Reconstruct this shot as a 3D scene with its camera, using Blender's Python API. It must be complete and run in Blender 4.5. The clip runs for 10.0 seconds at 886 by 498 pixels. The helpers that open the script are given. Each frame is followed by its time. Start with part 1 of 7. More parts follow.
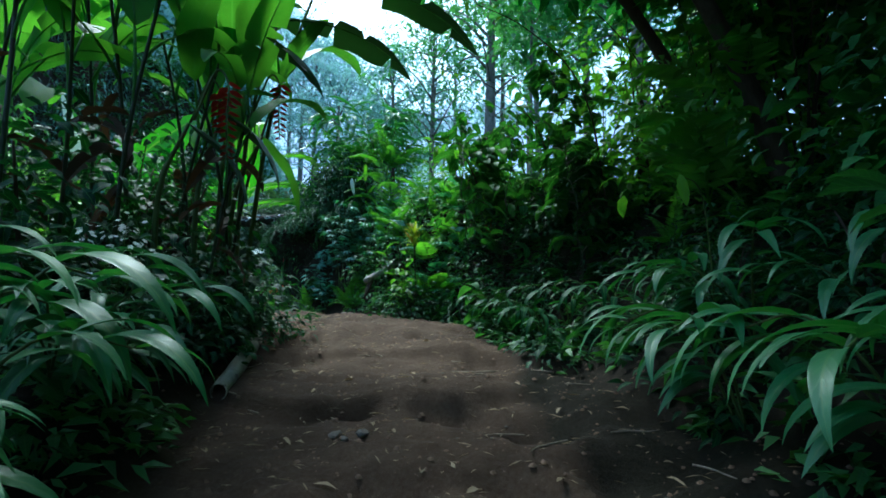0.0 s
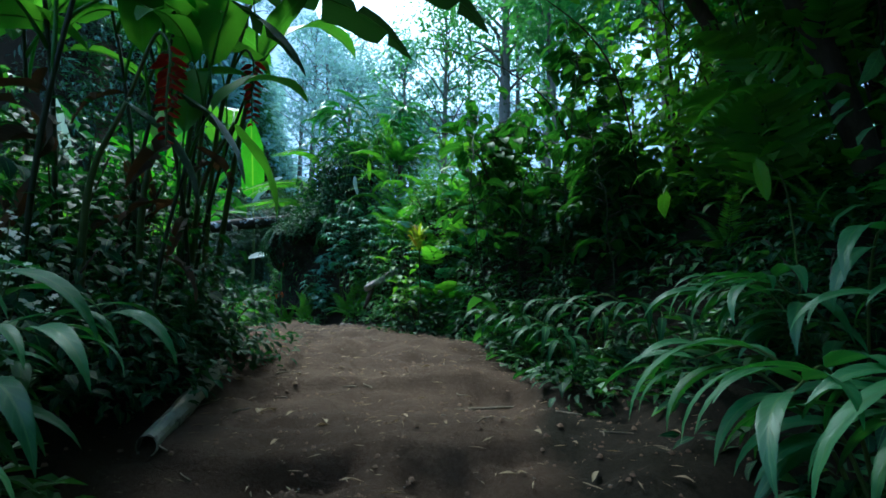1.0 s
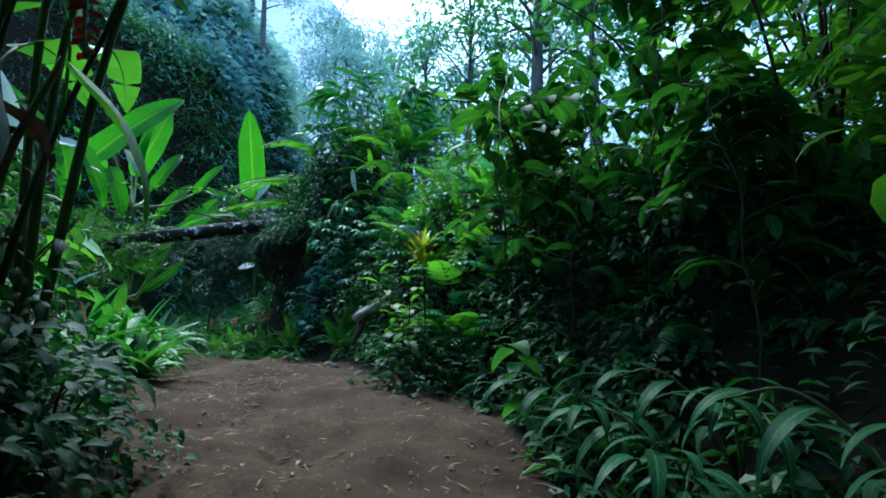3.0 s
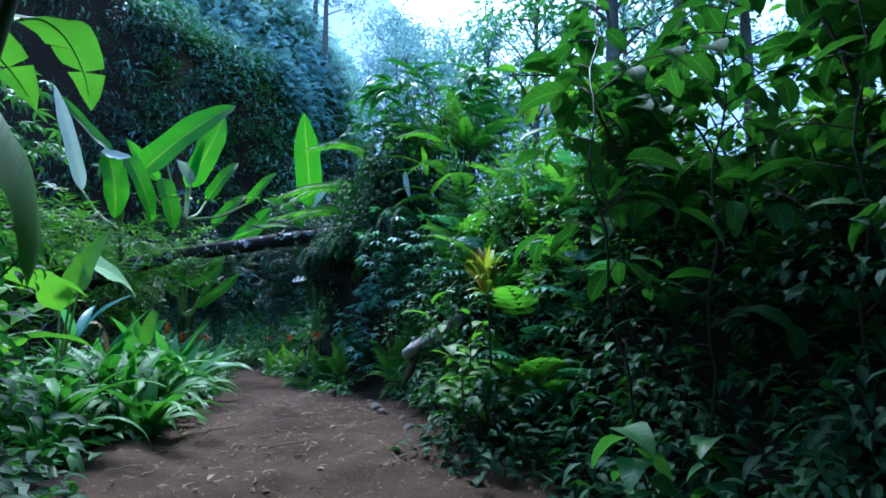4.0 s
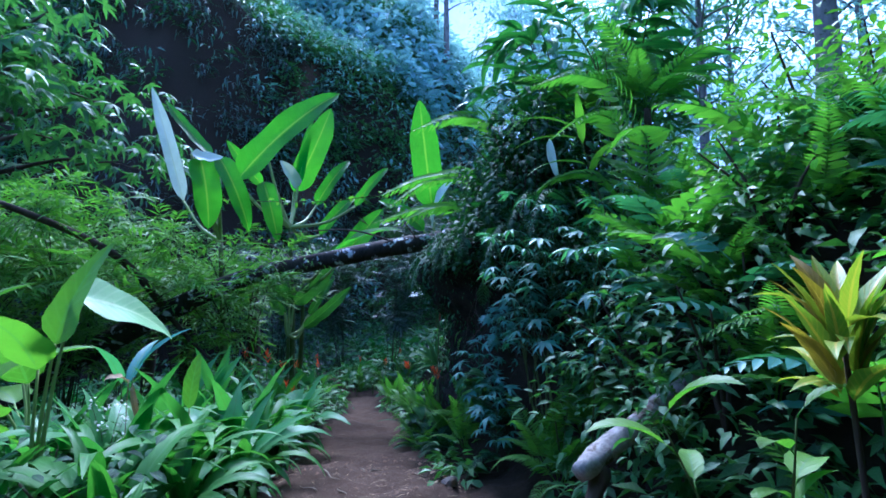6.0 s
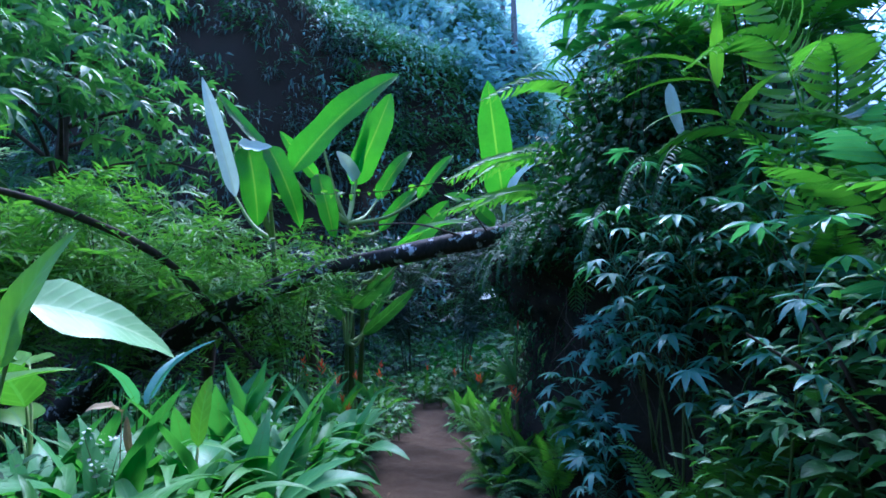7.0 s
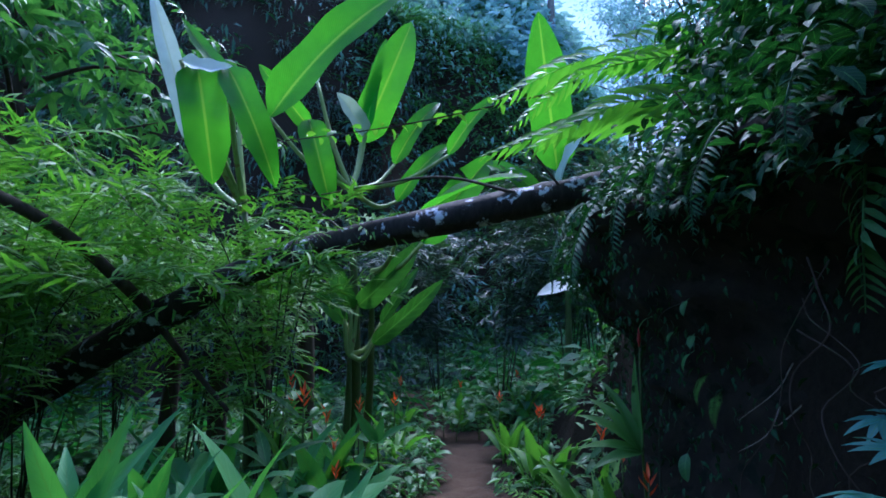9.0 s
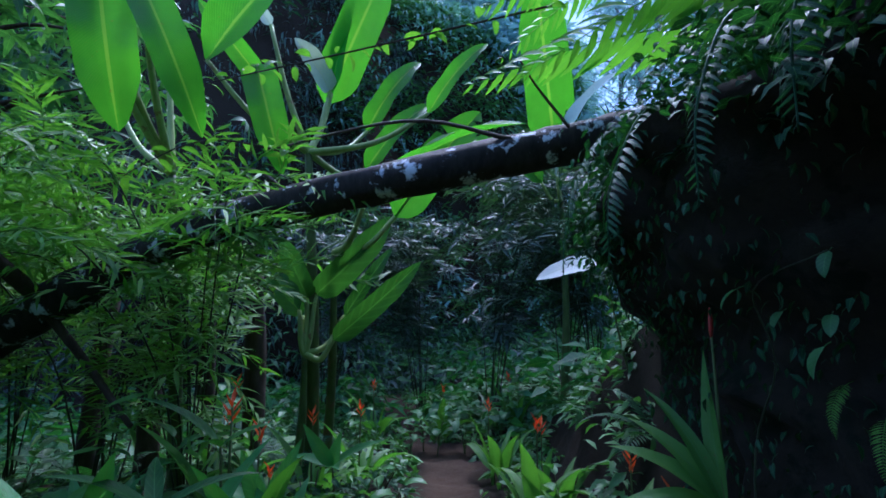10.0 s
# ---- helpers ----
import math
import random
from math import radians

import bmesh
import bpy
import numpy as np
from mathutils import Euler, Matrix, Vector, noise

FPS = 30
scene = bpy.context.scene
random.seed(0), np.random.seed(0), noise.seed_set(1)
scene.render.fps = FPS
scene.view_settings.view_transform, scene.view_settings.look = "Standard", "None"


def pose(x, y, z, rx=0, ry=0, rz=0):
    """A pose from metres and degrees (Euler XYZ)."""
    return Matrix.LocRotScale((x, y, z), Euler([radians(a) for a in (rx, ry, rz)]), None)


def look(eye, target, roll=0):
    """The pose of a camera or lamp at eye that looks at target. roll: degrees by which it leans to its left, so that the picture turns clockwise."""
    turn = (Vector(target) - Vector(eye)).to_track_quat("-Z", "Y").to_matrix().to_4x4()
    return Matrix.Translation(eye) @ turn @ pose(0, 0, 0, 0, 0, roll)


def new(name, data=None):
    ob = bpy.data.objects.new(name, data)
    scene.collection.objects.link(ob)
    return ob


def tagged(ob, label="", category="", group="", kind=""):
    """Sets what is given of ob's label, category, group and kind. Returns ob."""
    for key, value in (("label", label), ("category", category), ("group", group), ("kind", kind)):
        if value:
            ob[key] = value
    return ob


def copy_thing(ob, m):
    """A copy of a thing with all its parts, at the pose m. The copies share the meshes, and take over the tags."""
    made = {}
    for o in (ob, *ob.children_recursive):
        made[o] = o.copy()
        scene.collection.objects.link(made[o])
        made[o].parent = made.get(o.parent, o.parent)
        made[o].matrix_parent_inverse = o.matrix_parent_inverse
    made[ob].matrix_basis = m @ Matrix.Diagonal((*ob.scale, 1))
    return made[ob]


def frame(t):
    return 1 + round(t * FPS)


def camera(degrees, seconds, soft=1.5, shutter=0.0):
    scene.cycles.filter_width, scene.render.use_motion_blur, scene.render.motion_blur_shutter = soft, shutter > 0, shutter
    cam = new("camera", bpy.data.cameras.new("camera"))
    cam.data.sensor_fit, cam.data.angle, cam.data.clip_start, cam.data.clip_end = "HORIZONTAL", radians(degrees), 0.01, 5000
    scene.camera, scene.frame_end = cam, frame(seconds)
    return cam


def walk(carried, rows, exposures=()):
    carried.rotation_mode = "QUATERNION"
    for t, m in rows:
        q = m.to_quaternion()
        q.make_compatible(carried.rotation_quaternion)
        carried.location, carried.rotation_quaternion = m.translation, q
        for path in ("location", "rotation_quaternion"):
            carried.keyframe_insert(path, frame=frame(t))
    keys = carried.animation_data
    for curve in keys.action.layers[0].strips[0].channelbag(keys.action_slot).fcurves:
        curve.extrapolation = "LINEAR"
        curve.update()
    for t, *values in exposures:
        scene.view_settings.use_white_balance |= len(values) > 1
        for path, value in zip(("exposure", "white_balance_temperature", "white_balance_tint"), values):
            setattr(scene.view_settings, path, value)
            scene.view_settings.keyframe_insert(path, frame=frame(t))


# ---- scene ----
cam = camera(82.8, 10.0, soft=1.7)
METRES, EYE, TILT, LEAN, TURN = 11.0, 1.0, 7.0, 0.0, 0.0
EXPOSURES = [(0.0, 1.56, 5250, -10), (1.5, 1.42, 5250, -10), (2.5, 1.38, 5150, -8), (5.5, 1.88, 4500, 20), (7.5, 1.84, 4600, 18), (10.0, 1.52, 4850, 22)]
ROWS = [
    (0.0, 0.0, 0.0, 0.0, -0.0, 0.0, 0.0),
    (0.5, 0.0036, 0.0344, 0.0032, 0.61, 0.06, -0.04),
    (1.0, 0.0087, 0.0784, 0.0043, 1.71, 0.15, 0.06),
    (1.5, 0.0112, 0.1229, 0.0039, 2.8, 0.21, 0.13),
    (2.0, 0.0172, 0.1743, 0.0072, 3.59, 0.19, 0.19),
    (3.5, 0.0123, 0.3183, 0.0273, 7.92, 0.13, 0.91),
    (4.0, 0.0051, 0.3728, 0.0362, 12.61, 0.24, 1.56),
    (4.5, -0.0045, 0.4206, 0.0441, 15.39, 0.39, 1.77),
    (5.0, -0.0182, 0.4678, 0.0404, 18.37, 0.56, 2.2),
    (5.5, -0.0405, 0.5166, 0.0394, 22.57, 0.69, 2.84),
    (6.0, -0.0686, 0.5648, 0.0432, 27.38, 1.03, 3.39),
    (7.5, -0.153, 0.695, 0.0325, 37.68, 1.95, 4.34),
    (8.0, -0.1916, 0.7411, 0.0274, 38.69, 2.06, 4.39),
    (8.5, -0.2289, 0.7793, 0.0249, 38.93, 2.06, 4.34),
    (9.0, -0.2579, 0.8179, 0.0174, 38.58, 2.16, 4.17),
    (9.5, -0.2827, 0.8565, 0.0089, 37.9, 2.17, 4.06),
    (10.0, -0.3105, 0.8966, -0.0013, 37.25, 2.22, 3.9),
]
walk(cam, [(t, pose(0, 0, EYE, TILT, LEAN, TURN) @ pose(METRES * x, METRES * y, METRES * z, 90 + pitch, roll, yaw)) for t, x, y, z, yaw, pitch, roll in ROWS],
     exposures=EXPOSURES)

# ---- world and light ----
world = bpy.data.worlds.new("world")
scene.world = world
world.use_nodes = True
wn, wl = world.node_tree.nodes, world.node_tree.links
sky = wn.new("ShaderNodeTexSky")
sky.sky_type = "NISHITA"
sky.sun_disc = False
SUN_ELEVATION, SUN_AZIMUTH = 57.0, -32.0       # degrees; azimuth from +y towards +x
sky.sun_elevation, sky.sun_rotation = radians(SUN_ELEVATION), radians(SUN_AZIMUTH)
sky.air_density, sky.dust_density, sky.ozone_density = 1.1, 2.0, 1.5
wn["Background"].inputs["Strength"].default_value = 0.19
wl.new(sky.outputs["Color"], wn["Background"].inputs["Color"])

sun = new("sun", bpy.data.lights.new("sun", "SUN"))
sun.data.energy, sun.data.angle, sun.data.color = 2.2, radians(20), (1.0, 0.97, 0.92)
sun_way = Vector((math.sin(radians(SUN_AZIMUTH)) * math.cos(radians(SUN_ELEVATION)),
                  math.cos(radians(SUN_AZIMUTH)) * math.cos(radians(SUN_ELEVATION)), math.sin(radians(SUN_ELEVATION))))
sun.matrix_world = look(sun_way * 60, (0, 0, 0))

# ---- small tools ----
rng = np.random.default_rng(7)


def R(a, b):
    return float(rng.uniform(a, b))


def make_mesh(name, verts, quads, mats, uv=None, smooth=True, slots=None):
    """A mesh from arrays of points and of four-cornered faces."""
    me = bpy.data.meshes.new(name)
    verts, quads = np.asarray(verts, dtype=np.float32), np.asarray(quads, dtype=np.int32)
    me.vertices.add(len(verts))
    me.vertices.foreach_set("co", verts.ravel())
    n = len(quads)
    me.loops.add(4 * n)
    me.loops.foreach_set("vertex_index", quads.ravel())
    me.polygons.add(n)
    me.polygons.foreach_set("loop_start", np.arange(0, 4 * n, 4, dtype=np.int32))
    me.polygons.foreach_set("loop_total", np.full(n, 4, dtype=np.int32))
    if uv is not None:
        layer = me.uv_layers.new(name="UVMap")
        layer.data.foreach_set("uv", np.asarray(uv, dtype=np.float32)[quads.ravel()].ravel())
    for m in mats if isinstance(mats, (list, tuple)) else [mats]:
        me.materials.append(m)
    if slots is not None:
        me.polygons.foreach_set("material_index", np.asarray(slots, dtype=np.int32))
    me.polygons.foreach_set("use_smooth", np.full(n, smooth, dtype=bool))
    me.update(calc_edges=True)
    me.validate()
    return me


def join(pieces):
    """Pieces (verts, quads, uv) laid together as one."""
    vs, qs, us, n = [], [], [], 0
    for v, q, u in pieces:
        vs.append(v), qs.append(q + n), us.append(u)
        n += len(v)
    return np.concatenate(vs), np.concatenate(qs), np.concatenate(us)


def moved(piece, m, s=1.0):
    """A piece under a 4 x 4 pose and a scale."""
    v, q, u = piece
    a = np.array(m, dtype=float)
    return (v * s) @ a[:3, :3].T + a[:3, 3], q, u


def spray(piece, places, turns, sizes):
    """Many copies of a piece: places n x 3, turns n x 3 x 3, sizes n."""
    v, q, u = piece
    n, k = len(places), len(v)
    vs = np.einsum("nij,kj->nki", turns, v) * np.asarray(sizes)[:, None, None] + np.asarray(places)[:, None, :]
    qs = q[None] + (np.arange(n) * k)[:, None, None]
    return vs.reshape(-1, 3), qs.reshape(-1, 4), np.tile(u, (n, 1))


def turns_of(yaw, pitch, roll):
    """Rotations as arrays: roll about y, then pitch about x, then yaw about z."""
    yaw, pitch, roll = (np.asarray(a, dtype=float) for a in (yaw, pitch, roll))
    cz, sz, cx, sx, cy, sy = np.cos(yaw), np.sin(yaw), np.cos(pitch), np.sin(pitch), np.cos(roll), np.sin(roll)
    o, l = np.zeros_like(yaw), np.ones_like(yaw)
    Z = np.stack([np.stack([cz, -sz, o], -1), np.stack([sz, cz, o], -1), np.stack([o, o, l], -1)], -2)
    X = np.stack([np.stack([l, o, o], -1), np.stack([o, cx, -sx], -1), np.stack([o, sx, cx], -1)], -2)
    Y = np.stack([np.stack([cy, o, sy], -1), np.stack([o, l, o], -1), np.stack([-sy, o, cy], -1)], -2)
    return Z @ X @ Y


def tube(points, radii, sides=7, rough=0.0):
    """A round stem along points, with closed ends."""
    p = np.asarray(points, dtype=float)
    r = np.broadcast_to(np.asarray(radii, dtype=float), (len(p),))
    t = np.gradient(p, axis=0)
    t /= np.linalg.norm(t, axis=1)[:, None] + 1e-9
    ref = np.array([0.31, 0.95, 0.05]) if abs(t[0, 2]) > 0.6 else np.array([0.05, 0.1, 1.0])
    a = np.cross(t, ref)
    a /= np.linalg.norm(a, axis=1)[:, None] + 1e-9
    b = np.cross(t, a)
    ang = np.arange(sides) * 2 * np.pi / sides
    jit = 1 + rough * rng.uniform(-1, 1, (len(p), sides))
    ring = p[:, None] + (a[:, None] * np.cos(ang)[None, :, None] + b[:, None] * np.sin(ang)[None, :, None]) * (r[:, None] * jit)[..., None]
    v = ring.reshape(-1, 3)
    q = []
    for i in range(len(p) - 1):
        for j in range(sides):
            k = (j + 1) % sides
            q.append((i * sides + j, i * sides + k, (i + 1) * sides + k, (i + 1) * sides + j))
    u = np.stack([np.tile(np.arange(sides) / sides, len(p)), np.repeat(np.linspace(0, 1, len(p)), sides)], 1)
    n = len(v)
    v = np.concatenate([v, ring[0].mean(0)[None], ring[-1].mean(0)[None]])
    u = np.concatenate([u, [[0.5, 0]], [[0.5, 1]]])
    for j in range(0, sides - 1, 2):
        q.append((n, (j + 2) % sides, j + 1, j))
        e = (len(p) - 1) * sides
        q.append((n + 1, e + j, e + j + 1, e + (j + 2) % sides))
    return v, np.array(q), u


def curve(points, n=16):
    """A smooth line through points."""
    p = [Vector(a) for a in points]
    p = [p[0] * 2 - p[1]] + p + [p[-1] * 2 - p[-2]]
    out = []
    for i in range(1, len(p) - 2):
        for k in range(n if i < len(p) - 3 else n + 1):
            t = k / n
            out.append(0.5 * ((2 * p[i]) + (p[i + 1] - p[i - 1]) * t + (2 * p[i - 1] - 5 * p[i] + 4 * p[i + 1] - p[i + 2]) * t * t
                              + (3 * p[i] - p[i - 1] - 3 * p[i + 1] + p[i + 2]) * t ** 3))
    return np.array([tuple(a) for a in out])


SHAPES = {
    "lance": lambda t: np.sin(np.pi * np.clip(t, 0, 1) ** 0.62) ** 0.9,
    "strap": lambda t: np.minimum(1, (t / 0.18 + 0.25)) * np.clip((1 - t) / 0.55, 0, 1) ** 0.7,
    "oval": lambda t: np.sin(np.pi * np.clip(t, 0, 1) ** 0.8) ** 0.62,
    "heart": lambda t: np.clip(np.sqrt(np.clip(1 - (1 - t / 0.22) ** 2, 0, 1)) * (t < 0.22) + (t >= 0.22) * np.clip((1 - t) / 0.78, 0, 1) ** 0.75, 0, 1),
    "paddle": lambda t: np.clip(t / 0.14 + 0.02, 0, 1) ** 0.6 * (1 - 0.12 * t) * np.clip((1 - t) / 0.34, 0, 1) ** 0.62,
}


def blade(L, W, shape="lance", a0=60, a1=-30, fold=20, n=8, m=1, pleat=0.0, stalk=0.0, twist=0.0, wave=0.0, tears=0, stalk_r=0.006, seed=0):
    """A leaf from the origin along +y that rises at a0 degrees and bends to a1 at its tip."""
    g = np.random.default_rng(seed)
    pieces = []
    y0, z0 = 0.0, 0.0
    if stalk > 0:
        k = 4
        aa = np.radians(np.linspace(min(a0 + 15, 88), a0, k))
        sy = np.concatenate([[0], np.cumsum(np.cos(aa) * stalk / k)])
        sz = np.concatenate([[0], np.cumsum(np.sin(aa) * stalk / k)])
        pieces.append(tube(np.stack([sy * 0, sy, sz], 1), np.linspace(stalk_r * 1.3, stalk_r * 0.7, k + 1), 4))
        y0, z0 = sy[-1], sz[-1]
    t = np.linspace(0, 1, n + 1)
    ang = np.radians(a0 + (a1 - a0) * t ** 1.2)
    step = L / n
    mid = (ang[1:] + ang[:-1]) / 2
    cy = y0 + np.concatenate([[0], np.cumsum(np.cos(mid) * step)])
    cz = z0 + np.concatenate([[0], np.cumsum(np.sin(mid) * step)])
    w = np.maximum(W / 2 * SHAPES[shape](t), W * 0.012)
    f = np.radians(fold)
    cols = np.linspace(-1, 1, 2 * m + 1)
    tw = np.radians(twist) * t

    def row(i, cs, dy=0.0, droop=0.0):
        x = cs * w[i] * np.cos(f)
        h = np.abs(cs) * w[i] * (np.sin(f) - droop) + pleat * w[i] * np.cos(cs * np.pi * 3) + wave * w[i] * np.sin(t[i] * 17 + np.sign(cs)) * np.abs(cs)
        x, h = x * np.cos(tw[i]) - h * np.sin(tw[i]), x * np.sin(tw[i]) + h * np.cos(tw[i])
        along = dy * np.abs(cs)
        return np.stack([x, cy[i] - h * np.sin(ang[i]) + along * np.cos(ang[i]), cz[i] + h * np.cos(ang[i]) + along * np.sin(ang[i])], 1)

    if not tears:
        v = np.concatenate([row(i, cols) for i in range(n + 1)])
        c = len(cols)
        q = [(i * c + j, i * c + j + 1, (i + 1) * c + j + 1, (i + 1) * c + j) for i in range(n) for j in range(c - 1)]
        u = np.stack([np.tile(cols * 0.5 + 0.5, n + 1), np.repeat(t, c)], 1)
        pieces.append((v, np.array(q), u))
    else:
        for side in (-1, 1):
            cs = np.linspace(0, side, m + 1)
            cuts = sorted(set([0, n] + list(g.choice(np.arange(2, n - 1), min(tears, n - 3), replace=False))))
            for a, b in zip(cuts[:-1], cuts[1:]):
                droop = g.uniform(-0.12, 0.35)
                rows = list(range(a, b + 1))
                gap = step * g.uniform(0.1, 0.45)
                v = np.concatenate([row(i, cs, (gap if i == a and a else 0) - (gap if i == b and b < n else 0), droop) for i in rows])
                c = m + 1
                q = [(i * c + j, i * c + j + 1, (i + 1) * c + j + 1, (i + 1) * c + j) for i in range(len(rows) - 1) for j in range(m)]
                u = np.stack([np.tile(cs * 0.5 + 0.5, len(rows)), np.repeat(t[rows], c)], 1)
                pieces.append((v, np.array(q), u))
        pieces.append(tube(np.stack([cy * 0, cy, cz - W * 0.012], 1)[:-1], np.linspace(W * 0.03, W * 0.008, n), 5))
    return join(pieces)


def frond(L, W, pairs=22, a0=70, a1=-25, droop=0.3, pin_w=0.32, seed=0, lobes=1):
    """A fern frond along +y: a thin midrib and two rows of leaflets."""
    g = np.random.default_rng(seed)
    n = 12
    t = np.linspace(0, 1, n + 1)
    ang = np.radians(a0 + (a1 - a0) * t)
    cy = np.concatenate([[0], np.cumsum(np.cos(ang[1:]) * L / n)])
    cz = np.concatenate([[0], np.cumsum(np.sin(ang[1:]) * L / n)])
    pieces = [tube(np.stack([cy * 0, cy, cz], 1), np.linspace(0.007, 0.002, n + 1) * max(L, 0.5), 4)]
    leaf = blade(1, pin_w, "strap", 0, -25, 10, n=3, m=1)
    for k in range(pairs):
        f = 0.14 + 0.85 * (k + 0.5) / pairs
        y, z, a = np.interp(f, t, cy), np.interp(f, t, cz), np.interp(f, t, ang)
        size = W / 2 * min(1, (f - 0.02) * 4.2) * (1 - f) ** 0.55 * 1.25
        for s in (-1, 1):
            m = pose(0, y, z) @ Matrix.Rotation(a, 4, "X") @ pose(0, 0, 0, 0, s * (droop * 50 + g.uniform(-8, 8)), -s * (74 + g.uniform(-5, 5) - 25 * f))
            pieces.append(moved(leaf, m, size))
    return join(pieces)


def palmate(size, lobes=7, stalk=0.2, droop=25, seed=0):
    """A leaf of separate fingers round the end of a stalk."""
    g = np.random.default_rng(seed)
    pieces = [tube([(0, 0, 0), (0, stalk * 0.5, stalk * 0.55), (0, stalk, stalk * 0.8)], [0.004, 0.003, 0.003], 4)]
    one = blade(size, size * 0.27, "lance", 0, -droop, 14, n=4, m=1)
    for k in range(lobes):
        a = (k - (lobes - 1) / 2) * (250 / lobes)
        pieces.append(moved(one, pose(0, stalk, stalk * 0.8, -12 + g.uniform(-8, 8), 0, a + g.uniform(-5, 5)), 1 - 0.35 * abs(a) / 125))
    return join(pieces)


def sprig(L, leaves=12, leaf_l=0.16, leaf_w=0.022, seed=0, shape="lance", spread=55, droop=-25):
    """A thin twig with narrow leaves."""
    g = np.random.default_rng(seed)
    line = np.array([(0, L * f, L * (0.25 * f - 0.45 * f * f)) for f in np.linspace(0, 1, 6)])
    pieces = [tube(line, np.linspace(0.006, 0.002, 6), 3)]
    one = blade(leaf_l, leaf_w, shape, 5, droop, 12, n=3, m=1)
    for k in range(leaves):
        f = 0.15 + 0.85 * k / max(1, leaves - 1)
        p = [np.interp(f, np.linspace(0, 1, 6), line[:, c]) for c in range(3)]
        pieces.append(moved(one, pose(*p, g.uniform(-30, 20), g.uniform(-40, 40), (-1 if k % 2 else 1) * g.uniform(20, spread + 20)), g.uniform(0.7, 1.15)))
    return join(pieces)

# ---- materials ----
def nodes_of(name):
    m = bpy.data.materials.new(name)
    m.use_nodes = True
    t = m.node_tree
    return m, t.nodes, t.links, t.nodes["Principled BSDF"]


def mix_rgb(nd, ln, a, b, fac):
    x = nd.new("ShaderNodeMix")
    x.data_type = "RGBA"
    for k, v in (("A", a), ("B", b)):
        s = [i for i in x.inputs if i.name == k and i.type == "RGBA"][0]
        if isinstance(v, tuple):
            s.default_value = (*v, 1)
        else:
            ln.new(v, s)
    if isinstance(fac, (int, float)):
        x.inputs[0].default_value = fac
    else:
        ln.new(fac, x.inputs[0])
    return [o for o in x.outputs if o.type == "RGBA"][0]


def maths(nd, ln, op, a, b=None, c=None, clamp=False):
    x = nd.new("ShaderNodeMath")
    x.operation, x.use_clamp = op, clamp
    for i, v in enumerate((a, b, c)):
        if v is None:
            continue
        if isinstance(v, (int, float)):
            x.inputs[i].default_value = v
        else:
            ln.new(v, x.inputs[i])
    return x.outputs[0]


def noise_fac(nd, ln, scale, detail=4, rough=0.6, lo=0.35, hi=0.65):
    tc = nd.new("ShaderNodeTexCoord")
    n = nd.new("ShaderNodeTexNoise")
    n.inputs["Scale"].default_value, n.inputs["Detail"].default_value, n.inputs["Roughness"].default_value = scale, detail, rough
    ln.new(tc.outputs["Object"], n.inputs["Vector"])
    r = nd.new("ShaderNodeMapRange")
    r.inputs["From Min"].default_value, r.inputs["From Max"].default_value = lo, hi
    ln.new(n.outputs["Fac"], r.inputs["Value"])
    return r.outputs[0], n.outputs["Fac"]


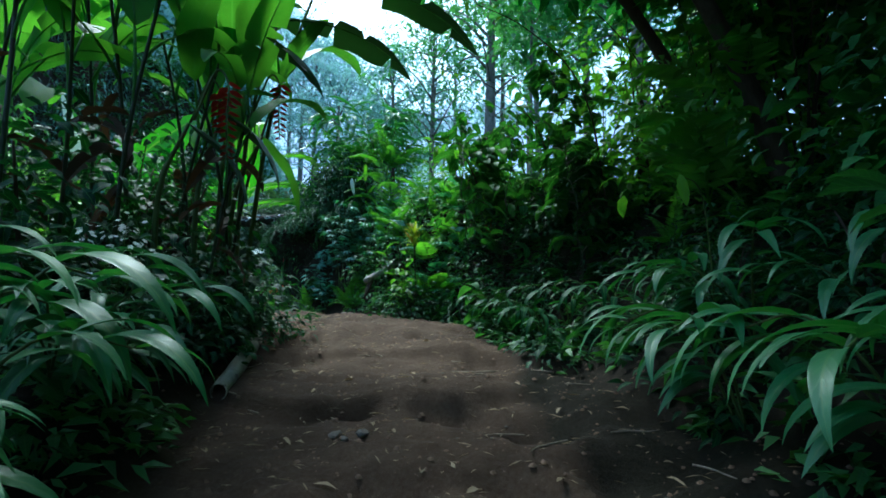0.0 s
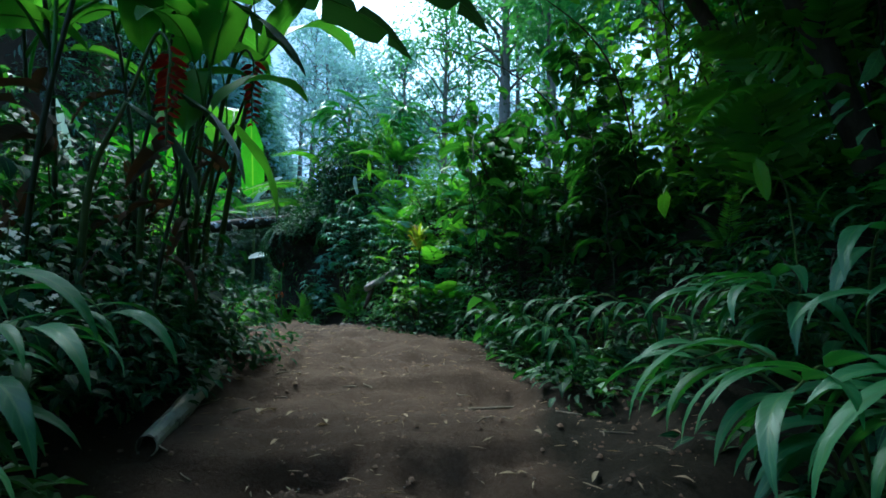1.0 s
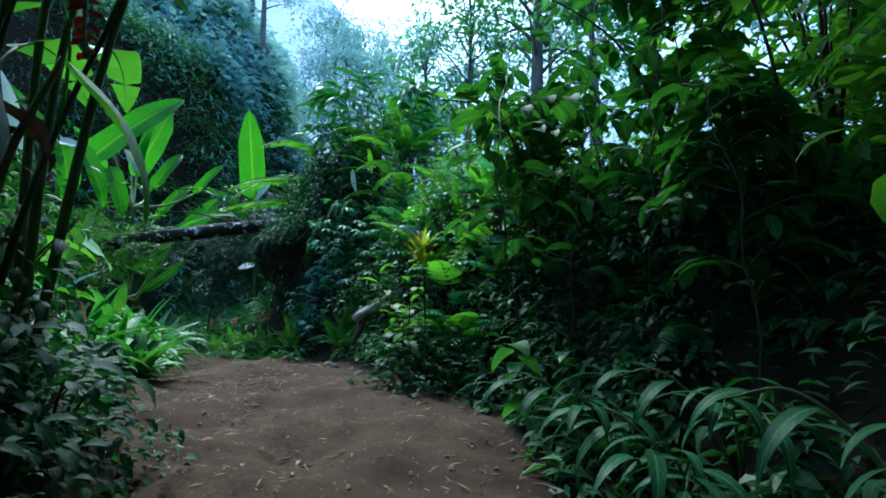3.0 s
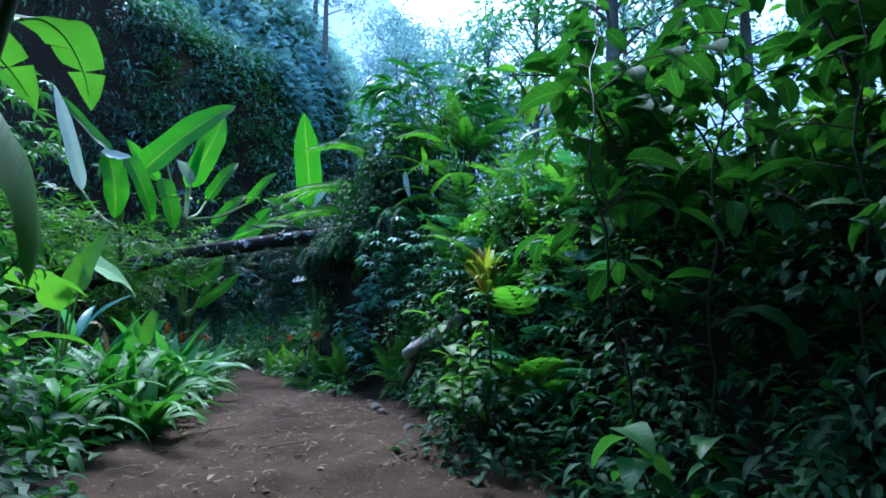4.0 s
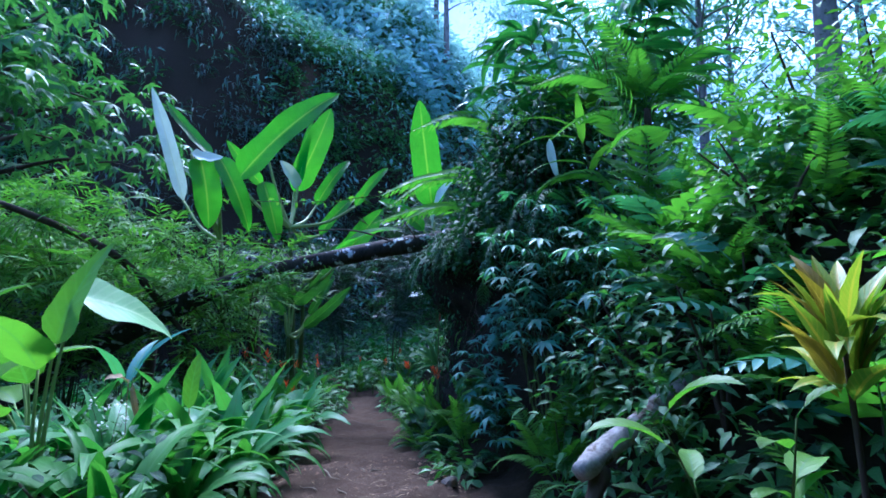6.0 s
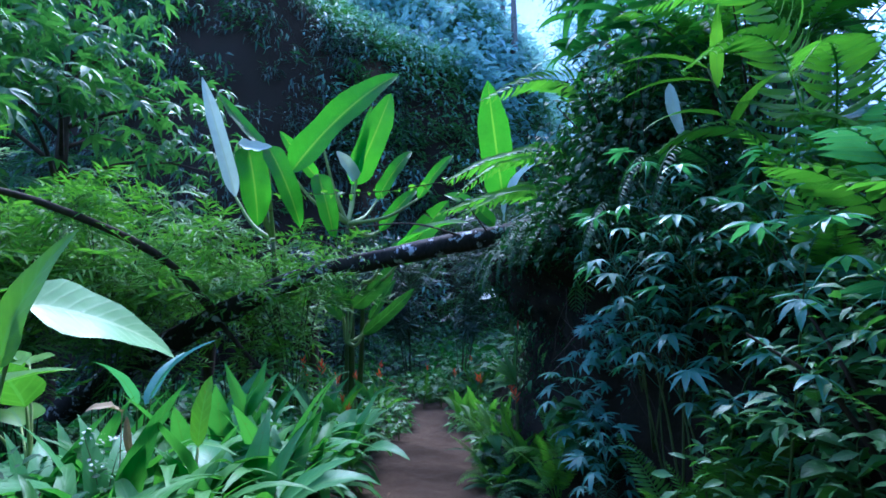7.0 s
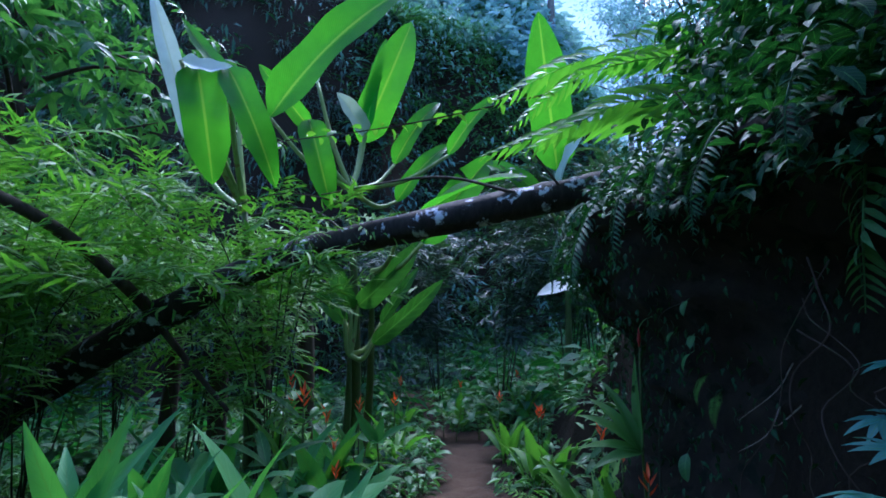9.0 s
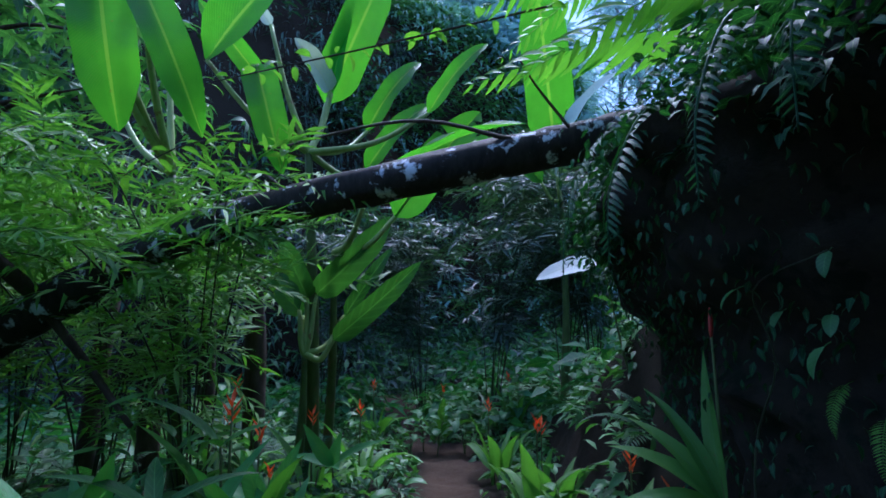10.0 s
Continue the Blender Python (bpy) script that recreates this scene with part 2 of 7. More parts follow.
def leaf_mat(name, dark, light, rough=0.38, trans=0.35, veins=26.0, rib=(0.09, 0.20, 0.06), rib_w=0.035, glow=(1.25, 1.6, 0.4), relief=0.25, dry=0.12, spec=0.34):
    """Leaf: midrib and side veins along the blade, blotches, browned spots, and light that comes through."""
    m, nd, ln, b = nodes_of(name)
    uv = nd.new("ShaderNodeUVMap")
    sp = nd.new("ShaderNodeSeparateXYZ")
    ln.new(uv.outputs[0], sp.inputs[0])
    off = maths(nd, ln, "ABSOLUTE", maths(nd, ln, "SUBTRACT", sp.outputs[0], 0.5))
    oi, ge = nd.new("ShaderNodeObjectInfo"), nd.new("ShaderNodeNewGeometry")
    rnd = maths(nd, ln, "FRACT", maths(nd, ln, "ADD", maths(nd, ln, "MULTIPLY", oi.outputs["Random"], 3.7), ge.outputs["Random Per Island"]))
    blot, raw = noise_fac(nd, ln, 9.0)
    col = mix_rgb(nd, ln, dark, light, maths(nd, ln, "MULTIPLY_ADD", rnd, 0.75, maths(nd, ln, "MULTIPLY", blot, 0.3), clamp=True))
    # side veins slant to the tip
    wv = maths(nd, ln, "SINE", maths(nd, ln, "MULTIPLY", maths(nd, ln, "SUBTRACT", sp.outputs[1], maths(nd, ln, "MULTIPLY", off, 0.35)), veins * 6.283))
    vein = maths(nd, ln, "POWER", maths(nd, ln, "MULTIPLY_ADD", wv, 0.5, 0.5), 6.0)
    col = mix_rgb(nd, ln, col, tuple(0.6 * c + 0.4 * r for c, r in zip(light, rib)), maths(nd, ln, "MULTIPLY", vein, 0.35))
    ribf = maths(nd, ln, "LESS_THAN", off, rib_w)
    col = mix_rgb(nd, ln, col, rib, maths(nd, ln, "MULTIPLY", ribf, 0.7))
    spots, _ = noise_fac(nd, ln, 31.0, 3, 0.7, 0.66, 0.72)
    col = mix_rgb(nd, ln, col, (0.12, 0.085, 0.03), maths(nd, ln, "MULTIPLY", spots, dry * 4, clamp=True))
    ln.new(col, b.inputs["Base Color"])
    b.inputs["Roughness"].default_value = rough
    ln.new(maths(nd, ln, "MULTIPLY_ADD", raw, 0.3, rough - 0.06), b.inputs["Roughness"])
    b.inputs["Specular IOR Level"].default_value = spec
    bump = nd.new("ShaderNodeBump")
    bump.inputs["Strength"].default_value, bump.inputs["Distance"].default_value = relief, 0.004
    ln.new(maths(nd, ln, "ADD", vein, maths(nd, ln, "MULTIPLY", raw, 1.5)), bump.inputs["Height"])
    ln.new(bump.outputs[0], b.inputs["Normal"])
    tr = nd.new("ShaderNodeBsdfTranslucent")
    g = nd.new("ShaderNodeMix")
    g.data_type, g.blend_type = "RGBA", "MULTIPLY"
    g.inputs[0].default_value = 1
    sa = [i for i in g.inputs if i.type == "RGBA"]
    ln.new(col, sa[0])
    sa[1].default_value = (*glow, 1)
    ln.new([o for o in g.outputs if o.type == "RGBA"][0], tr.inputs["Color"])
    mx = nd.new("ShaderNodeMixShader")
    mx.inputs[0].default_value = trans
    ln.new(b.outputs[0], mx.inputs[1]), ln.new(tr.outputs[0], mx.inputs[2])
    ln.new(mx.outputs[0], nd["Material Output"].inputs["Surface"])
    return m


def bark_mat(name, dark, light, scale=14.0, patch=None, rough=0.85, patch_lo=0.58, stretch=(1, 1, 0.25), relief=0.7, patch_scale=6.0):
    """Bark: streaks along the stem, with pale or mossy patches."""
    m, nd, ln, b = nodes_of(name)
    tc, mp = nd.new("ShaderNodeTexCoord"), nd.new("ShaderNodeMapping")
    mp.inputs["Scale"].default_value = stretch
    ln.new(tc.outputs["Object"], mp.inputs["Vector"])
    n = nd.new("ShaderNodeTexNoise")
    n.inputs["Scale"].default_value, n.inputs["Detail"].default_value, n.inputs["Roughness"].default_value = scale, 7, 0.7
    ln.new(mp.outputs[0], n.inputs["Vector"])
    col = mix_rgb(nd, ln, dark, light, maths(nd, ln, "MULTIPLY_ADD", n.outputs["Fac"], 2.2, -0.6, clamp=True))
    if patch:
        pf, _ = noise_fac(nd, ln, patch_scale, 5, 0.65, patch_lo, patch_lo + 0.06)
        col = mix_rgb(nd, ln, col, patch, pf)
    ln.new(col, b.inputs["Base Color"])
    b.inputs["Roughness"].default_value = rough
    b.inputs["Specular IOR Level"].default_value = 0.2
    bump = nd.new("ShaderNodeBump")
    bump.inputs["Strength"].default_value, bump.inputs["Distance"].default_value = relief, 0.012
    ln.new(n.outputs["Fac"], bump.inputs["Height"])
    ln.new(bump.outputs[0], b.inputs["Normal"])
    return m


def ground_mat():
    """Trodden brown earth on the trail, dark leaf mould beside it and for shade on its right."""
    m, nd, ln, b = nodes_of("earth")
    at = nd.new("ShaderNodeAttribute")
    at.attribute_name = "trodden"
    big, _ = noise_fac(nd, ln, 1.3, 5, 0.6, 0.3, 0.7)
    fine, raw = noise_fac(nd, ln, 38.0, 8, 0.75, 0.3, 0.7)
    grit, graw = noise_fac(nd, ln, 160.0, 4, 0.7, 0.6, 0.72)
    earth = mix_rgb(nd, ln, (0.046, 0.031, 0.020), (0.116, 0.079, 0.053), big)
    earth = mix_rgb(nd, ln, earth, (0.040, 0.018, 0.009), maths(nd, ln, "MULTIPLY", fine, 0.75))
    earth = mix_rgb(nd, ln, earth, (0.30, 0.19, 0.12), maths(nd, ln, "MULTIPLY", grit, 0.35))
    mould = mix_rgb(nd, ln, (0.010, 0.007, 0.005), (0.030, 0.021, 0.013), fine)
    mould = mix_rgb(nd, ln, mould, (0.012, 0.018, 0.007), maths(nd, ln, "MULTIPLY", big, 0.25))
    edge = maths(nd, ln, "ADD", at.outputs["Fac"], maths(nd, ln, "MULTIPLY_ADD", raw, 0.9, -0.45))
    sm = nd.new("ShaderNodeMapRange")
    sm.inputs["From Min"].default_value, sm.inputs["From Max"].default_value = 0.12, 0.88
    ln.new(edge, sm.inputs["Value"])
    ln.new(mix_rgb(nd, ln, mould, earth, sm.outputs[0]), b.inputs["Base Color"])
    b.inputs["Roughness"].default_value = 0.9
    b.inputs["Specular IOR Level"].default_value = 0.12
    bump = nd.new("ShaderNodeBump")
    bump.inputs["Strength"].default_value, bump.inputs["Distance"].default_value = 0.8, 0.032
    ln.new(maths(nd, ln, "ADD", raw, maths(nd, ln, "MULTIPLY", graw, 0.4)), bump.inputs["Height"])
    ln.new(bump.outputs[0], b.inputs["Normal"])
    return m


M_EARTH = ground_mat()
M_BANANA = leaf_mat("banana_leaf", (0.036, 0.135, 0.014), (0.064, 0.205, 0.022), 0.38, 0.55, veins=60, rib=(0.16, 0.26, 0.06), rib_w=0.03, glow=(1.5, 1.9, 0.35), spec=0.28)
M_BANANA_PALE = leaf_mat("banana_leaf_pale", (0.400, 0.470, 0.420), (0.620, 0.680, 0.630), 0.45, 0.2, veins=60, rib=(0.5, 0.55, 0.4), glow=(1, 1.1, 0.8))
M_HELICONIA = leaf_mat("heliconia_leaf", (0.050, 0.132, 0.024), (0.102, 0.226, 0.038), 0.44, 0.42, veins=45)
# the heliconia leaf again, darkened for its shade against the sky
M_HELICONIA_SHADE = leaf_mat("shade_dark_heliconia_leaf", (0.012, 0.034, 0.016), (0.024, 0.062, 0.024), 0.42, 0.12, veins=45)
M_GINGER = leaf_mat("ginger_leaf", (0.032, 0.120, 0.042), (0.064, 0.190, 0.064), 0.36, 0.3, veins=8, rib_w=0.05, relief=0.15, spec=0.55)
# ginger leaf darkened: shade at the bank's foot is put into the colour
M_GINGER_SHADE = leaf_mat("shade_dark_ginger_leaf", (0.010, 0.044, 0.018), (0.024, 0.084, 0.032), 0.42, 0.25, veins=8, rib_w=0.05, relief=0.15, spec=0.12)
M_LANCE = leaf_mat("broad_lance_leaf", (0.048, 0.150, 0.050), (0.096, 0.250, 0.078), 0.38, 0.34, veins=10, rib_w=0.04, spec=0.3)
M_STRAP = leaf_mat("strap_leaf", (0.038, 0.120, 0.026), (0.080, 0.205, 0.040), 0.40, 0.32, veins=6, rib_w=0.05, spec=0.25)
M_HERB = leaf_mat("herb_leaf", (0.032, 0.092, 0.033), (0.076, 0.185, 0.055), 0.36, 0.32, veins=7)
M_HERB_LIGHT = leaf_mat("light_herb_leaf", (0.060, 0.140, 0.018), (0.118, 0.240, 0.029), 0.4, 0.45, veins=7)
# ear leaf made whitish: the sky's reflection is put into the colour
M_EAR_SHEEN = leaf_mat("sky_sheen_ear_leaf", (0.23, 0.40, 0.17), (0.35, 0.52, 0.27), 0.35, 0.35, veins=12, rib=(0.5, 0.6, 0.35), glow=(1.1, 1.3, 0.7))
M_HERB_BLUE = leaf_mat("blue_herb_leaf", (0.048, 0.150, 0.128), (0.096, 0.252, 0.213), 0.34, 0.34, veins=7, spec=0.5)
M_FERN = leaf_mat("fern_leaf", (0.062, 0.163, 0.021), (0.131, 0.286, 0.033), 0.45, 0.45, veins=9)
# dark fern leaf, with the bank's shade put into its colour as well
M_FERN_SHADE = leaf_mat("shade_dark_fern_leaf", (0.009, 0.036, 0.017), (0.019, 0.066, 0.028), 0.5, 0.3, veins=9, spec=0.2)
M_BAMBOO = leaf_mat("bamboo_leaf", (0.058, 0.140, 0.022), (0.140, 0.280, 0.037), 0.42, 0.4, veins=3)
# bamboo leaf dulled and darkened: shade put into the colour
M_BAMBOO_SHADE = leaf_mat("shade_tinted_bamboo_leaf", (0.019, 0.040, 0.037), (0.053, 0.085, 0.079), 0.36, 0.25, veins=3)
M_SOFT = leaf_mat("soft_leaf", (0.020, 0.066, 0.020), (0.052, 0.135, 0.030), 0.46, 0.36, veins=8, spec=0.25)
M_CROTON = leaf_mat("croton_leaf", (0.085, 0.210, 0.018), (0.310, 0.330, 0.022), 0.35, 0.35, veins=12, rib=(0.45, 0.33, 0.05), rib_w=0.08)
M_RUST = leaf_mat("rusty_leaf", (0.080, 0.030, 0.012), (0.160, 0.070, 0.018), 0.4, 0.35, veins=10, rib=(0.3, 0.15, 0.05))
M_BRONZE = leaf_mat("bronze_leaf", (0.150, 0.095, 0.014), (0.300, 0.210, 0.024), 0.4, 0.35, veins=10, rib=(0.4, 0.25, 0.05))
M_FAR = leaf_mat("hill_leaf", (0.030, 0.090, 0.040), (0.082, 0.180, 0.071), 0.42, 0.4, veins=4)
# the hill leaf again, with the wall's shade put into its colour
M_FAR_SHADE = leaf_mat("shade_tinted_hill_leaf", (0.015, 0.048, 0.035), (0.030, 0.090, 0.057), 0.5, 0.3, veins=4)
M_TREE = leaf_mat("tree_leaf", (0.017, 0.075, 0.029), (0.041, 0.150, 0.050), 0.42, 0.4, veins=6)
# haze of the valley air is put into these three paler, bluer leaf colours
M_HAZE = leaf_mat("haze_tinted_leaf", (0.190, 0.310, 0.360), (0.320, 0.470, 0.520), 0.6, 0.4, veins=4, glow=(1.1, 1.3, 1.0), spec=0.2)
M_MIST = leaf_mat("mist_tinted_leaf", (0.120, 0.220, 0.205), (0.230, 0.360, 0.330), 0.5, 0.4, veins=4, glow=(1.1, 1.4, 0.8), spec=0.25)
M_TREE_MIST = leaf_mat("mist_tinted_tree_leaf", (0.053, 0.140, 0.087), (0.116, 0.266, 0.157), 0.5, 0.4, veins=6)
M_DEAD = leaf_mat("dead_leaf", (0.030, 0.020, 0.012), (0.085, 0.055, 0.030), 0.7, 0.2, veins=20, rib=(0.08, 0.06, 0.035), glow=(1, 0.8, 0.5))
M_DRY = leaf_mat("dry_leaf", (0.160, 0.110, 0.060), (0.340, 0.260, 0.160), 0.7, 0.2, veins=10, rib=(0.3, 0.24, 0.15), glow=(1, 0.9, 0.7))
M_STEM = bark_mat("green_stem", (0.035, 0.055, 0.014), (0.085, 0.120, 0.030), 20, patch=(0.10, 0.075, 0.035), patch_lo=0.6, rough=0.5, relief=0.2)
M_STEM_PALE = bark_mat("pale_stem", (0.16, 0.22, 0.06), (0.30, 0.36, 0.12), 16, patch=(0.16, 0.11, 0.05), patch_lo=0.62, rough=0.5, relief=0.2)
# stem green taken near black: shade is put into the colour
M_STEM_SHADE = bark_mat("shade_dark_stem", (0.012, 0.018, 0.007), (0.034, 0.046, 0.016), 20, patch=(0.03, 0.022, 0.012), patch_lo=0.6, rough=0.5, relief=0.2)
M_BARK = bark_mat("dark_bark", (0.018, 0.013, 0.009), (0.075, 0.055, 0.038), 12, patch=(0.03, 0.05, 0.015), patch_lo=0.6)
M_LOG = bark_mat("lichen_bark", (0.010, 0.008, 0.007), (0.045, 0.036, 0.030), 18, patch=(0.52, 0.52, 0.55), patch_lo=0.56, patch_scale=6.5)
M_WHITEWOOD = bark_mat("bleached_wood", (0.13, 0.11, 0.095), (0.43, 0.40, 0.37), 26, patch=(0.10, 0.075, 0.055), patch_lo=0.53, stretch=(1, 1, 1))
M_BAMBOO_CANE = bark_mat("old_bamboo", (0.22, 0.20, 0.15), (0.42, 0.39, 0.30), 9, patch=(0.09, 0.075, 0.05), patch_lo=0.6, rough=0.6, stretch=(1, 1, 1))
M_TRUNK = bark_mat("grey_trunk", (0.07, 0.07, 0.07), (0.19, 0.18, 0.175), 8, patch=(0.05, 0.07, 0.03), patch_lo=0.57)
M_RED = leaf_mat("red_bract", (0.200, 0.010, 0.010), (0.360, 0.022, 0.014), 0.4, 0.15, veins=4, rib=(0.5, 0.08, 0.02), glow=(1.2, 0.6, 0.5))
M_ORANGE = leaf_mat("orange_bract", (0.550, 0.060, 0.012), (0.750, 0.140, 0.020), 0.4, 0.3, veins=4, rib=(0.6, 0.2, 0.03), glow=(1.2, 0.7, 0.5))
M_WHITE = leaf_mat("white_petal", (0.70, 0.70, 0.66), (0.82, 0.82, 0.78), 0.6, 0.45, veins=4, rib=(0.6, 0.62, 0.5), glow=(1, 1, 0.95))
M_STONE = bark_mat("stone", (0.06, 0.05, 0.042), (0.17, 0.145, 0.12), 30, patch=(0.16, 0.10, 0.06), patch_lo=0.55, stretch=(1, 1, 1))
# soil darker than earth is: the undercut's shade is put into the colour
M_SOIL_SHADE = bark_mat("shade_dark_soil", (0.007, 0.006, 0.004), (0.026, 0.020, 0.013), 9, patch=(0.004, 0.007, 0.003), patch_lo=0.55, stretch=(1, 1, 1), relief=1.0, rough=1.0)
M_CRUMB = bark_mat("crumbled_earth", (0.035, 0.020, 0.012), (0.20, 0.125, 0.080), 3, stretch=(1, 1, 1), relief=0.3)
M_TWIG = bark_mat("dead_twig", (0.10, 0.075, 0.05), (0.27, 0.22, 0.16), 40, stretch=(1, 1, 1), relief=0.3)


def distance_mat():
    """Far hills: the valley air's haze is painted as a pale blue that glows."""
    m, nd, ln, b = nodes_of("far_hills_painted_haze")
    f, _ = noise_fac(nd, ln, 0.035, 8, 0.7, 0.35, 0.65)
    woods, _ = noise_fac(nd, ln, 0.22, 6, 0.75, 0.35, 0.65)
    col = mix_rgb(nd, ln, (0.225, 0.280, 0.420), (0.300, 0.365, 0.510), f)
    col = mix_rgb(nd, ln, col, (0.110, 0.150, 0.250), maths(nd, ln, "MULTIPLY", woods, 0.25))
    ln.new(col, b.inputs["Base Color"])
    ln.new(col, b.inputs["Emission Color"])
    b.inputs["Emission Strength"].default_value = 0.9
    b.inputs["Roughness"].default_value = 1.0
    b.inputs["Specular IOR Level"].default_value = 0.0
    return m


M_DISTANCE = distance_mat()

# ---- the ground ----
TRAIL = np.array([          # x, y, height, half width
    (0.0, -30.0, -2.6, 1.4), (0.0, -4.0, -0.42, 1.4), (0.0, 0.0, -0.05, 1.4), (0.0, 1.5, 0.08, 1.45), (0.0, 3.0, 0.27, 1.5), (-0.1, 4.2, 0.47, 1.5),
    (-0.3, 5.0, 0.62, 1.5), (-0.7, 6.2, 0.80, 1.45), (-1.45, 7.3, 0.90, 1.25), (-2.25, 8.35, 0.93, 1.05), (-3.05, 9.4, 0.90, 0.9),
    (-3.9, 10.45, 0.78, 0.62), (-4.85, 11.7, 0.65, 0.42), (-5.85, 13.0, 0.58, 0.34), (-6.9, 14.5, 0.52, 0.28), (-9.2, 16.4, 0.45, 0.25), (-20.0, 26.0, 0.2, 0.4)])
CLIFF = np.array([(-90.0, 0.0), (-45.0, 5.5), (-25.0, 12.0), (-17.0, 14.2), (-13.3, 17.4), (-11.4, 20.5), (-10.6, 25.0), (-10.2, 30.0), (-10.5, 37.0), (-14.0, 48.0), (-24.0, 66.0), (-60.0, 120.0)])


def along(line, x, y):
    """Signed distance (right of the line is positive), and the place on the line as a number of legs."""
    best = np.full(x.shape, 1e9)
    side, where = np.zeros(x.shape), np.zeros(x.shape)
    for i in range(len(line) - 1):
        a, b = line[i, :2], line[i + 1, :2]
        d = b - a
        s = np.clip(((x - a[0]) * d[0] + (y - a[1]) * d[1]) / (d @ d), 0, 1)
        px, py = x - a[0] - s * d[0], y - a[1] - s * d[1]
        r = np.hypot(px, py)
        sg = np.sign(px * d[1] - py * d[0])
        hit = r < best
        best, side, where = np.where(hit, r, best), np.where(hit, sg, side), np.where(hit, i + s, where)
    return best * side, where


def step01(t):
    t = np.clip(t, 0, 1)
    return t * t * (3 - 2 * t)


def waves(x, y, k, seed):
    """Soft uneven relief, about -1 to 1."""
    g = np.random.default_rng(seed)
    z = np.zeros_like(x)
    for i in range(9):
        a, f, p = g.uniform(0, 6.283), k * g.uniform(0.5, 1.8), g.uniform(0, 6.283)
        z += np.sin((x * math.cos(a) + y * math.sin(a)) * f + p + 0.7 * np.sin((x * math.sin(a) - y * math.cos(a)) * f * 0.63 + p * 2))
    return z / 4.2


def terrain(x, y):
    """Height of the ground and how trodden it is."""
    x, y = np.asarray(x, dtype=float), np.asarray(y, dtype=float)
    d, s = along(TRAIL, x, y)
    k = np.arange(len(TRAIL))
    z0, hw = np.interp(s, k, TRAIL[:, 2]), np.interp(s, k, TRAIL[:, 3])
    hw = hw + 0.16 * waves(x, y, 2.2, 3)
    ys = np.interp(s, k, TRAIL[:, 1])
    shelf = np.interp(ys, [9.0, 10.5, 12.0], [0.0, 0.25, 0.6])
    right, left = np.maximum(d - hw - shelf, 0), np.maximum(-d - hw, 0)
    rise = np.interp(ys, [-8, 0, 3, 6, 8, 10.5, 12.4, 13.4, 15], [1.2, 1.1, 1.3, 1.7, 1.9, 2.0, 2.1, 1.5, 0.3])
    run = np.interp(ys, [0, 4, 6, 9, 11, 13], [2.4, 1.8, 1.3, 1.2, 0.7, 0.7])
    on = np.interp(ys, [11.5, 14], [0.17, 0.05])
    z = z0 + rise * step01(right / run) + on * np.clip(right - run * 0.7, 0, 14)
    lr = np.interp(ys, [-5, 2, 5, 6.5, 9, 12], [0.5, 0.35, 0.3, 0.12, 0.1, 0.05])
    ls = np.interp(ys, [-5, 2, 5, 7, 10], [0.10, 0.06, 0.0, -0.09, -0.07])
    z = z + lr * step01(left / 0.7) + ls * np.clip(left - 0.5, 0, 9)
    # valley wall and hills
    c, _ = along(CLIFF, x, y)
    w = np.clip(-c, 0, None)
    w = np.clip(w + 1.6 * waves(x, y, 0.45, 8), 0, None) * (w > 0)
    tall = step01((-13.0 - x) / 4.5) * step01((22.0 - y) / 4.0)
    z = z + 3 * step01((y - 26) / 9) * step01(w / 10)
    z = z + (13 + 5 * tall) * step01(w / 5.5) + (0.85 + 0.6 * tall) * np.clip(w - 4, 0, 22)
    z = z + 0.42 * np.clip(np.hypot(x + 2, y - 8) - 26, 0, 34) * step01((np.hypot(x + 2, y - 8) - 26) / 8)
    # right half kept narrow, so that dark mould paints the bank's shade there
    worn_unshaded = np.where(d > 0, hw * np.interp(ys, [2.5, 4.5, 6.0, 7.2], [0.5, 0.52, 0.7, 1.0]), hw) + 0.17 * waves(x, y, 1.9, 23) + 0.08 * waves(x, y, 6.0, 24)
    trod = 1 - step01((np.abs(d) - worn_unshaded + 0.12) / 0.3)
    rough = np.where(trod > 0.5, 0.028, 0.05)
    z = z + rough * waves(x, y, 5.0, 11) + 0.020 * waves(x, y, 14.0, 12) + 0.010 * waves(x, y, 33.0, 13) + 0.4 * step01((right - 3) / 5) * waves(x, y, 0.6, 14)
    # worn ledges across the trail, trodden hollows and lumps in it
    for yy, h, wd, k in ((2.5, 0.05, 0.12, 2.1), (3.6, 0.08, 0.10, 1.7), (4.72, 0.07, 0.14, 2.3), (6.15, 0.05, 0.12, 1.3)):
        edge = y + 0.16 * np.sin(x * k + yy) + 0.07 * np.sin(x * 5.3 + 2 * yy) + 0.05 * waves(x, y, 4.0, 40)
        z = z + trod * h * (step01((edge - yy) / wd) - np.clip((edge - yy + 1.1) / 2.2, 0, 1)) * (np.abs(edge - yy) < 1.1)
    g = np.random.default_rng(5)
    k = np.arange(len(TRAIL))
    for _ in range(70):
        s0 = np.interp(g.uniform(1.6, 9.8), TRAIL[:, 1], k)
        hx, hy, hwid = (np.interp(s0, k, TRAIL[:, c]) for c in (0, 1, 3))
        hx += g.uniform(-0.95, 0.95) * hwid
        r, a, h = g.uniform(0.09, 0.24), g.uniform(0, 3.14), g.choice([-1, -1, 1]) * g.uniform(0.02, 0.065)
        u, v = (x - hx) * math.cos(a) + (y - hy) * math.sin(a), -(x - hx) * math.sin(a) + (y - hy) * math.cos(a)
        z = z + h * np.exp(-(u * u / (r * r * 2.2) + v * v / (r * r)) ** 1.5)
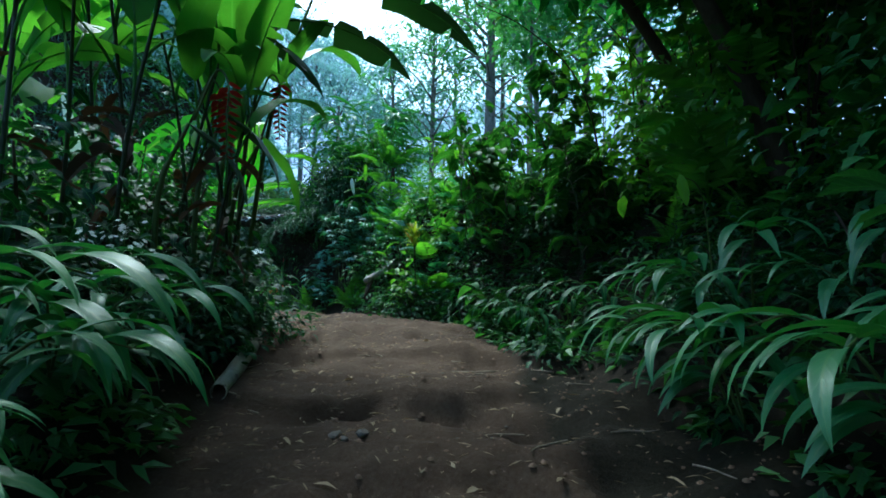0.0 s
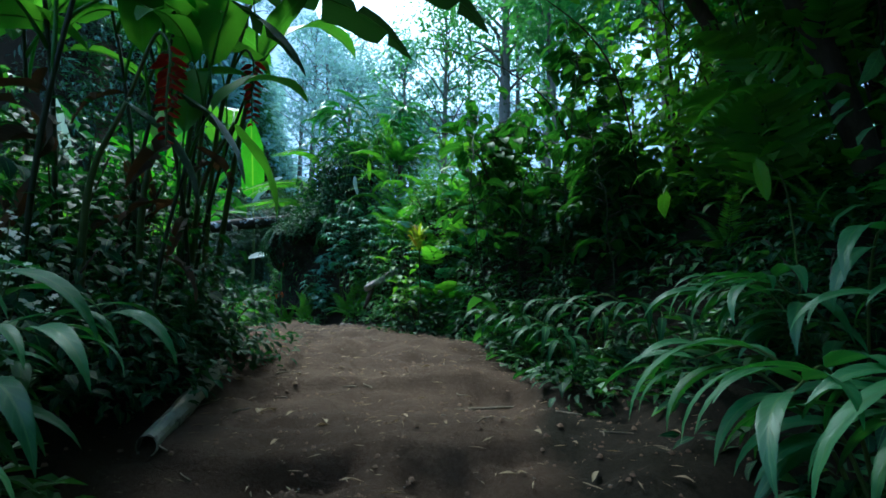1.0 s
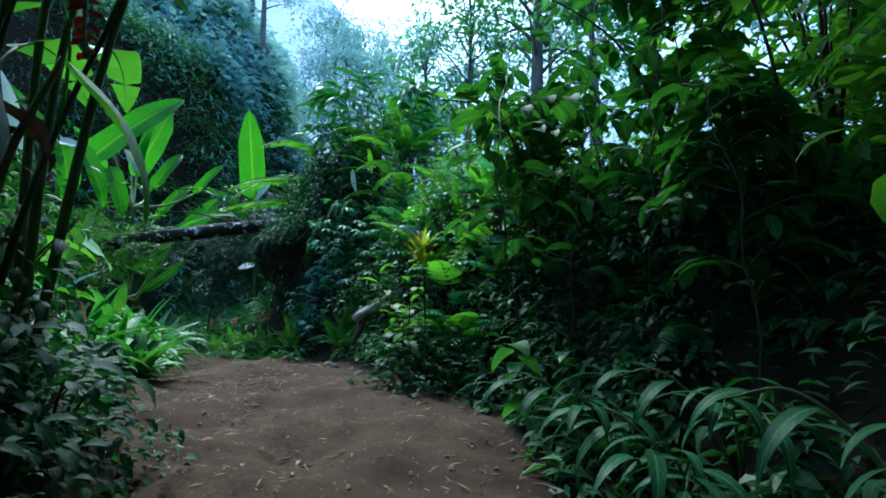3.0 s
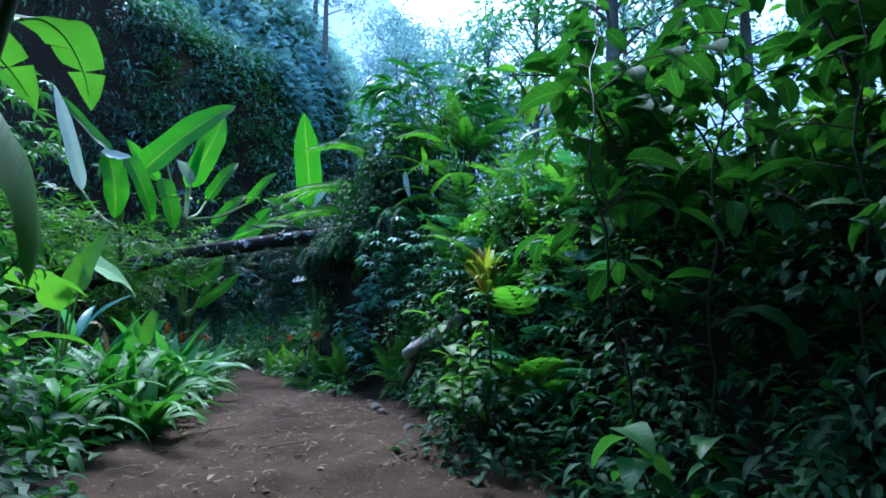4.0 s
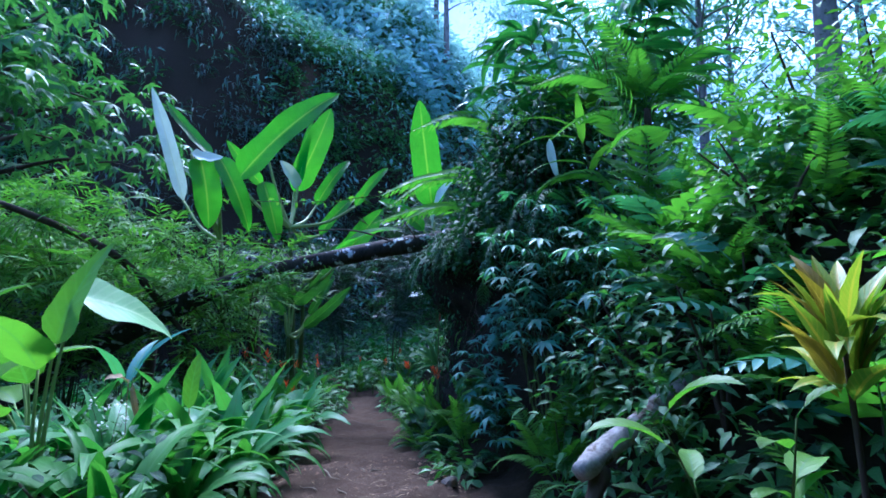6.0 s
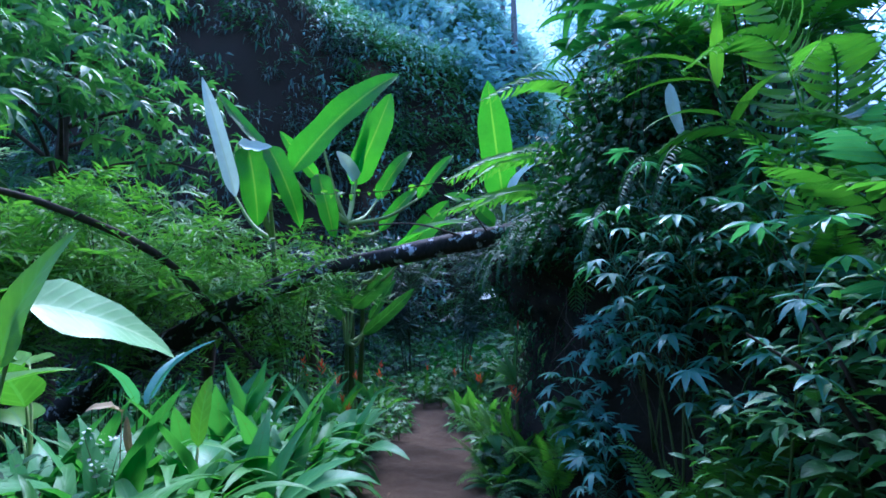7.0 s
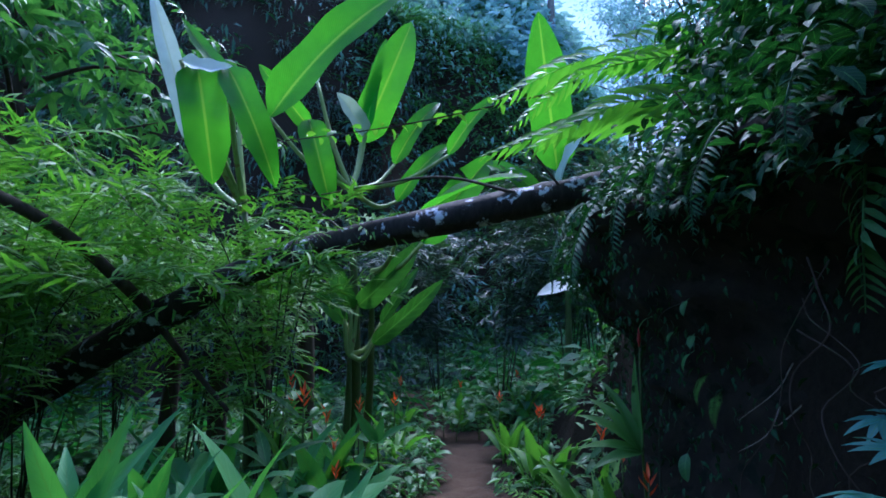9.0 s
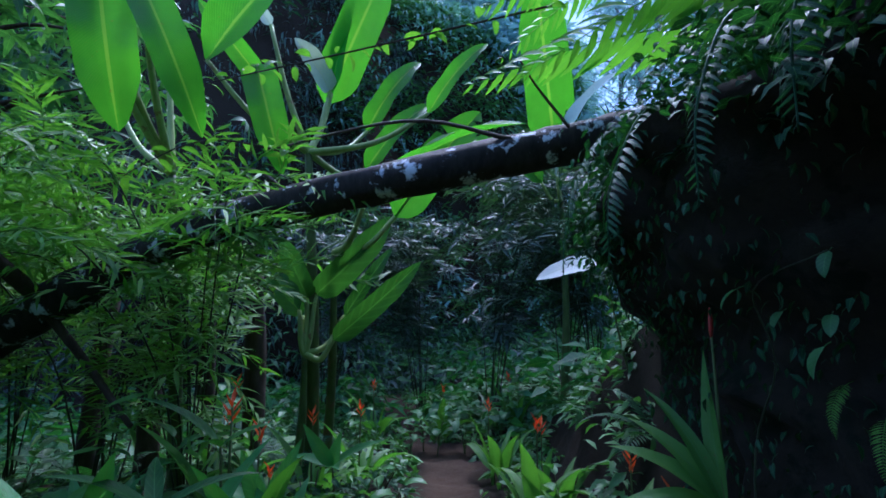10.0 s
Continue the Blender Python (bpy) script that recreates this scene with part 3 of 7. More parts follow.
    for hx, hy, r, h in ((0.6, 3.25, 0.32, 0.2), (0.05, 3.5, 0.26, 0.15), (1.0, 2.7, 0.35, 0.17), (0.75, 2.2, 0.3, 0.13), (-0.3, 2.45, 0.22, 0.07), (-0.6, 3.5, 0.22, 0.10), (-0.95, 6.1, 0.3, 0.08), (0.35, 2.55, 0.25, 0.09), (-1.2, 7.0, 0.3, 0.06)):
        z = z - h * np.exp(-(((x - hx) ** 2 + ((y - hy) * 1.5) ** 2) / r ** 2) ** 1.5)
    return z, trod


def zat(x, y):
    return float(terrain(np.array([x]), np.array([y]))[0][0])


def spaced(fine, lo, hi, inner, steps):
    """Grid lines: fine between lo and hi, then ever wider out to the horizon."""
    a = list(np.arange(lo, hi, fine))
    out, p, q, d = a, lo, hi, fine
    left_, right_ = [], []
    while p > -inner:
        d = min(d * steps, 25)
        p -= d
        left_.append(p)
    d = fine
    while q < inner:
        right_.append(q)
        d = min(d * steps, 25)
        q += d
    return np.array(left_[::-1] + out + right_)


gx, gy = spaced(0.06, -6.0, 2.6, 400, 1.035), spaced(0.06, 0.8, 13.5, 400, 1.035)
GX, GY = np.meshgrid(gx, gy)
GZ, GT = terrain(GX, GY)
nx = len(gx)
ii, jj = np.meshgrid(np.arange(nx - 1), np.arange(len(gy) - 1))
base_i = (jj * nx + ii).ravel()
ground_me = make_mesh("ground", np.stack([GX.ravel(), GY.ravel(), GZ.ravel()], 1), np.stack([base_i, base_i + 1, base_i + nx + 1, base_i + nx], 1), M_EARTH)
attr = ground_me.attributes.new("trodden", "FLOAT", "POINT")
attr.data.foreach_set("value", GT.ravel().astype(np.float32))
ground = tagged(new("ground", ground_me), "trodden brown earth trail between dark leaf-mould banks", "ground", kind="structure")


# ---- making things ----
def thing(name, label, category, m=None, group="", kind=""):
    ob = tagged(new(name), label, category, group, kind)
    ob.empty_display_size = 0.1
    if m is not None:
        ob.matrix_world = m
    return ob


def part(name, me, parent, m=None, label=""):
    ob = new(name, me)
    ob.parent = parent
    if m is not None:
        ob.matrix_basis = m
    if label:
        ob["label"] = label
    return ob


def piece_mesh(name, piece, mat):
    return make_mesh(name, piece[0], piece[1], mat, piece[2])


def stand(x, y, yaw=0.0, sink=0.02, lean=0.0, size=1.0):
    """A pose on the ground."""
    return pose(x, y, zat(x, y) - sink, lean, 0, yaw) @ Matrix.Diagonal((size, size, size, 1))


def leaf_to(base, tip, W, shape="paddle", bow=0.12, side=(0, 0, 1), n=12, m=2, fold=16, tears=0, seed=0, wave=0.0):
    """A leaf from base to tip in the place's own metres; bow lifts its middle towards side."""
    b, t = Vector(base), Vector(tip)
    L = (t - b).length
    y = (t - b).normalized()
    s = Vector(side)
    x = y.cross(s).normalized()
    z = x.cross(y).normalized()
    a = math.degrees(math.atan(4 * bow))
    p = blade(L * (1 + 2.2 * bow * bow), W, shape, a, -a, fold, n=n, m=m, tears=tears, seed=seed, wave=wave)
    mm = Matrix(((x.x, y.x, z.x, 0), (x.y, y.y, z.y, 0), (x.z, y.z, z.z, 0), (0, 0, 0, 1)))
    return p, Matrix.Translation(b) @ mm


def chip(L, W, up=0.12, hang=0.15):
    """A small leaf of one folded face."""
    v = np.array([(0, 0, 0), (W / 2, 0.42 * L, up * W), (0, L, -hang * L), (-W / 2, 0.42 * L, up * W)])
    return v, np.array([(0, 1, 2, 3)]), np.array([(0.5, 0.0), (1.0, 0.42), (0.5, 1.0), (0.0, 0.42)])


def plant_out(ob, spots):
    """Stands a finished thing at the first spot and copies of it at the rest: x, y, yaw, size, lean, sink."""
    out = []
    for i, (x, y, yaw, size, lean, sink) in enumerate(spots):
        m = pose(x, y, zat(x, y) - sink, lean, 0, yaw)
        c = ob if i == 0 else copy_thing(ob, m)
        c.matrix_basis = m
        c.scale = (size, size, size)
        out.append(c)
    return out


def pts_along(line, f):
    t = np.linspace(0, 1, len(line))
    return [float(np.interp(f, t, line[:, c])) for c in range(3)]


# leaf shapes that many plants share
GINGER_LEAVES = [piece_mesh("leaf", blade(L, W, "lance", a0, a1, 12, n=9, m=3, pleat=0.05, twist=tw, seed=i), M_GINGER)
                 for i, (L, W, a0, a1, tw) in enumerate(((0.58, 0.105, 12, -82, 8), (0.52, 0.098, 22, -70, -10), (0.64, 0.112, 18, -75, 0), (0.42, 0.085, 30, -55, 14)))]
SHADE_GINGER_LEAVES = [piece_mesh("leaf", blade(L, W, "lance", a0, a1, 12, n=8, m=2, pleat=0.05, twist=tw), M_GINGER_SHADE)
               for L, W, a0, a1, tw in ((0.44, 0.075, 14, -80, 8), (0.38, 0.07, 26, -65, -10), (0.48, 0.08, 20, -72, 0))]
STRAP_LEAVES = [piece_mesh("leaf", blade(L, W, "strap", a0, a1, 16, n=9, m=2, pleat=0.04, twist=tw), M_STRAP)
                for L, W, a0, a1, tw in ((0.62, 0.084, 74, -58, 10), (0.55, 0.078, 64, -75, -14), (0.70, 0.086, 80, -30, 6), (0.45, 0.074, 50, -70, 0), (0.5, 0.07, 84, 20, 20))]
HELICONIA_LEAVES = [piece_mesh("leaf", blade(L, W, "oval", a0, a1, 14, n=12, m=2, stalk=st, wave=0.08, tears=tr, stalk_r=0.012, seed=i + 5), M_HELICONIA)
                    for i, (L, W, a0, a1, st, tr) in enumerate(((1.15, 0.34, 62, -38, 0.5, 0), (1.3, 0.36, 76, 5, 0.6, 3), (0.95, 0.30, 45, -60, 0.45, 2), (1.05, 0.30, 80, 35, 0.6, 0)))]
HERB_LEAVES = [piece_mesh("leaf", blade(L, W, "oval", a0, a1, 14, n=6, m=2, stalk=st, stalk_r=0.003), M_HERB)
               for L, W, a0, a1, st in ((0.22, 0.105, 20, -40, 0.05), (0.26, 0.12, 8, -60, 0.06), (0.17, 0.085, 32, -20, 0.04))]
LIGHT_LEAVES = [piece_mesh("leaf", blade(L, W, "oval", a0, a1, 14, n=6, m=2, stalk=st, stalk_r=0.003), M_HERB_LIGHT)
                for L, W, a0, a1, st in ((0.24, 0.11, 20, -45, 0.05), (0.28, 0.12, 5, -60, 0.06), (0.2, 0.085, 32, -20, 0.04))]
HEART_LEAVES = [piece_mesh("leaf", blade(L, W, "heart", -20, -75, 12, n=8, m=2), M_HERB) for L, W in ((0.22, 0.20), (0.27, 0.23))]
EAR_LEAVES = [piece_mesh("leaf", blade(L, W, "heart", a0, a1, 16, n=12, m=3, wave=0.06, seed=4), M_HERB_LIGHT)
              for L, W, a0, a1 in ((0.62, 0.34, 30, -30), (0.72, 0.36, 55, 10), (0.55, 0.3, 10, -50))]
PALM_LEAVES = [piece_mesh("leaf", palmate(0.19, lb, 0.2, dr, i), M_HERB_BLUE) for i, (lb, dr) in enumerate(((7, 30), (5, 45), (7, 15)))]
FRONDS = [piece_mesh("frond", frond(L, W, pr, a0, a1, dr, 0.2, i), M_FERN)
          for i, (L, W, pr, a0, a1, dr) in enumerate(((0.85, 0.30, 24, 68, -25, 0.2), (0.75, 0.26, 22, 52, -50, 0.3), (0.95, 0.30, 26, 80, 25, 0.2)))]
FRONDS_DARK = [piece_mesh("frond", frond(L, W, pr, a0, a1, dr, 0.26, i + 9), M_FERN_SHADE)
               for i, (L, W, pr, a0, a1, dr) in enumerate(((0.7, 0.26, 18, 60, -45, 0.3), (0.6, 0.24, 16, 45, -70, 0.35), (0.75, 0.24, 18, 72, -10, 0.2)))]
CROTON_LEAVES = [piece_mesh("leaf", blade(L, W, "lance", a0, a1, 16, n=7, m=2, wave=0.1), M_CROTON) for L, W, a0, a1 in ((0.30, 0.072, 48, -10), (0.26, 0.068, 25, -35), (0.32, 0.074, 72, 35), (0.30, 0.07, 60, 15), (0.28, 0.07, 80, 55))] + [piece_mesh("leaf", blade(0.30, 0.072, "lance", 74, 30, 16, n=7, m=2, wave=0.1), M_BRONZE)]
RUST_LEAVES = [piece_mesh("leaf", blade(L, W, "lance", a0, a1, 16, n=7, m=2), M_RUST) for L, W, a0, a1 in ((0.34, 0.06, 76, 50), (0.28, 0.06, 50, -10))]
LANCE_LEAVES = [piece_mesh("leaf", blade(L, W, "lance", a0, a1, 22, n=8, m=2, stalk=0.12, stalk_r=0.006), M_HELICONIA)
                for L, W, a0, a1 in ((0.55, 0.13, 72, 30), (0.48, 0.12, 60, -25), (0.62, 0.13, 82, 60))]


def cane_plant(name, label, canes, leaves, reach=0.85, up=0.6, count=8, category="plant", first=0.25, stem=M_STEM, seed=0, fan=(-180, 180), spread=62):
    """Arching canes that carry two ranks of leaves."""
    g = np.random.default_rng(seed)
    ob = thing(name, label, category)
    for c in range(canes):
        az = g.uniform(*fan)
        r, h = reach * g.uniform(0.7, 1.15), up * g.uniform(0.75, 1.2)
        line = curve([(0, 0, 0), (0, 0.22 * r, 0.62 * h), (0, 0.6 * r, h), (0, r, 0.92 * h)], 5)
        a = np.radians(az)
        rot = np.array([(np.cos(a), -np.sin(a), 0), (np.sin(a), np.cos(a), 0), (0, 0, 1)])
        line = line @ rot.T + np.array([g.uniform(-0.06, 0.06), g.uniform(-0.06, 0.06), 0])
        cane = part("cane", piece_mesh("cane", tube(line, np.linspace(0.011, 0.004, len(line)), 6), stem), ob)
        for k in range(count):
            f = first + (1 - first) * k / (count - 1)
            p = pts_along(line, f)
            s = -1 if k % 2 else 1
            last = k == count - 1
            yaw = az + (0 if last else s * (spread + g.uniform(-14, 14)) * (1 - 0.45 * f))
            z = g.uniform(0.8, 1.12) * (0.75 + 0.35 * math.sin(math.pi * min(f, 0.9)))
            part("leaf", leaves[int(g.integers(len(leaves)))], cane, pose(*p, g.uniform(-14, 10), g.uniform(-18, 18), yaw) @ Matrix.Scale(z, 4))
    return ob


def rosette(name, label, leaves, n, category="plant", size=1.0, seed=0, base=0.03, tilt=8, leaf_name="leaf", lift=0.0):
    """Leaves that spring from one foot."""
    g = np.random.default_rng(seed)
    ob = thing(name, label, category)
    for k in range(n):
        az = 360 * (k * 0.382) % 360 + g.uniform(-14, 14)
        a = math.radians(az)
        part(leaf_name, leaves[int(g.integers(len(leaves)))], ob,
             pose(-base * math.sin(a), base * math.cos(a), lift * g.uniform(0, 1), g.uniform(-tilt, tilt), g.uniform(-12, 12), az) @ Matrix.Scale(size * g.uniform(0.7, 1.15), 4))
    return ob


def stalk_plant(name, label, leaves, n, height=0.7, category="plant", seed=0, wide=0.18, stem=M_STEM, first=0.25):
    """Upright stems with leaves all round."""
    g = np.random.default_rng(seed)
    ob = thing(name, label, category)
    stems = max(1, n // 9)
    for s in range(stems):
        top = (g.uniform(-wide, wide), g.uniform(-wide, wide), height * g.uniform(0.7, 1.1))
        line = curve([(0, 0, 0), (top[0] * 0.3, top[1] * 0.3, top[2] * 0.5), top], 4)
        st = part("stem", piece_mesh("stem", tube(line, np.linspace(0.009, 0.003, len(line)), 5), stem), ob)
        m = n // stems
        for k in range(m):
            f = first + (1 - first) * k / max(1, m - 1)
            p = pts_along(line, f)
            part("leaf", leaves[int(g.integers(len(leaves)))], st, pose(*p, g.uniform(-15, 20) + 20 * (f > 0.95), g.uniform(-15, 15), k * 137.5 + g.uniform(-20, 20)) @ Matrix.Scale(g.uniform(0.7, 1.15), 4))
    return ob


def leafy_mass(n, radius, height, leaf, seed, droop=(-40, 30), shell=0.55, outward=True):
    """Leaves spread through a rounded mass, most of them near its outside."""
    g = np.random.default_rng(seed)
    d = g.normal(size=(n, 3))
    d[:, 2] = np.abs(d[:, 2]) * 1.1 - 0.15
    d /= np.linalg.norm(d, axis=1)[:, None]
    r = shell + (1 - shell) * g.random(n) ** 0.6
    lump = 1 + 0.22 * np.sin(d[:, 0] * 5 + seed) + 0.18 * np.sin(d[:, 1] * 7 + 2 * seed) + 0.12 * np.sin(d[:, 2] * 9)
    p = d * (r * lump)[:, None] * np.array([radius, radius, height])
    p[:, 2] = np.maximum(p[:, 2], 0.02)
    yaw = np.arctan2(-d[:, 0], d[:, 1]) + g.normal(0, 0.7, n)
    return spray(leaf, p, turns_of(yaw, np.radians(g.uniform(*droop, n)), g.normal(0, 0.4, n)), g.uniform(0.6, 1.25, n))


def bush(name, label, n, radius, height, leaf, mat, seed=0, category="shrub", stems=4):
    """A shrub of thin branches and many small leaves."""
    g = np.random.default_rng(seed + 50)
    ob = thing(name, label, category)
    for k in range(stems):
        a, r = g.uniform(0, 6.28), radius * g.uniform(0.3, 0.8)
        line = curve([(0, 0, 0), (r * 0.4 * math.cos(a), r * 0.4 * math.sin(a), height * 0.5), (r * math.cos(a), r * math.sin(a), height * g.uniform(0.75, 1.0))], 4)
        part("branch", piece_mesh("branch", tube(line, np.linspace(0.014, 0.004, 9), 5), M_BARK), ob)
    part("foliage", piece_mesh("foliage", leafy_mass(n, radius, height, leaf, seed), mat), ob)
    return ob


def bamboo_bush(name, label, culms, height, reach, sprigs, mat, seed=0, leaf_l=0.19, leaf_w=0.027, fan=(0, 360), category="bamboo", leaves=13):
    """Thin arching culms hung with narrow-leaved sprigs."""
    g = np.random.default_rng(seed)
    ob = thing(name, label, category)
    kinds = [sprig(0.45, leaves, leaf_l, leaf_w, seed=s + seed) for s in range(3)]
    for c in range(culms):
        a = math.radians(g.uniform(*fan))
        h, r = height * g.uniform(0.7, 1.1), reach * g.uniform(0.5, 1.15)
        b = np.array([g.uniform(-0.09, 0.09), g.uniform(-0.09, 0.09), 0])
        line = curve([(0, 0, 0), (r * 0.2 * math.cos(a), r * 0.2 * math.sin(a), h * 0.6), (r * 0.6 * math.cos(a), r * 0.6 * math.sin(a), h * 0.97), (r * math.cos(a), r * math.sin(a), h * 0.86)], 5) + b
        culm = part("culm", piece_mesh("culm", tube(line, np.linspace(0.008, 0.003, len(line)), 6), M_STEM_SHADE), ob)
        bits = []
        for k in range(sprigs):
            f = 0.2 + 0.8 * (k + g.random()) / sprigs
            bits.append(moved(kinds[int(g.integers(3))], pose(*pts_along(line, f), g.uniform(-30, 45), g.uniform(-30, 30), g.uniform(0, 360)), g.uniform(0.7, 1.3)))
        part("foliage", piece_mesh("foliage", join(bits), mat), culm)
    return ob


def tree(name, label, height, radius, crown_r, crown_h, leaves, seed=0, leaf=None, mat=None, bark=None, lean=(0.0, 0.0), low=0.55, clumps=22):
    """A tapered trunk, forking limbs and a crown of many small leaf clumps with gaps."""
    g = np.random.default_rng(seed + 90)
    mat, bark, leaf = mat or M_TREE, bark or M_TRUNK, leaf if leaf is not None else chip(0.2, 0.09)
    ob = thing(name, label, "tree")
    line = curve([(0, 0, -0.3), (lean[0] * 0.3, lean[1] * 0.3, height * 0.35), (lean[0] * 0.7, lean[1] * 0.7, height * 0.7), (lean[0], lean[1], height * 0.96)], 6)
    tr = part("trunk", piece_mesh("trunk", tube(line, radius * np.linspace(1.25, 0.3, len(line)) ** 1.1, 10, 0.06), bark), ob)
    bits = []
    for k in range(clumps):
        f = low + (1 - low) * (k + 0.5) / clumps
        p = np.array(pts_along(line, f))
        a, r = k * 2.4 + g.uniform(-0.5, 0.5), crown_r * g.uniform(0.45, 1.0) * math.sin(math.pi * (0.22 + 0.72 * (k + 0.5) / clumps))
        e = p + np.array([r * math.cos(a), r * math.sin(a), crown_h * g.uniform(0.05, 0.3)])
        mid = (p + e) / 2 + np.array([0, 0, 0.12 * r])
        part("limb", piece_mesh("limb", tube(curve([tuple(p), tuple(mid), tuple(e)], 4), radius * np.linspace(0.3, 0.05, 9), 5), bark), ob)
        m = leafy_mass(leaves // clumps, crown_r * g.uniform(0.26, 0.42), crown_h * g.uniform(0.12, 0.2), leaf, seed * 31 + k, (-60, 30), 0.2)
        bits.append((m[0] + e - np.array([0, 0, 0.1]), m[1], m[2]))
        if k % 2:
            m = leafy_mass(leaves // clumps // 2, crown_r * 0.2, crown_h * 0.12, leaf, seed * 31 + k + 400, (-60, 30), 0.2)
            bits.append((m[0] + mid, m[1], m[2]))
    part("crown", piece_mesh("crown", join(bits), mat), ob)
    return ob


def frond_line(points, W, pairs, droop=55, pin_w=0.2, seed=0, n=8):
    """A frond along a given line, its leaflets hanging to both sides."""
    g = np.random.default_rng(seed)
    line = curve(points, n)
    pieces = [tube(line, np.linspace(0.009, 0.002, len(line)), 5)]
    leaf = blade(1, pin_w, "strap", 0, -38, 12, n=4, m=1)
    for k in range(pairs):
        f = 0.06 + 0.93 * (k + 0.5) / pairs
        q = Vector(pts_along(line, f))
        y = (Vector(pts_along(line, min(1, f + 0.03))) - Vector(pts_along(line, max(0, f - 0.03)))).normalized()
        x = y.cross(Vector((0, 0, 1))).normalized()
        z = x.cross(y)
        m = Matrix(((x.x, y.x, z.x, q.x), (x.y, y.y, z.y, q.y), (x.z, y.z, z.z, q.z), (0, 0, 0, 1)))
        size = W / 2 * min(1, f * 5 + 0.3) * (1 - f) ** 0.5 * 1.3
        for s in (-1, 1):
            pieces.append(moved(leaf, m @ pose(0, 0, 0, 0, s * (droop + g.uniform(-9, 9)), -s * (76 + g.uniform(-6, 6) - 22 * f)), size * g.uniform(0.9, 1.1)))
    return join(pieces)

# ---- valley wall and far woods ----
def slope_cover(name, label, n, region, leaf, mat, per=60, size=(0.7, 1.3), seed=0, keep=None, hang=-50):
    """One sheet of foliage over a slope, in bushy clumps."""
    g = np.random.default_rng(seed)
    x0, x1, y0, y1 = region
    x, y = g.uniform(x0, x1, n), g.uniform(y0, y1, n)
    if keep is not None:
        ok = keep(x, y)
        x, y = x[ok], y[ok]
    z = terrain(x, y)[0]
    e = 0.25
    dx, dy = (terrain(x + e, y)[0] - z) / e, (terrain(x, y + e)[0] - z) / e
    nrm = np.stack([-dx, -dy, np.ones_like(dx)], 1)
    nrm /= np.linalg.norm(nrm, axis=1)[:, None]
    c = len(x)
    d = g.normal(size=(c, per, 3))
    d /= np.linalg.norm(d, axis=2)[..., None]
    dot = (d * nrm[:, None]).sum(2)
    d = np.where((dot < -0.1)[..., None], -d, d)
    r = g.uniform(*size, c)
    p = np.stack([x, y, z], 1)[:, None] + d * (r[:, None] * g.uniform(0.45, 1.0, (c, per)))[..., None]
    d, p = d.reshape(-1, 3), p.reshape(-1, 3)
    k = len(p)
    yaw = np.arctan2(-d[:, 0], d[:, 1]) + g.normal(0, 0.6, k)
    v = spray(leaf, p, turns_of(yaw, np.radians(g.uniform(hang, 25, k)), g.normal(0, 0.4, k)), g.uniform(0.6, 1.3, k))
    return tagged(new(name, piece_mesh(name, v, mat)), label, "foliage", kind="stuff")


def wall_depth(x, y):
    return -along(CLIFF, x, y)[0]


# the middle of the wall keeps little growth; bare dark ground stands for its shade
def bare(x, y):
    return np.exp(-((((x + 18.0) / 5.5) ** 2 + ((y - 17.0) / 4.5) ** 2) ** 2))


hrng = np.random.default_rng(21)
slope_cover("hillside_foliage", "dense green bamboo and creepers over the valley wall", 8000, (-50, -6, 5, 44), chip(0.34, 0.085), M_FAR, 46, (0.5, 1.15), 5,
            lambda x, y: (wall_depth(x, y) > -0.8) & (wall_depth(x, y) < 13) & (hrng.random(len(x)) > 0.95 * bare(x, y)) & (hrng.random(len(x)) > 0.75 * step01((-13.0 - x) / 3.0) * (y < 20)))
slope_cover("misty_hillside", "green creepers and trees on the valley side, mist tinted into their leaf colour", 6400, (-40, -2, 19, 70), chip(0.38, 0.11, 0.1, 0.3), M_MIST, 40, (0.6, 1.7), 19,
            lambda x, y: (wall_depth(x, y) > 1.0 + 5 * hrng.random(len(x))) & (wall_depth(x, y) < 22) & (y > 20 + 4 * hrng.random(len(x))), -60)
slope_cover("cliff_foliage", "creepers hanging over the tall valley wall, shade put into their leaf colour", 5200, (-48, -11, 4, 44), chip(0.44, 0.10, 0.1, 0.3), M_FAR_SHADE, 40, (0.5, 1.2), 9,
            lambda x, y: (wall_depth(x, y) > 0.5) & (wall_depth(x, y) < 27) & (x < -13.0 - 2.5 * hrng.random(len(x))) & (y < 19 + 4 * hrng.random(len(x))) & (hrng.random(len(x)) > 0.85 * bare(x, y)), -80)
slope_cover("distant_woodland", "far green woods on the hills, haze tinted into their leaf colour", 2600, (-46, 40, 28, 66), chip(0.75, 0.3), M_HAZE, 40, (1.2, 2.6), 6,
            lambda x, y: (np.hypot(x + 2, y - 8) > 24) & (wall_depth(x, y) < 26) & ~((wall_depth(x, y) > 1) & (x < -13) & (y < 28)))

slope_cover("bamboo_curtain", "bamboo hanging down the valley wall, shade put into its leaf colour", 1500, (-26, -10, 11, 24), chip(0.36, 0.06, 0.1, 0.3), M_BAMBOO_SHADE, 44, (0.4, 0.9), 15,
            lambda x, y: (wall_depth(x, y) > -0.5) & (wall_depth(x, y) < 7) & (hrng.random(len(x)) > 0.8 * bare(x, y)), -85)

# far hills that close the valley, 220 m away, in the glowing haze colour
az = np.radians(np.linspace(-75, 60, 140))
top = np.interp(np.degrees(az), [-75, -45, -34, -28, -20, -14, -6, 20, 60], [44, 44, 43, 41, 35, 28, 23, 23, 26]) + 0.5 * np.sin(az * 23) + 0.25 * np.sin(az * 61 + 1)
rows_ = []
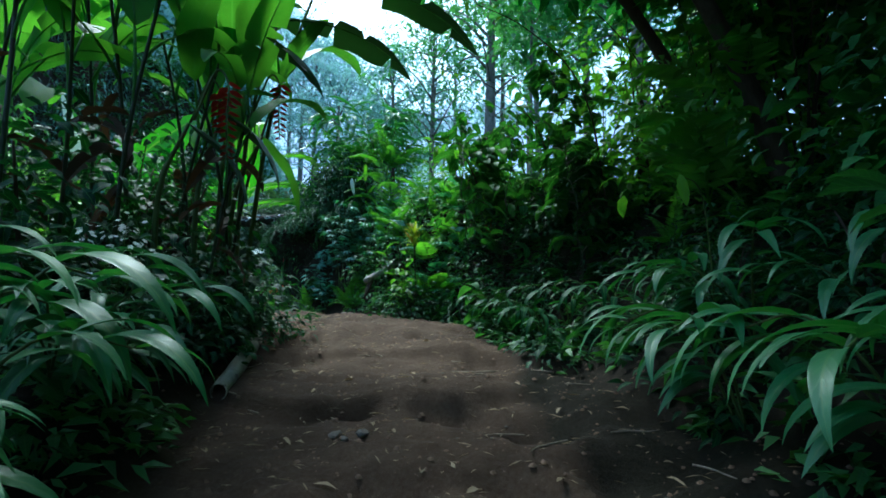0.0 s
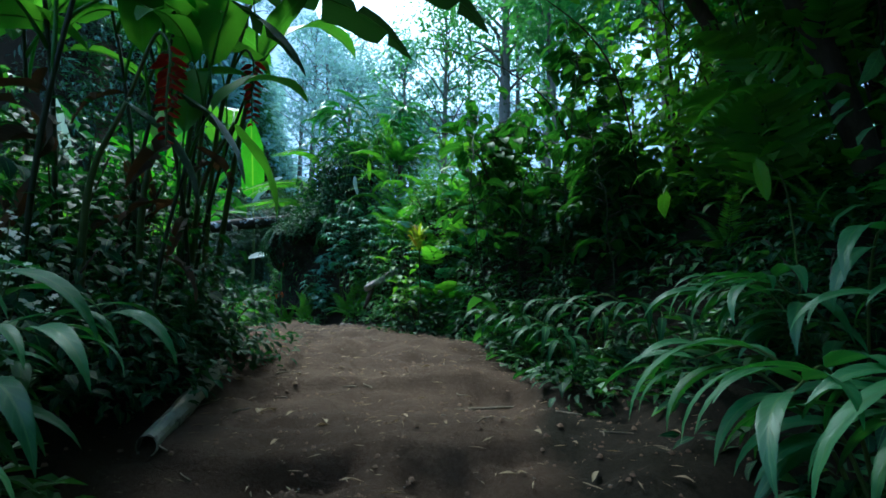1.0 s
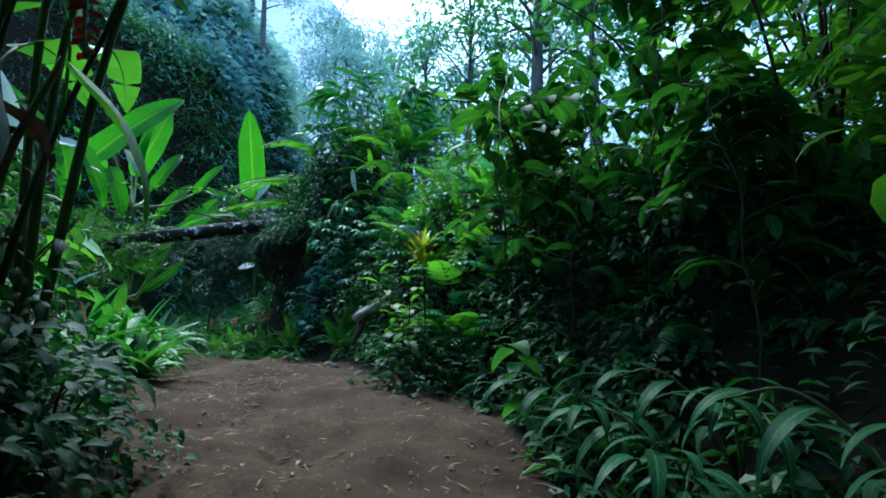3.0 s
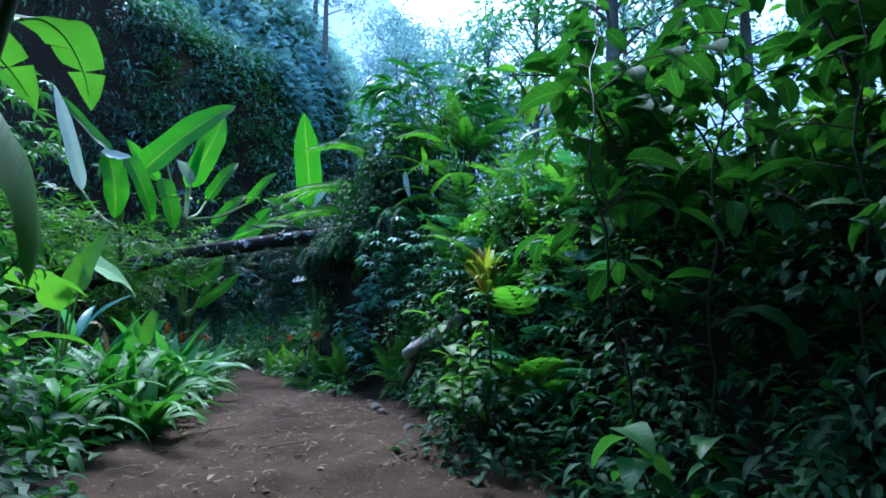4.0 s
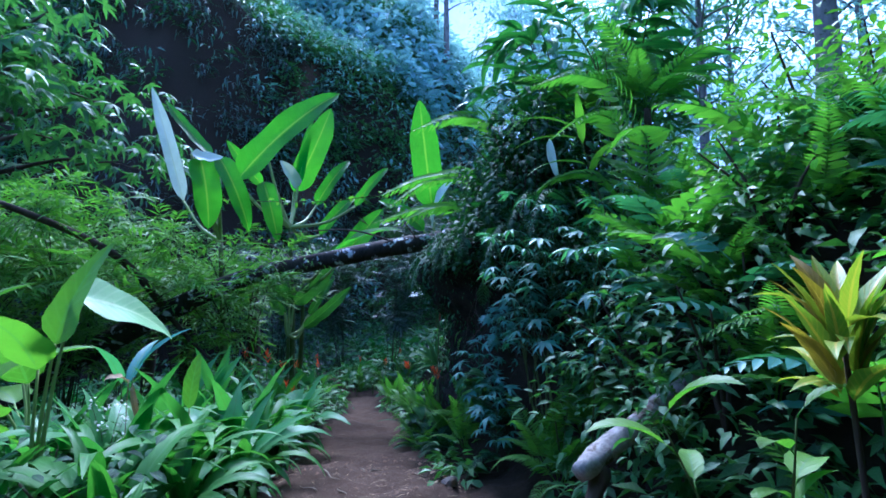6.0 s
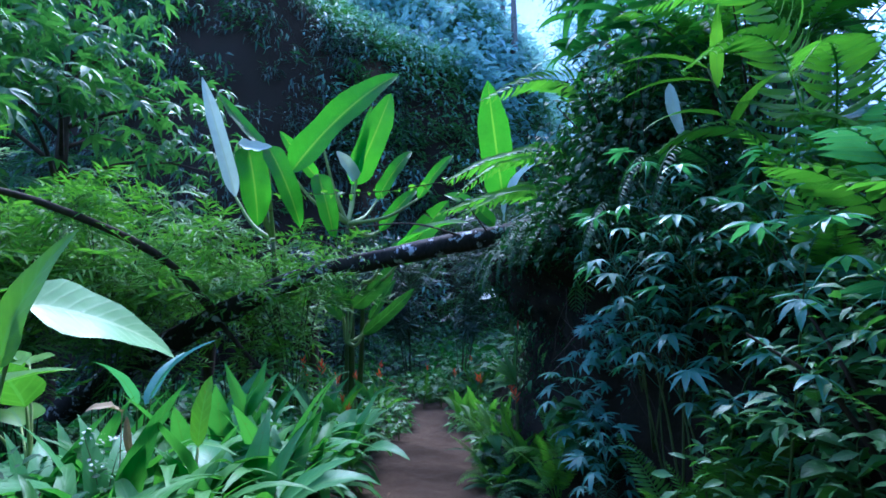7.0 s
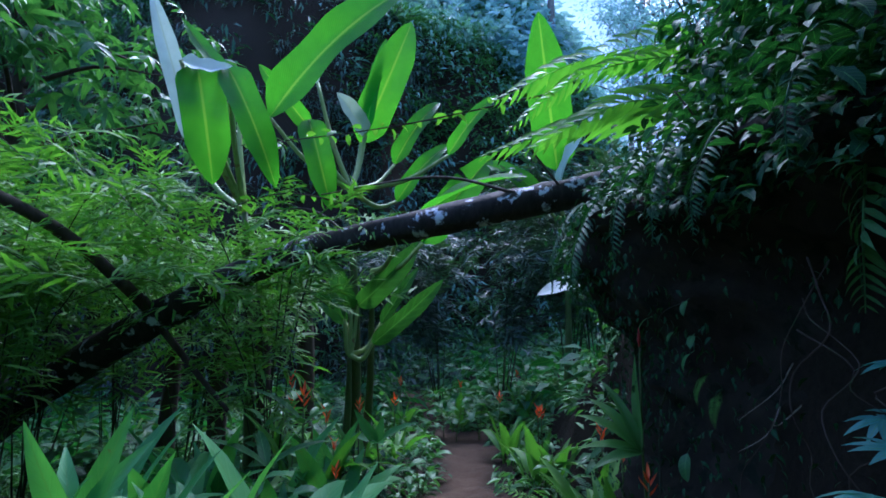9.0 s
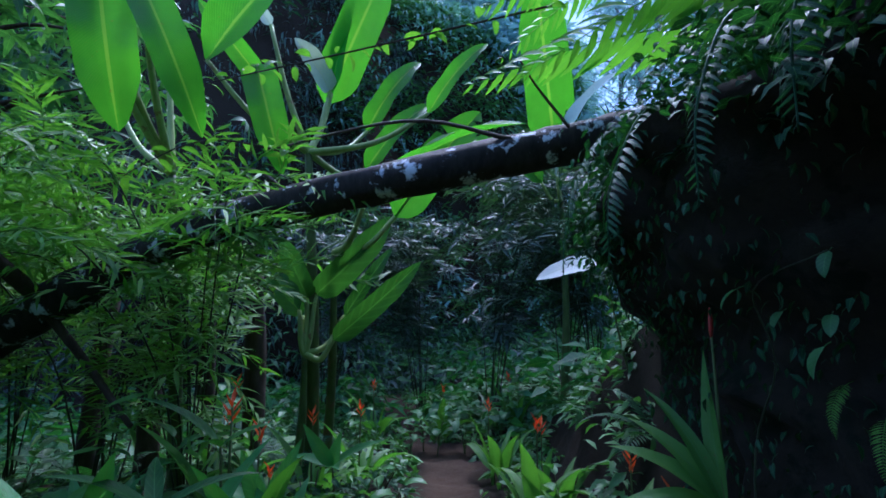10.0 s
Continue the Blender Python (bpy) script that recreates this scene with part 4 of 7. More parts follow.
for k, f in enumerate(np.linspace(0, 1, 9)):
    rad = 220 + 60 * f + 9 * np.sin(az * 53 + 3 * k)
    rows_.append(np.stack([rad * np.sin(az), rad * np.cos(az), -6 + (rad * np.tan(np.radians(top)) + 6) * f], 1))
hv, hn = np.concatenate(rows_), len(az)
hq = np.array([(r * hn + c, r * hn + c + 1, (r + 1) * hn + c + 1, (r + 1) * hn + c) for r in range(8) for c in range(hn - 1)])
tagged(new("backdrop", make_mesh("backdrop", hv, hq, M_DISTANCE)), "far hills beyond the valley, with haze painted in and a glow of their own", "hills", kind="structure")

# ---- trees on the ridge and behind ----
TREES = [  # x, y, height, trunk radius, crown radius, crown height, leaves, lean x, lean y
    (1.7, 18.5, 12.5, 0.24, 2.6, 6.0, 2200, 0.3, 0.0), (3.3, 16.5, 11.5, 0.10, 2.6, 6.0, 2200, -0.3, 0.3), (-0.6, 22.0, 13.0, 0.16, 3.0, 7.0, 1900, 0.2, 0.0),
    (7.2, 17.0, 12.0, 0.22, 3.4, 8.0, 6500, -0.5, 0.0), (-2.6, 25.0, 13.0, 0.16, 3.0, 7.0, 3600, 0.0, 0.0), (2.4, 13.5, 8.5, 0.06, 1.6, 4.0, 1800, 0.2, 0.0), (2.9, 25.0, 15.0, 0.18, 3.6, 9.0, 2200, 0.3, 0.0),
    (10.5, 12.0, 13.0, 0.25, 4.0, 9.0, 8000, -0.8, 0.0), (6.5, 22.0, 15.0, 0.2, 4.2, 10.0, 7000, 0.2, 0.0), (0.6, 30.0, 15.0, 0.2, 4.0, 9.0, 2000, 0.2, 0.0),
    (5.5, 31.0, 18.0, 0.24, 5.0, 11.0, 2800, 0.0, 0.0), (-3.0, 33.0, 13.0, 0.2, 3.8, 8.0, 6000, 0.0, 0.0), (11.0, 26.0, 19.0, 0.3, 5.5, 12.0, 8000, 0.0, 0.0), (-6.0, 27.0, 13.0, 0.16, 2.8, 7.0, 2600, 0.2, 0.0), (-8.2, 31.0, 17.0, 0.18, 3.2, 8.0, 2600, 0.0, 0.0),
    (-5.0, 33.0, 15.0, 0.18, 3.2, 8.0, 2400, 0.0, 0.0), (-10.5, 36.0, 21.0, 0.2, 3.6, 9.0, 2600, 0.0, 0.0), (-8.0, 40.0, 20.0, 0.2, 4.0, 9.0, 2400, 0.0, 0.0),
    (-15.0, 34.0, 12.0, 0.2, 3.4, 7.0, 2600, 0.0, 0.0), (-18.0, 38.0, 14.0, 0.2, 3.8, 8.0, 2600, 0.3, 0.0), (-13.0, 41.0, 16.0, 0.2, 4.0, 9.0, 2600, 0.0, 0.0), (-21.0, 33.0, 11.0, 0.2, 3.4, 7.0, 2400, 0.0, 0.0)]
for i, (x, y, h, r, cr, ch, nl, lx, ly) in enumerate(TREES):
    t = tree("forest_tree", "tall grey-trunked tree with a thin leafy crown" if y < 24 else "far tree with a thin crown, haze tinted into its leaf colour", h, r, cr, ch, nl, i, chip(0.26, 0.12), M_HAZE if y > 24 else M_TREE_MIST, M_TRUNK, (lx, ly), 0.42, 28 if y < 24 else 20)
    tagged(t, group="trees behind the ridge")
    t.matrix_basis = pose(x, y, zat(x, y) - 0.1)
SHADE = [  # added trees, mostly out of view, that block light from the start of the trail
    (5.2, 6.6, 7.0, 0.16, 3.0, 5.5, 14000, -0.3, 0.0), (6.4, 4.4, 8.5, 0.2, 3.4, 4.5, 12000, -0.2, -0.3),
    (5.4, 3.2, 8.5, 0.26, 4.8, 5.0, 14000, -0.9, 0.4), 
    (2.6, -7.5, 10.5, 0.3, 5.2, 5.0, 11000, -0.4, 0.8), (4.9, 4.2, 8.6, 0.12, 3.8, 2.6, 11000, -2.6, 0.0), (6.6, -1.0, 8.0, 0.24, 4.0, 5.0, 12000, -0.6, 0.2),
    (3.6, 4.9, 3.9, 0.10, 2.0, 1.2, 4200, -2.4, -0.9), (3.9, 0.4, 5.6, 0.14, 2.7, 3.2, 8000, -0.8, 0.3), (3.4, -3.6, 7.5, 0.2, 3.6, 4.5, 8000, -0.6, 0.2), (-5.5, -7.0, 9.0, 0.24, 4.2, 5.0, 8000, 0.4, 0.2), (3.5, 5.7, 4.9, 0.08, 2.5, 2.0, 5200, -3.2, -0.7)]
for i, (x, y, h, r, cr, ch, nl, lx, ly) in enumerate(SHADE):
    t = tree("shade_tree", "added tree, mostly out of view, whose crown shades the trail", h, r, cr, ch, nl, i + 20, chip(0.3, 0.14), M_TREE, M_BARK, (lx, ly), 0.12 if x == 5.2 else 0.7 if x in (4.9, 3.6, 3.5) else 0.32, 34)
    t.matrix_basis = pose(x, y, zat(x, y) - 0.1)

# ---- fallen log and its branch ----
log = thing("fallen_log", "dark fallen trunk with white lichen, propped across the trail", "log")
log_line = curve([(-3.55, 13.35, 3.57), (-4.2, 13.0, 3.39), (-4.87, 12.64, 3.265), (-5.9, 12.0, 3.02), (-7.0, 11.45, 2.75), (-8.05, 10.98, 2.25), (-9.4, 10.5, 1.55), (-10.8, 10.1, 0.75)], 8)
part("trunk", piece_mesh("trunk", tube(log_line, np.interp(np.linspace(0, 1, len(log_line)), [0, 0.3, 0.6, 0.75, 1], [0.135, 0.13, 0.125, 0.16, 0.2]), 18, 0.10), M_LOG), log)
part("branch", piece_mesh("branch", tube(curve([(-8.0, 10.95, 2.3), (-7.75, 10.1, 2.95), (-7.9, 9.3, 3.35), (-8.15, 8.4, 3.6), (-8.5, 7.2, 3.6)], 6), np.linspace(0.06, 0.03, 25), 8, 0.05), M_BARK), log)
for a, b, c, r in (((-8.0, 10.95, 2.25), (-7.7, 11.2, 1.8), (-7.2, 11.3, 1.45), 0.04), ((-6.2, 11.75, 3.0), (-7.0, 11.9, 3.35), (-8.2, 12.0, 3.45), 0.014), ((-4.9, 12.5, 3.3), (-5.6, 12.2, 3.5), (-6.9, 12.0, 3.5), 0.016),
                   ((-4.6, 12.6, 3.35), (-4.75, 12.5, 3.6), (-4.8, 12.35, 3.75), 0.012)):
    part("branch", piece_mesh("branch", tube(curve([a, b, c], 6), np.linspace(r, r * 0.45, 13), 6, 0.06), M_BARK), log)

# bleached log end in the bank
stub = thing("broken_log", "bleached broken log sticking out of the leafy bank", "log")
stub_line = curve([(-1.32, 8.52, 1.50), (-1.12, 8.82, 1.66), (-0.85, 9.2, 1.84), (-0.3, 9.95, 2.1)], 6)
part("trunk", piece_mesh("trunk", tube(stub_line, np.interp(np.linspace(0, 1, len(stub_line)), [0, 0.05, 0.25, 0.5, 1], [0.040, 0.056, 0.052, 0.058, 0.062]), 16, 0.14), M_WHITEWOOD), stub)
part("splinter", piece_mesh("splinter", tube(curve([(-1.24, 8.62, 1.52), (-1.27, 8.56, 1.38), (-1.33, 8.50, 1.20)], 4), np.linspace(0.055, 0.02, 9), 9, 0.25), M_BARK), stub)

# ---- low growth over the ground beside the trail ----
urng = np.random.default_rng(77)


def beside(x, y):
    z, trod = terrain(x, y)
    d = along(TRAIL, x, y)[0]
    gap = (d > 0) & (d < 2.9) & (y > 1.5) & (y < 8) & (urng.random(x.shape) > 0.8)
    return (trod < 0.04) & (wall_depth(x, y) < 0) & ~gap & (np.abs(d) > 0.4 + 0.0 * x) & ~((d > 0) & (d < 1.6) & (y < 4.6)) & ~((d > 0.75) & (d < 2.6) & (y > 9.7) & (y < 13.4) & (x < -1.7))


slope_cover("undergrowth", "low tangled green undergrowth covering the ground", 9000, (-14, 6, 0.4, 19), chip(0.13, 0.048, 0.2, 0.25), M_HERB, 16, (0.08, 0.3), 31, beside, -35)
slope_cover("far_undergrowth", "tangled green undergrowth on the ridge and behind", 3500, (-26, 22, -16, 30), chip(0.3, 0.12), M_TREE, 26, (0.3, 0.9), 32,
            lambda x, y: beside(x, y) & ((x < -10) | (x > 5) | (y > 15) | (y < 0.5)))
# shade-darkened leaf colour up to about y 8, plain herb leaf beyond
slope_cover("bank_cover", "dense leafy growth over the bank, shade put into its leaf colour", 700, (-1, 5, 3, 8.2), blade(0.14, 0.045, "lance", 20, -40, 14, n=3, m=1), M_FERN_SHADE, 16, (0.15, 0.4), 33,
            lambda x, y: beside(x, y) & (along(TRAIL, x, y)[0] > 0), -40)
slope_cover("crest_cover", "dense green leafy growth over the open bank", 1100, (-5, 5, 7.8, 15), blade(0.15, 0.05, "lance", 20, -40, 14, n=3, m=1), M_HERB, 16, (0.15, 0.4), 34,
            lambda x, y: beside(x, y) & (along(TRAIL, x, y)[0] > 0), -40)
fig = tree("broadleaf_tree", "tree with large lobed leaves standing against the valley wall", 8.5, 0.2, 3.4, 6.0, 700, 61, palmate(0.42, 5, 0.2, 35, 3), M_FAR, M_BARK, (0.6, -0.3), 0.25, 26)
fig.matrix_basis = pose(-14.5, 11.0, zat(-14.5, 11.0) - 0.1)
fig2 = tree("broadleaf_tree", "tree with large lobed leaves standing against the valley wall", 7.5, 0.18, 3.2, 5.5, 600, 63, palmate(0.42, 5, 0.2, 35, 4), M_FAR, M_BARK, (0.3, -0.2), 0.25, 24)
fig2.matrix_basis = pose(-12.6, 8.0, zat(-12.6, 8.0) - 0.1)

# undercut earth at the end of the ridge, its lip hanging out over the foot
FOOT = curve([(-0.7, 9.75, 0), (-1.35, 10.3, 0), (-2.1, 10.9, 0), (-2.85, 11.5, 0), (-3.55, 12.05, 0), (-3.85, 12.7, 0), (-3.7, 13.4, 0), (-3.0, 14.0, 0)], 14)
fx, fy = FOOT[:, 0], FOOT[:, 1]
tx, ty = np.gradient(fx), np.gradient(fy)
ln_ = np.hypot(tx, ty)
ox, oy = -ty / ln_, tx / ln_                     # towards the trail
ends = np.sin(np.linspace(0.12, math.pi - 0.12, len(fx))) ** 0.5
base = np.interp(fy, [9.3, 10.5, 12, 14], [0.95, 0.82, 0.7, 0.6])
vs = []
for f in np.linspace(0, 1, 34):
    out = np.interp(f, [0, 0.12, 0.4, 0.62, 0.8, 0.92, 1.0], [0.52, 0.32, 0.12, 0.22, 0.40, 0.30, -0.8])
    z = base - 0.15 + np.interp(f, [0, 0.85, 1], [0, 1, 0.98]) * (2.35 * ends + 0.1)
    bumpy = 0.20 * waves(fx * 1.0 + 5 * f, fy + 3 * f, 2.4, 51) + 0.10 * waves(fx + 9 * f, fy - 4 * f, 6.5, 52) + 0.06 * waves(fx + 7 * f, fy + 8 * f, 17.0, 54)
    vs.append(np.stack([fx + ox * (out * ends + bumpy), fy + oy * (out * ends + bumpy), z + 0.06 * waves(fx + 2 * f, fy, 4.0, 53)], 1))
bn = len(fx)
bq = np.array([(r * bn + c, r * bn + c + 1, (r + 1) * bn + c + 1, (r + 1) * bn + c) for r in range(33) for c in range(bn - 1)])
tagged(new("earth_bank", make_mesh("earth_bank", np.concatenate(vs), bq, M_SOIL_SHADE)), "undercut earth bank at the end of the ridge, shade put into its soil colour", "bank", kind="structure")
bank_v = np.concatenate(vs)
lg = np.random.default_rng(36)
pick = lg.integers(0, len(bank_v), 20000)
pick = pick[lg.random(20000) < np.clip(0.5 + 0.7 * waves(bank_v[pick, 0] + bank_v[pick, 2], bank_v[pick, 1] - bank_v[pick, 2], 5.0, 60), 0.08, 1) * (0.6 + 0.4 * (bank_v[pick, 2] > 2.2))]
lp = bank_v[pick] + np.stack([ox[pick % bn], oy[pick % bn], 0 * ox[pick % bn]], 1) * lg.uniform(0.0, 0.2, (len(pick), 1)) + lg.normal(0, 0.05, (len(pick), 3))
creep = spray(blade(0.042, 0.016, "lance", 10, -55, 14, n=3, m=1), lp, turns_of(lg.uniform(0, 6.283, len(pick)), np.radians(lg.uniform(-75, -20, len(pick))), lg.normal(0, 0.4, len(pick))), lg.uniform(0.5, 1.4, len(pick)))
tagged(new("bank_creeper", piece_mesh("bank_creeper", creep, M_FERN_SHADE)), "small creeper leaves on the undercut bank, shade put into their colour", "creeper", kind="stuff")

# crumbs of earth and bits of litter trodden into the trail
cg = np.random.default_rng(88)
cy = cg.uniform(0.8, 10.5, 5200)
cs = np.interp(cy, TRAIL[:, 1], np.arange(len(TRAIL)))
cx = np.interp(cs, np.arange(len(TRAIL)), TRAIL[:, 0]) + cg.uniform(-1.25, 1.25, len(cy)) * np.interp(cs, np.arange(len(TRAIL)), TRAIL[:, 3])
clod = np.array([(1, 0, 0), (0.1, 0.9, 0), (-0.9, 0.2, 0), (-0.1, -0.9, 0), (0.5, 0.1, 0.6), (0.1, 0.5, 0.75), (-0.4, 0.0, 0.65), (0.0, -0.5, 0.55)])
faces = np.array([(0, 1, 5, 4), (1, 2, 6, 5), (2, 3, 7, 6), (3, 0, 4, 7), (4, 5, 6, 7)])
size = 0.006 + 0.02 * cg.random(len(cy)) ** 4
ang = cg.uniform(0, 6.283, len(cy))
cz = terrain(cx, cy)[0]
co, si = np.cos(ang)[:, None], np.sin(ang)[:, None]
px, py, pz = clod.T
cv = np.stack([cx[:, None] + size[:, None] * (co * px - si * py), cy[:, None] + size[:, None] * (si * px + co * py), cz[:, None] - 0.002 + size[:, None] * pz], 2).reshape(-1, 3)
cf = (faces[None] + 8 * np.arange(len(cy))[:, None, None]).reshape(-1, 4)
tagged(new("soil_crumbs", make_mesh("soil_crumbs", cv, cf, M_CRUMB)), "loose crumbs of brown earth on the trail", "soil", kind="stuff")

# straw and needles trodden into the trail
sn = 1500
sy = cg.uniform(1.0, 10.2, sn)
sl = np.interp(sy, TRAIL[:, 1], np.arange(len(TRAIL)))
sx = np.interp(sl, np.arange(len(TRAIL)), TRAIL[:, 0]) + cg.uniform(-1.1, 1.1, sn) * np.interp(sl, np.arange(len(TRAIL)), TRAIL[:, 3])
straw = spray(chip(0.07, 0.007, 0.3, 0.03), np.stack([sx, sy, terrain(sx, sy)[0] + 0.004], 1), turns_of(cg.uniform(0, 6.283, sn), cg.normal(0, 0.12, sn), cg.normal(0, 0.3, sn)), cg.uniform(0.4, 1.5, sn))
tagged(new("trail_litter", piece_mesh("trail_litter", straw, M_DRY)), "thin dry straw and needles strewn over the trail", "litter", kind="stuff")

# ---- banana plants beyond the log ----
def banana(name, label, foot, crown, blades, stem_r=0.13, pale=(), mat=None):
    """A banana plant: sheathed stem and great leaves given by base, tip, width and bow."""
    ob = thing(name, label, "banana plant")
    line = curve([foot, tuple((np.array(foot) + np.array(crown)) / 2 + np.array([0.05, 0, 0])), crown], 6)
    # darker green than the stalks: the shade below the log is in the colour
    part("stem", piece_mesh("stem", tube(line, np.linspace(stem_r, stem_r * 0.45, len(line)), 12, 0.03), M_STEM), ob)
    for i, (b, t, w, bow, side, tears) in enumerate(blades):
        stalk = curve([crown, tuple((np.array(crown) * 0.45 + np.array(b) * 0.55) + np.array([0, 0, -0.12])), b], 5)
        p, m = leaf_to(b, t, w, "paddle", bow, side, 18, 3, 20, tears, i + 3, 0.10)
        lf = part("leaf", piece_mesh("leaf", p, M_BANANA_PALE if i in pale else mat or M_BANANA), ob, m, "pale whitish leaf underside" if i in pale else "")
        st = part("leaf_stalk", piece_mesh("leaf_stalk", tube(stalk, np.linspace(0.035, 0.02, len(stalk)), 7), M_STEM_PALE), ob)
    return ob


OUT = (0.75, -0.6, 0.25)      # towards the trail
banana("banana_plant", "tall banana plant with broad bright green leaves beyond the log", (-7.42, 13.0, zat(-7.42, 13.0) - 0.05), (-7.28, 12.7, 3.75), [
    ((-7.69, 11.86, 4.47), (-6.56, 13.13, 6.23), 0.54, 0.10, (0.66, -0.45, 0.45), 0),
    ((-7.80, 13.30, 4.60), (-7.32, 13.75, 6.36), 0.54, 0.08, (0.78, -0.58, -0.2), 0),
    ((-7.70, 12.42, 4.50), (-8.10, 11.94, 5.26), 0.24, 0.04, (0.76, -0.57, -0.33), 0),
    ((-7.44, 12.20, 4.49), (-7.31, 12.45, 3.46), 0.34, 0.14, (0.76, -0.56, -0.1), 0),
    ((-7.73, 13.88, 4.43), (-7.42, 14.53, 5.46), 0.30, 0.12, (0.6, -0.6, 0.5), 0),
    ((-7.11, 13.30, 3.69), (-6.73, 13.90, 4.48), 0.24, 0.14, (0.6, -0.6, 0.45), 0),
    ((-6.42, 13.46, 4.19), (-6.01, 13.93, 4.97), 0.20, 0.12, (0.5, -0.7, 0.3), 0),
    ((-7.59, 13.18, 4.64), (-7.57, 12.67, 5.02), 0.26, 0.10, (0.69, -0.64, 0.2), 0),
    ((-7.67, 12.47, 5.10), (-7.79, 12.34, 5.33), 0.13, 0.05, (0.73, -0.56, -0.2), 0),
    ((-7.66, 13.26, 4.66), (-7.54, 13.50, 6.09), 0.20, 0.05, (0.45, -0.85, -0.2), 0),
], 0.075, pale=(7, 8))
banana("banana_plant", "banana plant with folded leaves showing white undersides", (-7.95, 12.0, zat(-7.95, 12.0) - 0.05), (-7.82, 11.7, 3.4), [
    ((-7.36, 10.90, 4.56), (-7.42, 11.14, 3.50), 0.44, 0.14, (0.83, -0.41, 0.05), 0),
    ((-7.20, 11.10, 4.60), (-7.02, 11.55, 3.48), 0.32, 0.15, (0.81, -0.45, 0.05), 0),
    ((-7.34, 10.74, 4.56), (-7.09, 11.09, 4.58), 0.22, -0.12, (0.7, -0.35, 0.5), 0),
    ((-8.50, 11.46, 4.13), (-8.72, 10.92, 5.96), 0.26, 0.03, (0.87, -0.43, -0.1), 0),
    ((-8.20, 11.74, 4.95), (-9.17, 11.45, 6.07), 0.22, -0.05, (0.7, -0.5, 0.4), 0),
], 0.07, pale=(2, 3))
banana("banana_plant", "slim banana plant with one upright bright leaf", (-6.7, 17.1, zat(-6.7, 17.1) - 0.05), (-6.62, 17.0, 4.0), [
    ((-6.58, 16.70, 4.80), (-6.32, 15.63, 7.09), 0.76, 0.05, (0.43, -0.87, -0.1), 0),
    ((-6.50, 16.60, 4.30), (-5.30, 16.00, 5.30), 0.42, 0.12, (-0.2, -0.8, 0.5), 0),
    ((-6.70, 16.50, 4.20), (-7.70, 16.00, 4.90), 0.40, 0.14, (0.2, -0.7, 0.6), 1),
], 0.075, pale=(1,))
# darker soft-leaf colour stands in for the shade under the log
banana("banana_plant", "young banana plant with a fan of leaves under the log", (-7.38, 12.75, zat(-7.38, 12.75) - 0.05), (-7.30, 12.77, 1.85), [
    ((-7.30, 12.78, 2.36), (-7.40, 12.54, 2.92), 0.24, 0.10, (0.7, -0.6, -0.2), 0),
    ((-7.25, 12.83, 2.40), (-6.72, 13.26, 3.16), 0.30, 0.12, (0.5, -0.6, -0.5), 0),
    ((-7.06, 12.90, 1.98), (-6.42, 13.37, 2.71), 0.22, 0.10, (0.5, -0.7, -0.3), 0),
    ((-7.15, 13.11, 2.20), (-6.88, 13.47, 2.88), 0.15, 0.06, (0.6, -0.6, 0.2), 0),
    ((-7.34, 12.72, 2.25), (-7.26, 12.30, 2.55), 0.20, 0.16, (0.5, -0.5, 0.6), 1),
    ((-7.40, 12.80, 2.20), (-7.95, 12.75, 2.55), 0.20, 0.14, (0.2, -0.7, 0.6), 1),
], 0.055, mat=M_SOFT)
banana("banana_plant", "low banana plant whose leaf lies along the top of the log", (-7.55, 13.25, 0.3), (-7.15, 12.95, 2.8), [
    ((-6.4, 12.6, 3.08), (-5.0, 12.85, 3.5), 0.34, 0.10, (0.1, -0.5, 1), 0),
    ((-6.5, 13.1, 3.1), (-5.9, 13.6, 4.1), 0.4, 0.12, OUT, 1),
], 0.06)
for x, y, h, r in ((-9.35, 12.35, 2.4, 0.13), (-8.85, 12.7, 2.2, 0.1), (-8.2, 12.85, 2.3, 0.12), (-10.0, 12.0, 2.1, 0.12)):
    st = thing("banana_stump", "dark rotting banana stem standing under the log", "stump")
    z = zat(x, y)
    part("stem", piece_mesh("stem", tube(curve([(x, y, z - 0.1), (x + R(-.05, .05), y, z + h * 0.5), (x + R(-0.1, 0.1), y + R(-.1, .1), z + h)], 5), np.linspace(r, r * 0.75, 11), 10, 0.12), M_BARK), st)

# ---- heliconia stand beside the start of the trail ----
DEAD_LEAVES = [piece_mesh("dead_leaf", blade(L, W, "oval", a0, -88, 40, n=10, m=2, wave=0.25, tears=2, seed=i), M_DEAD) for i, (L, W, a0) in enumerate(((0.8, 0.16, 20), (0.65, 0.13, -10)))]


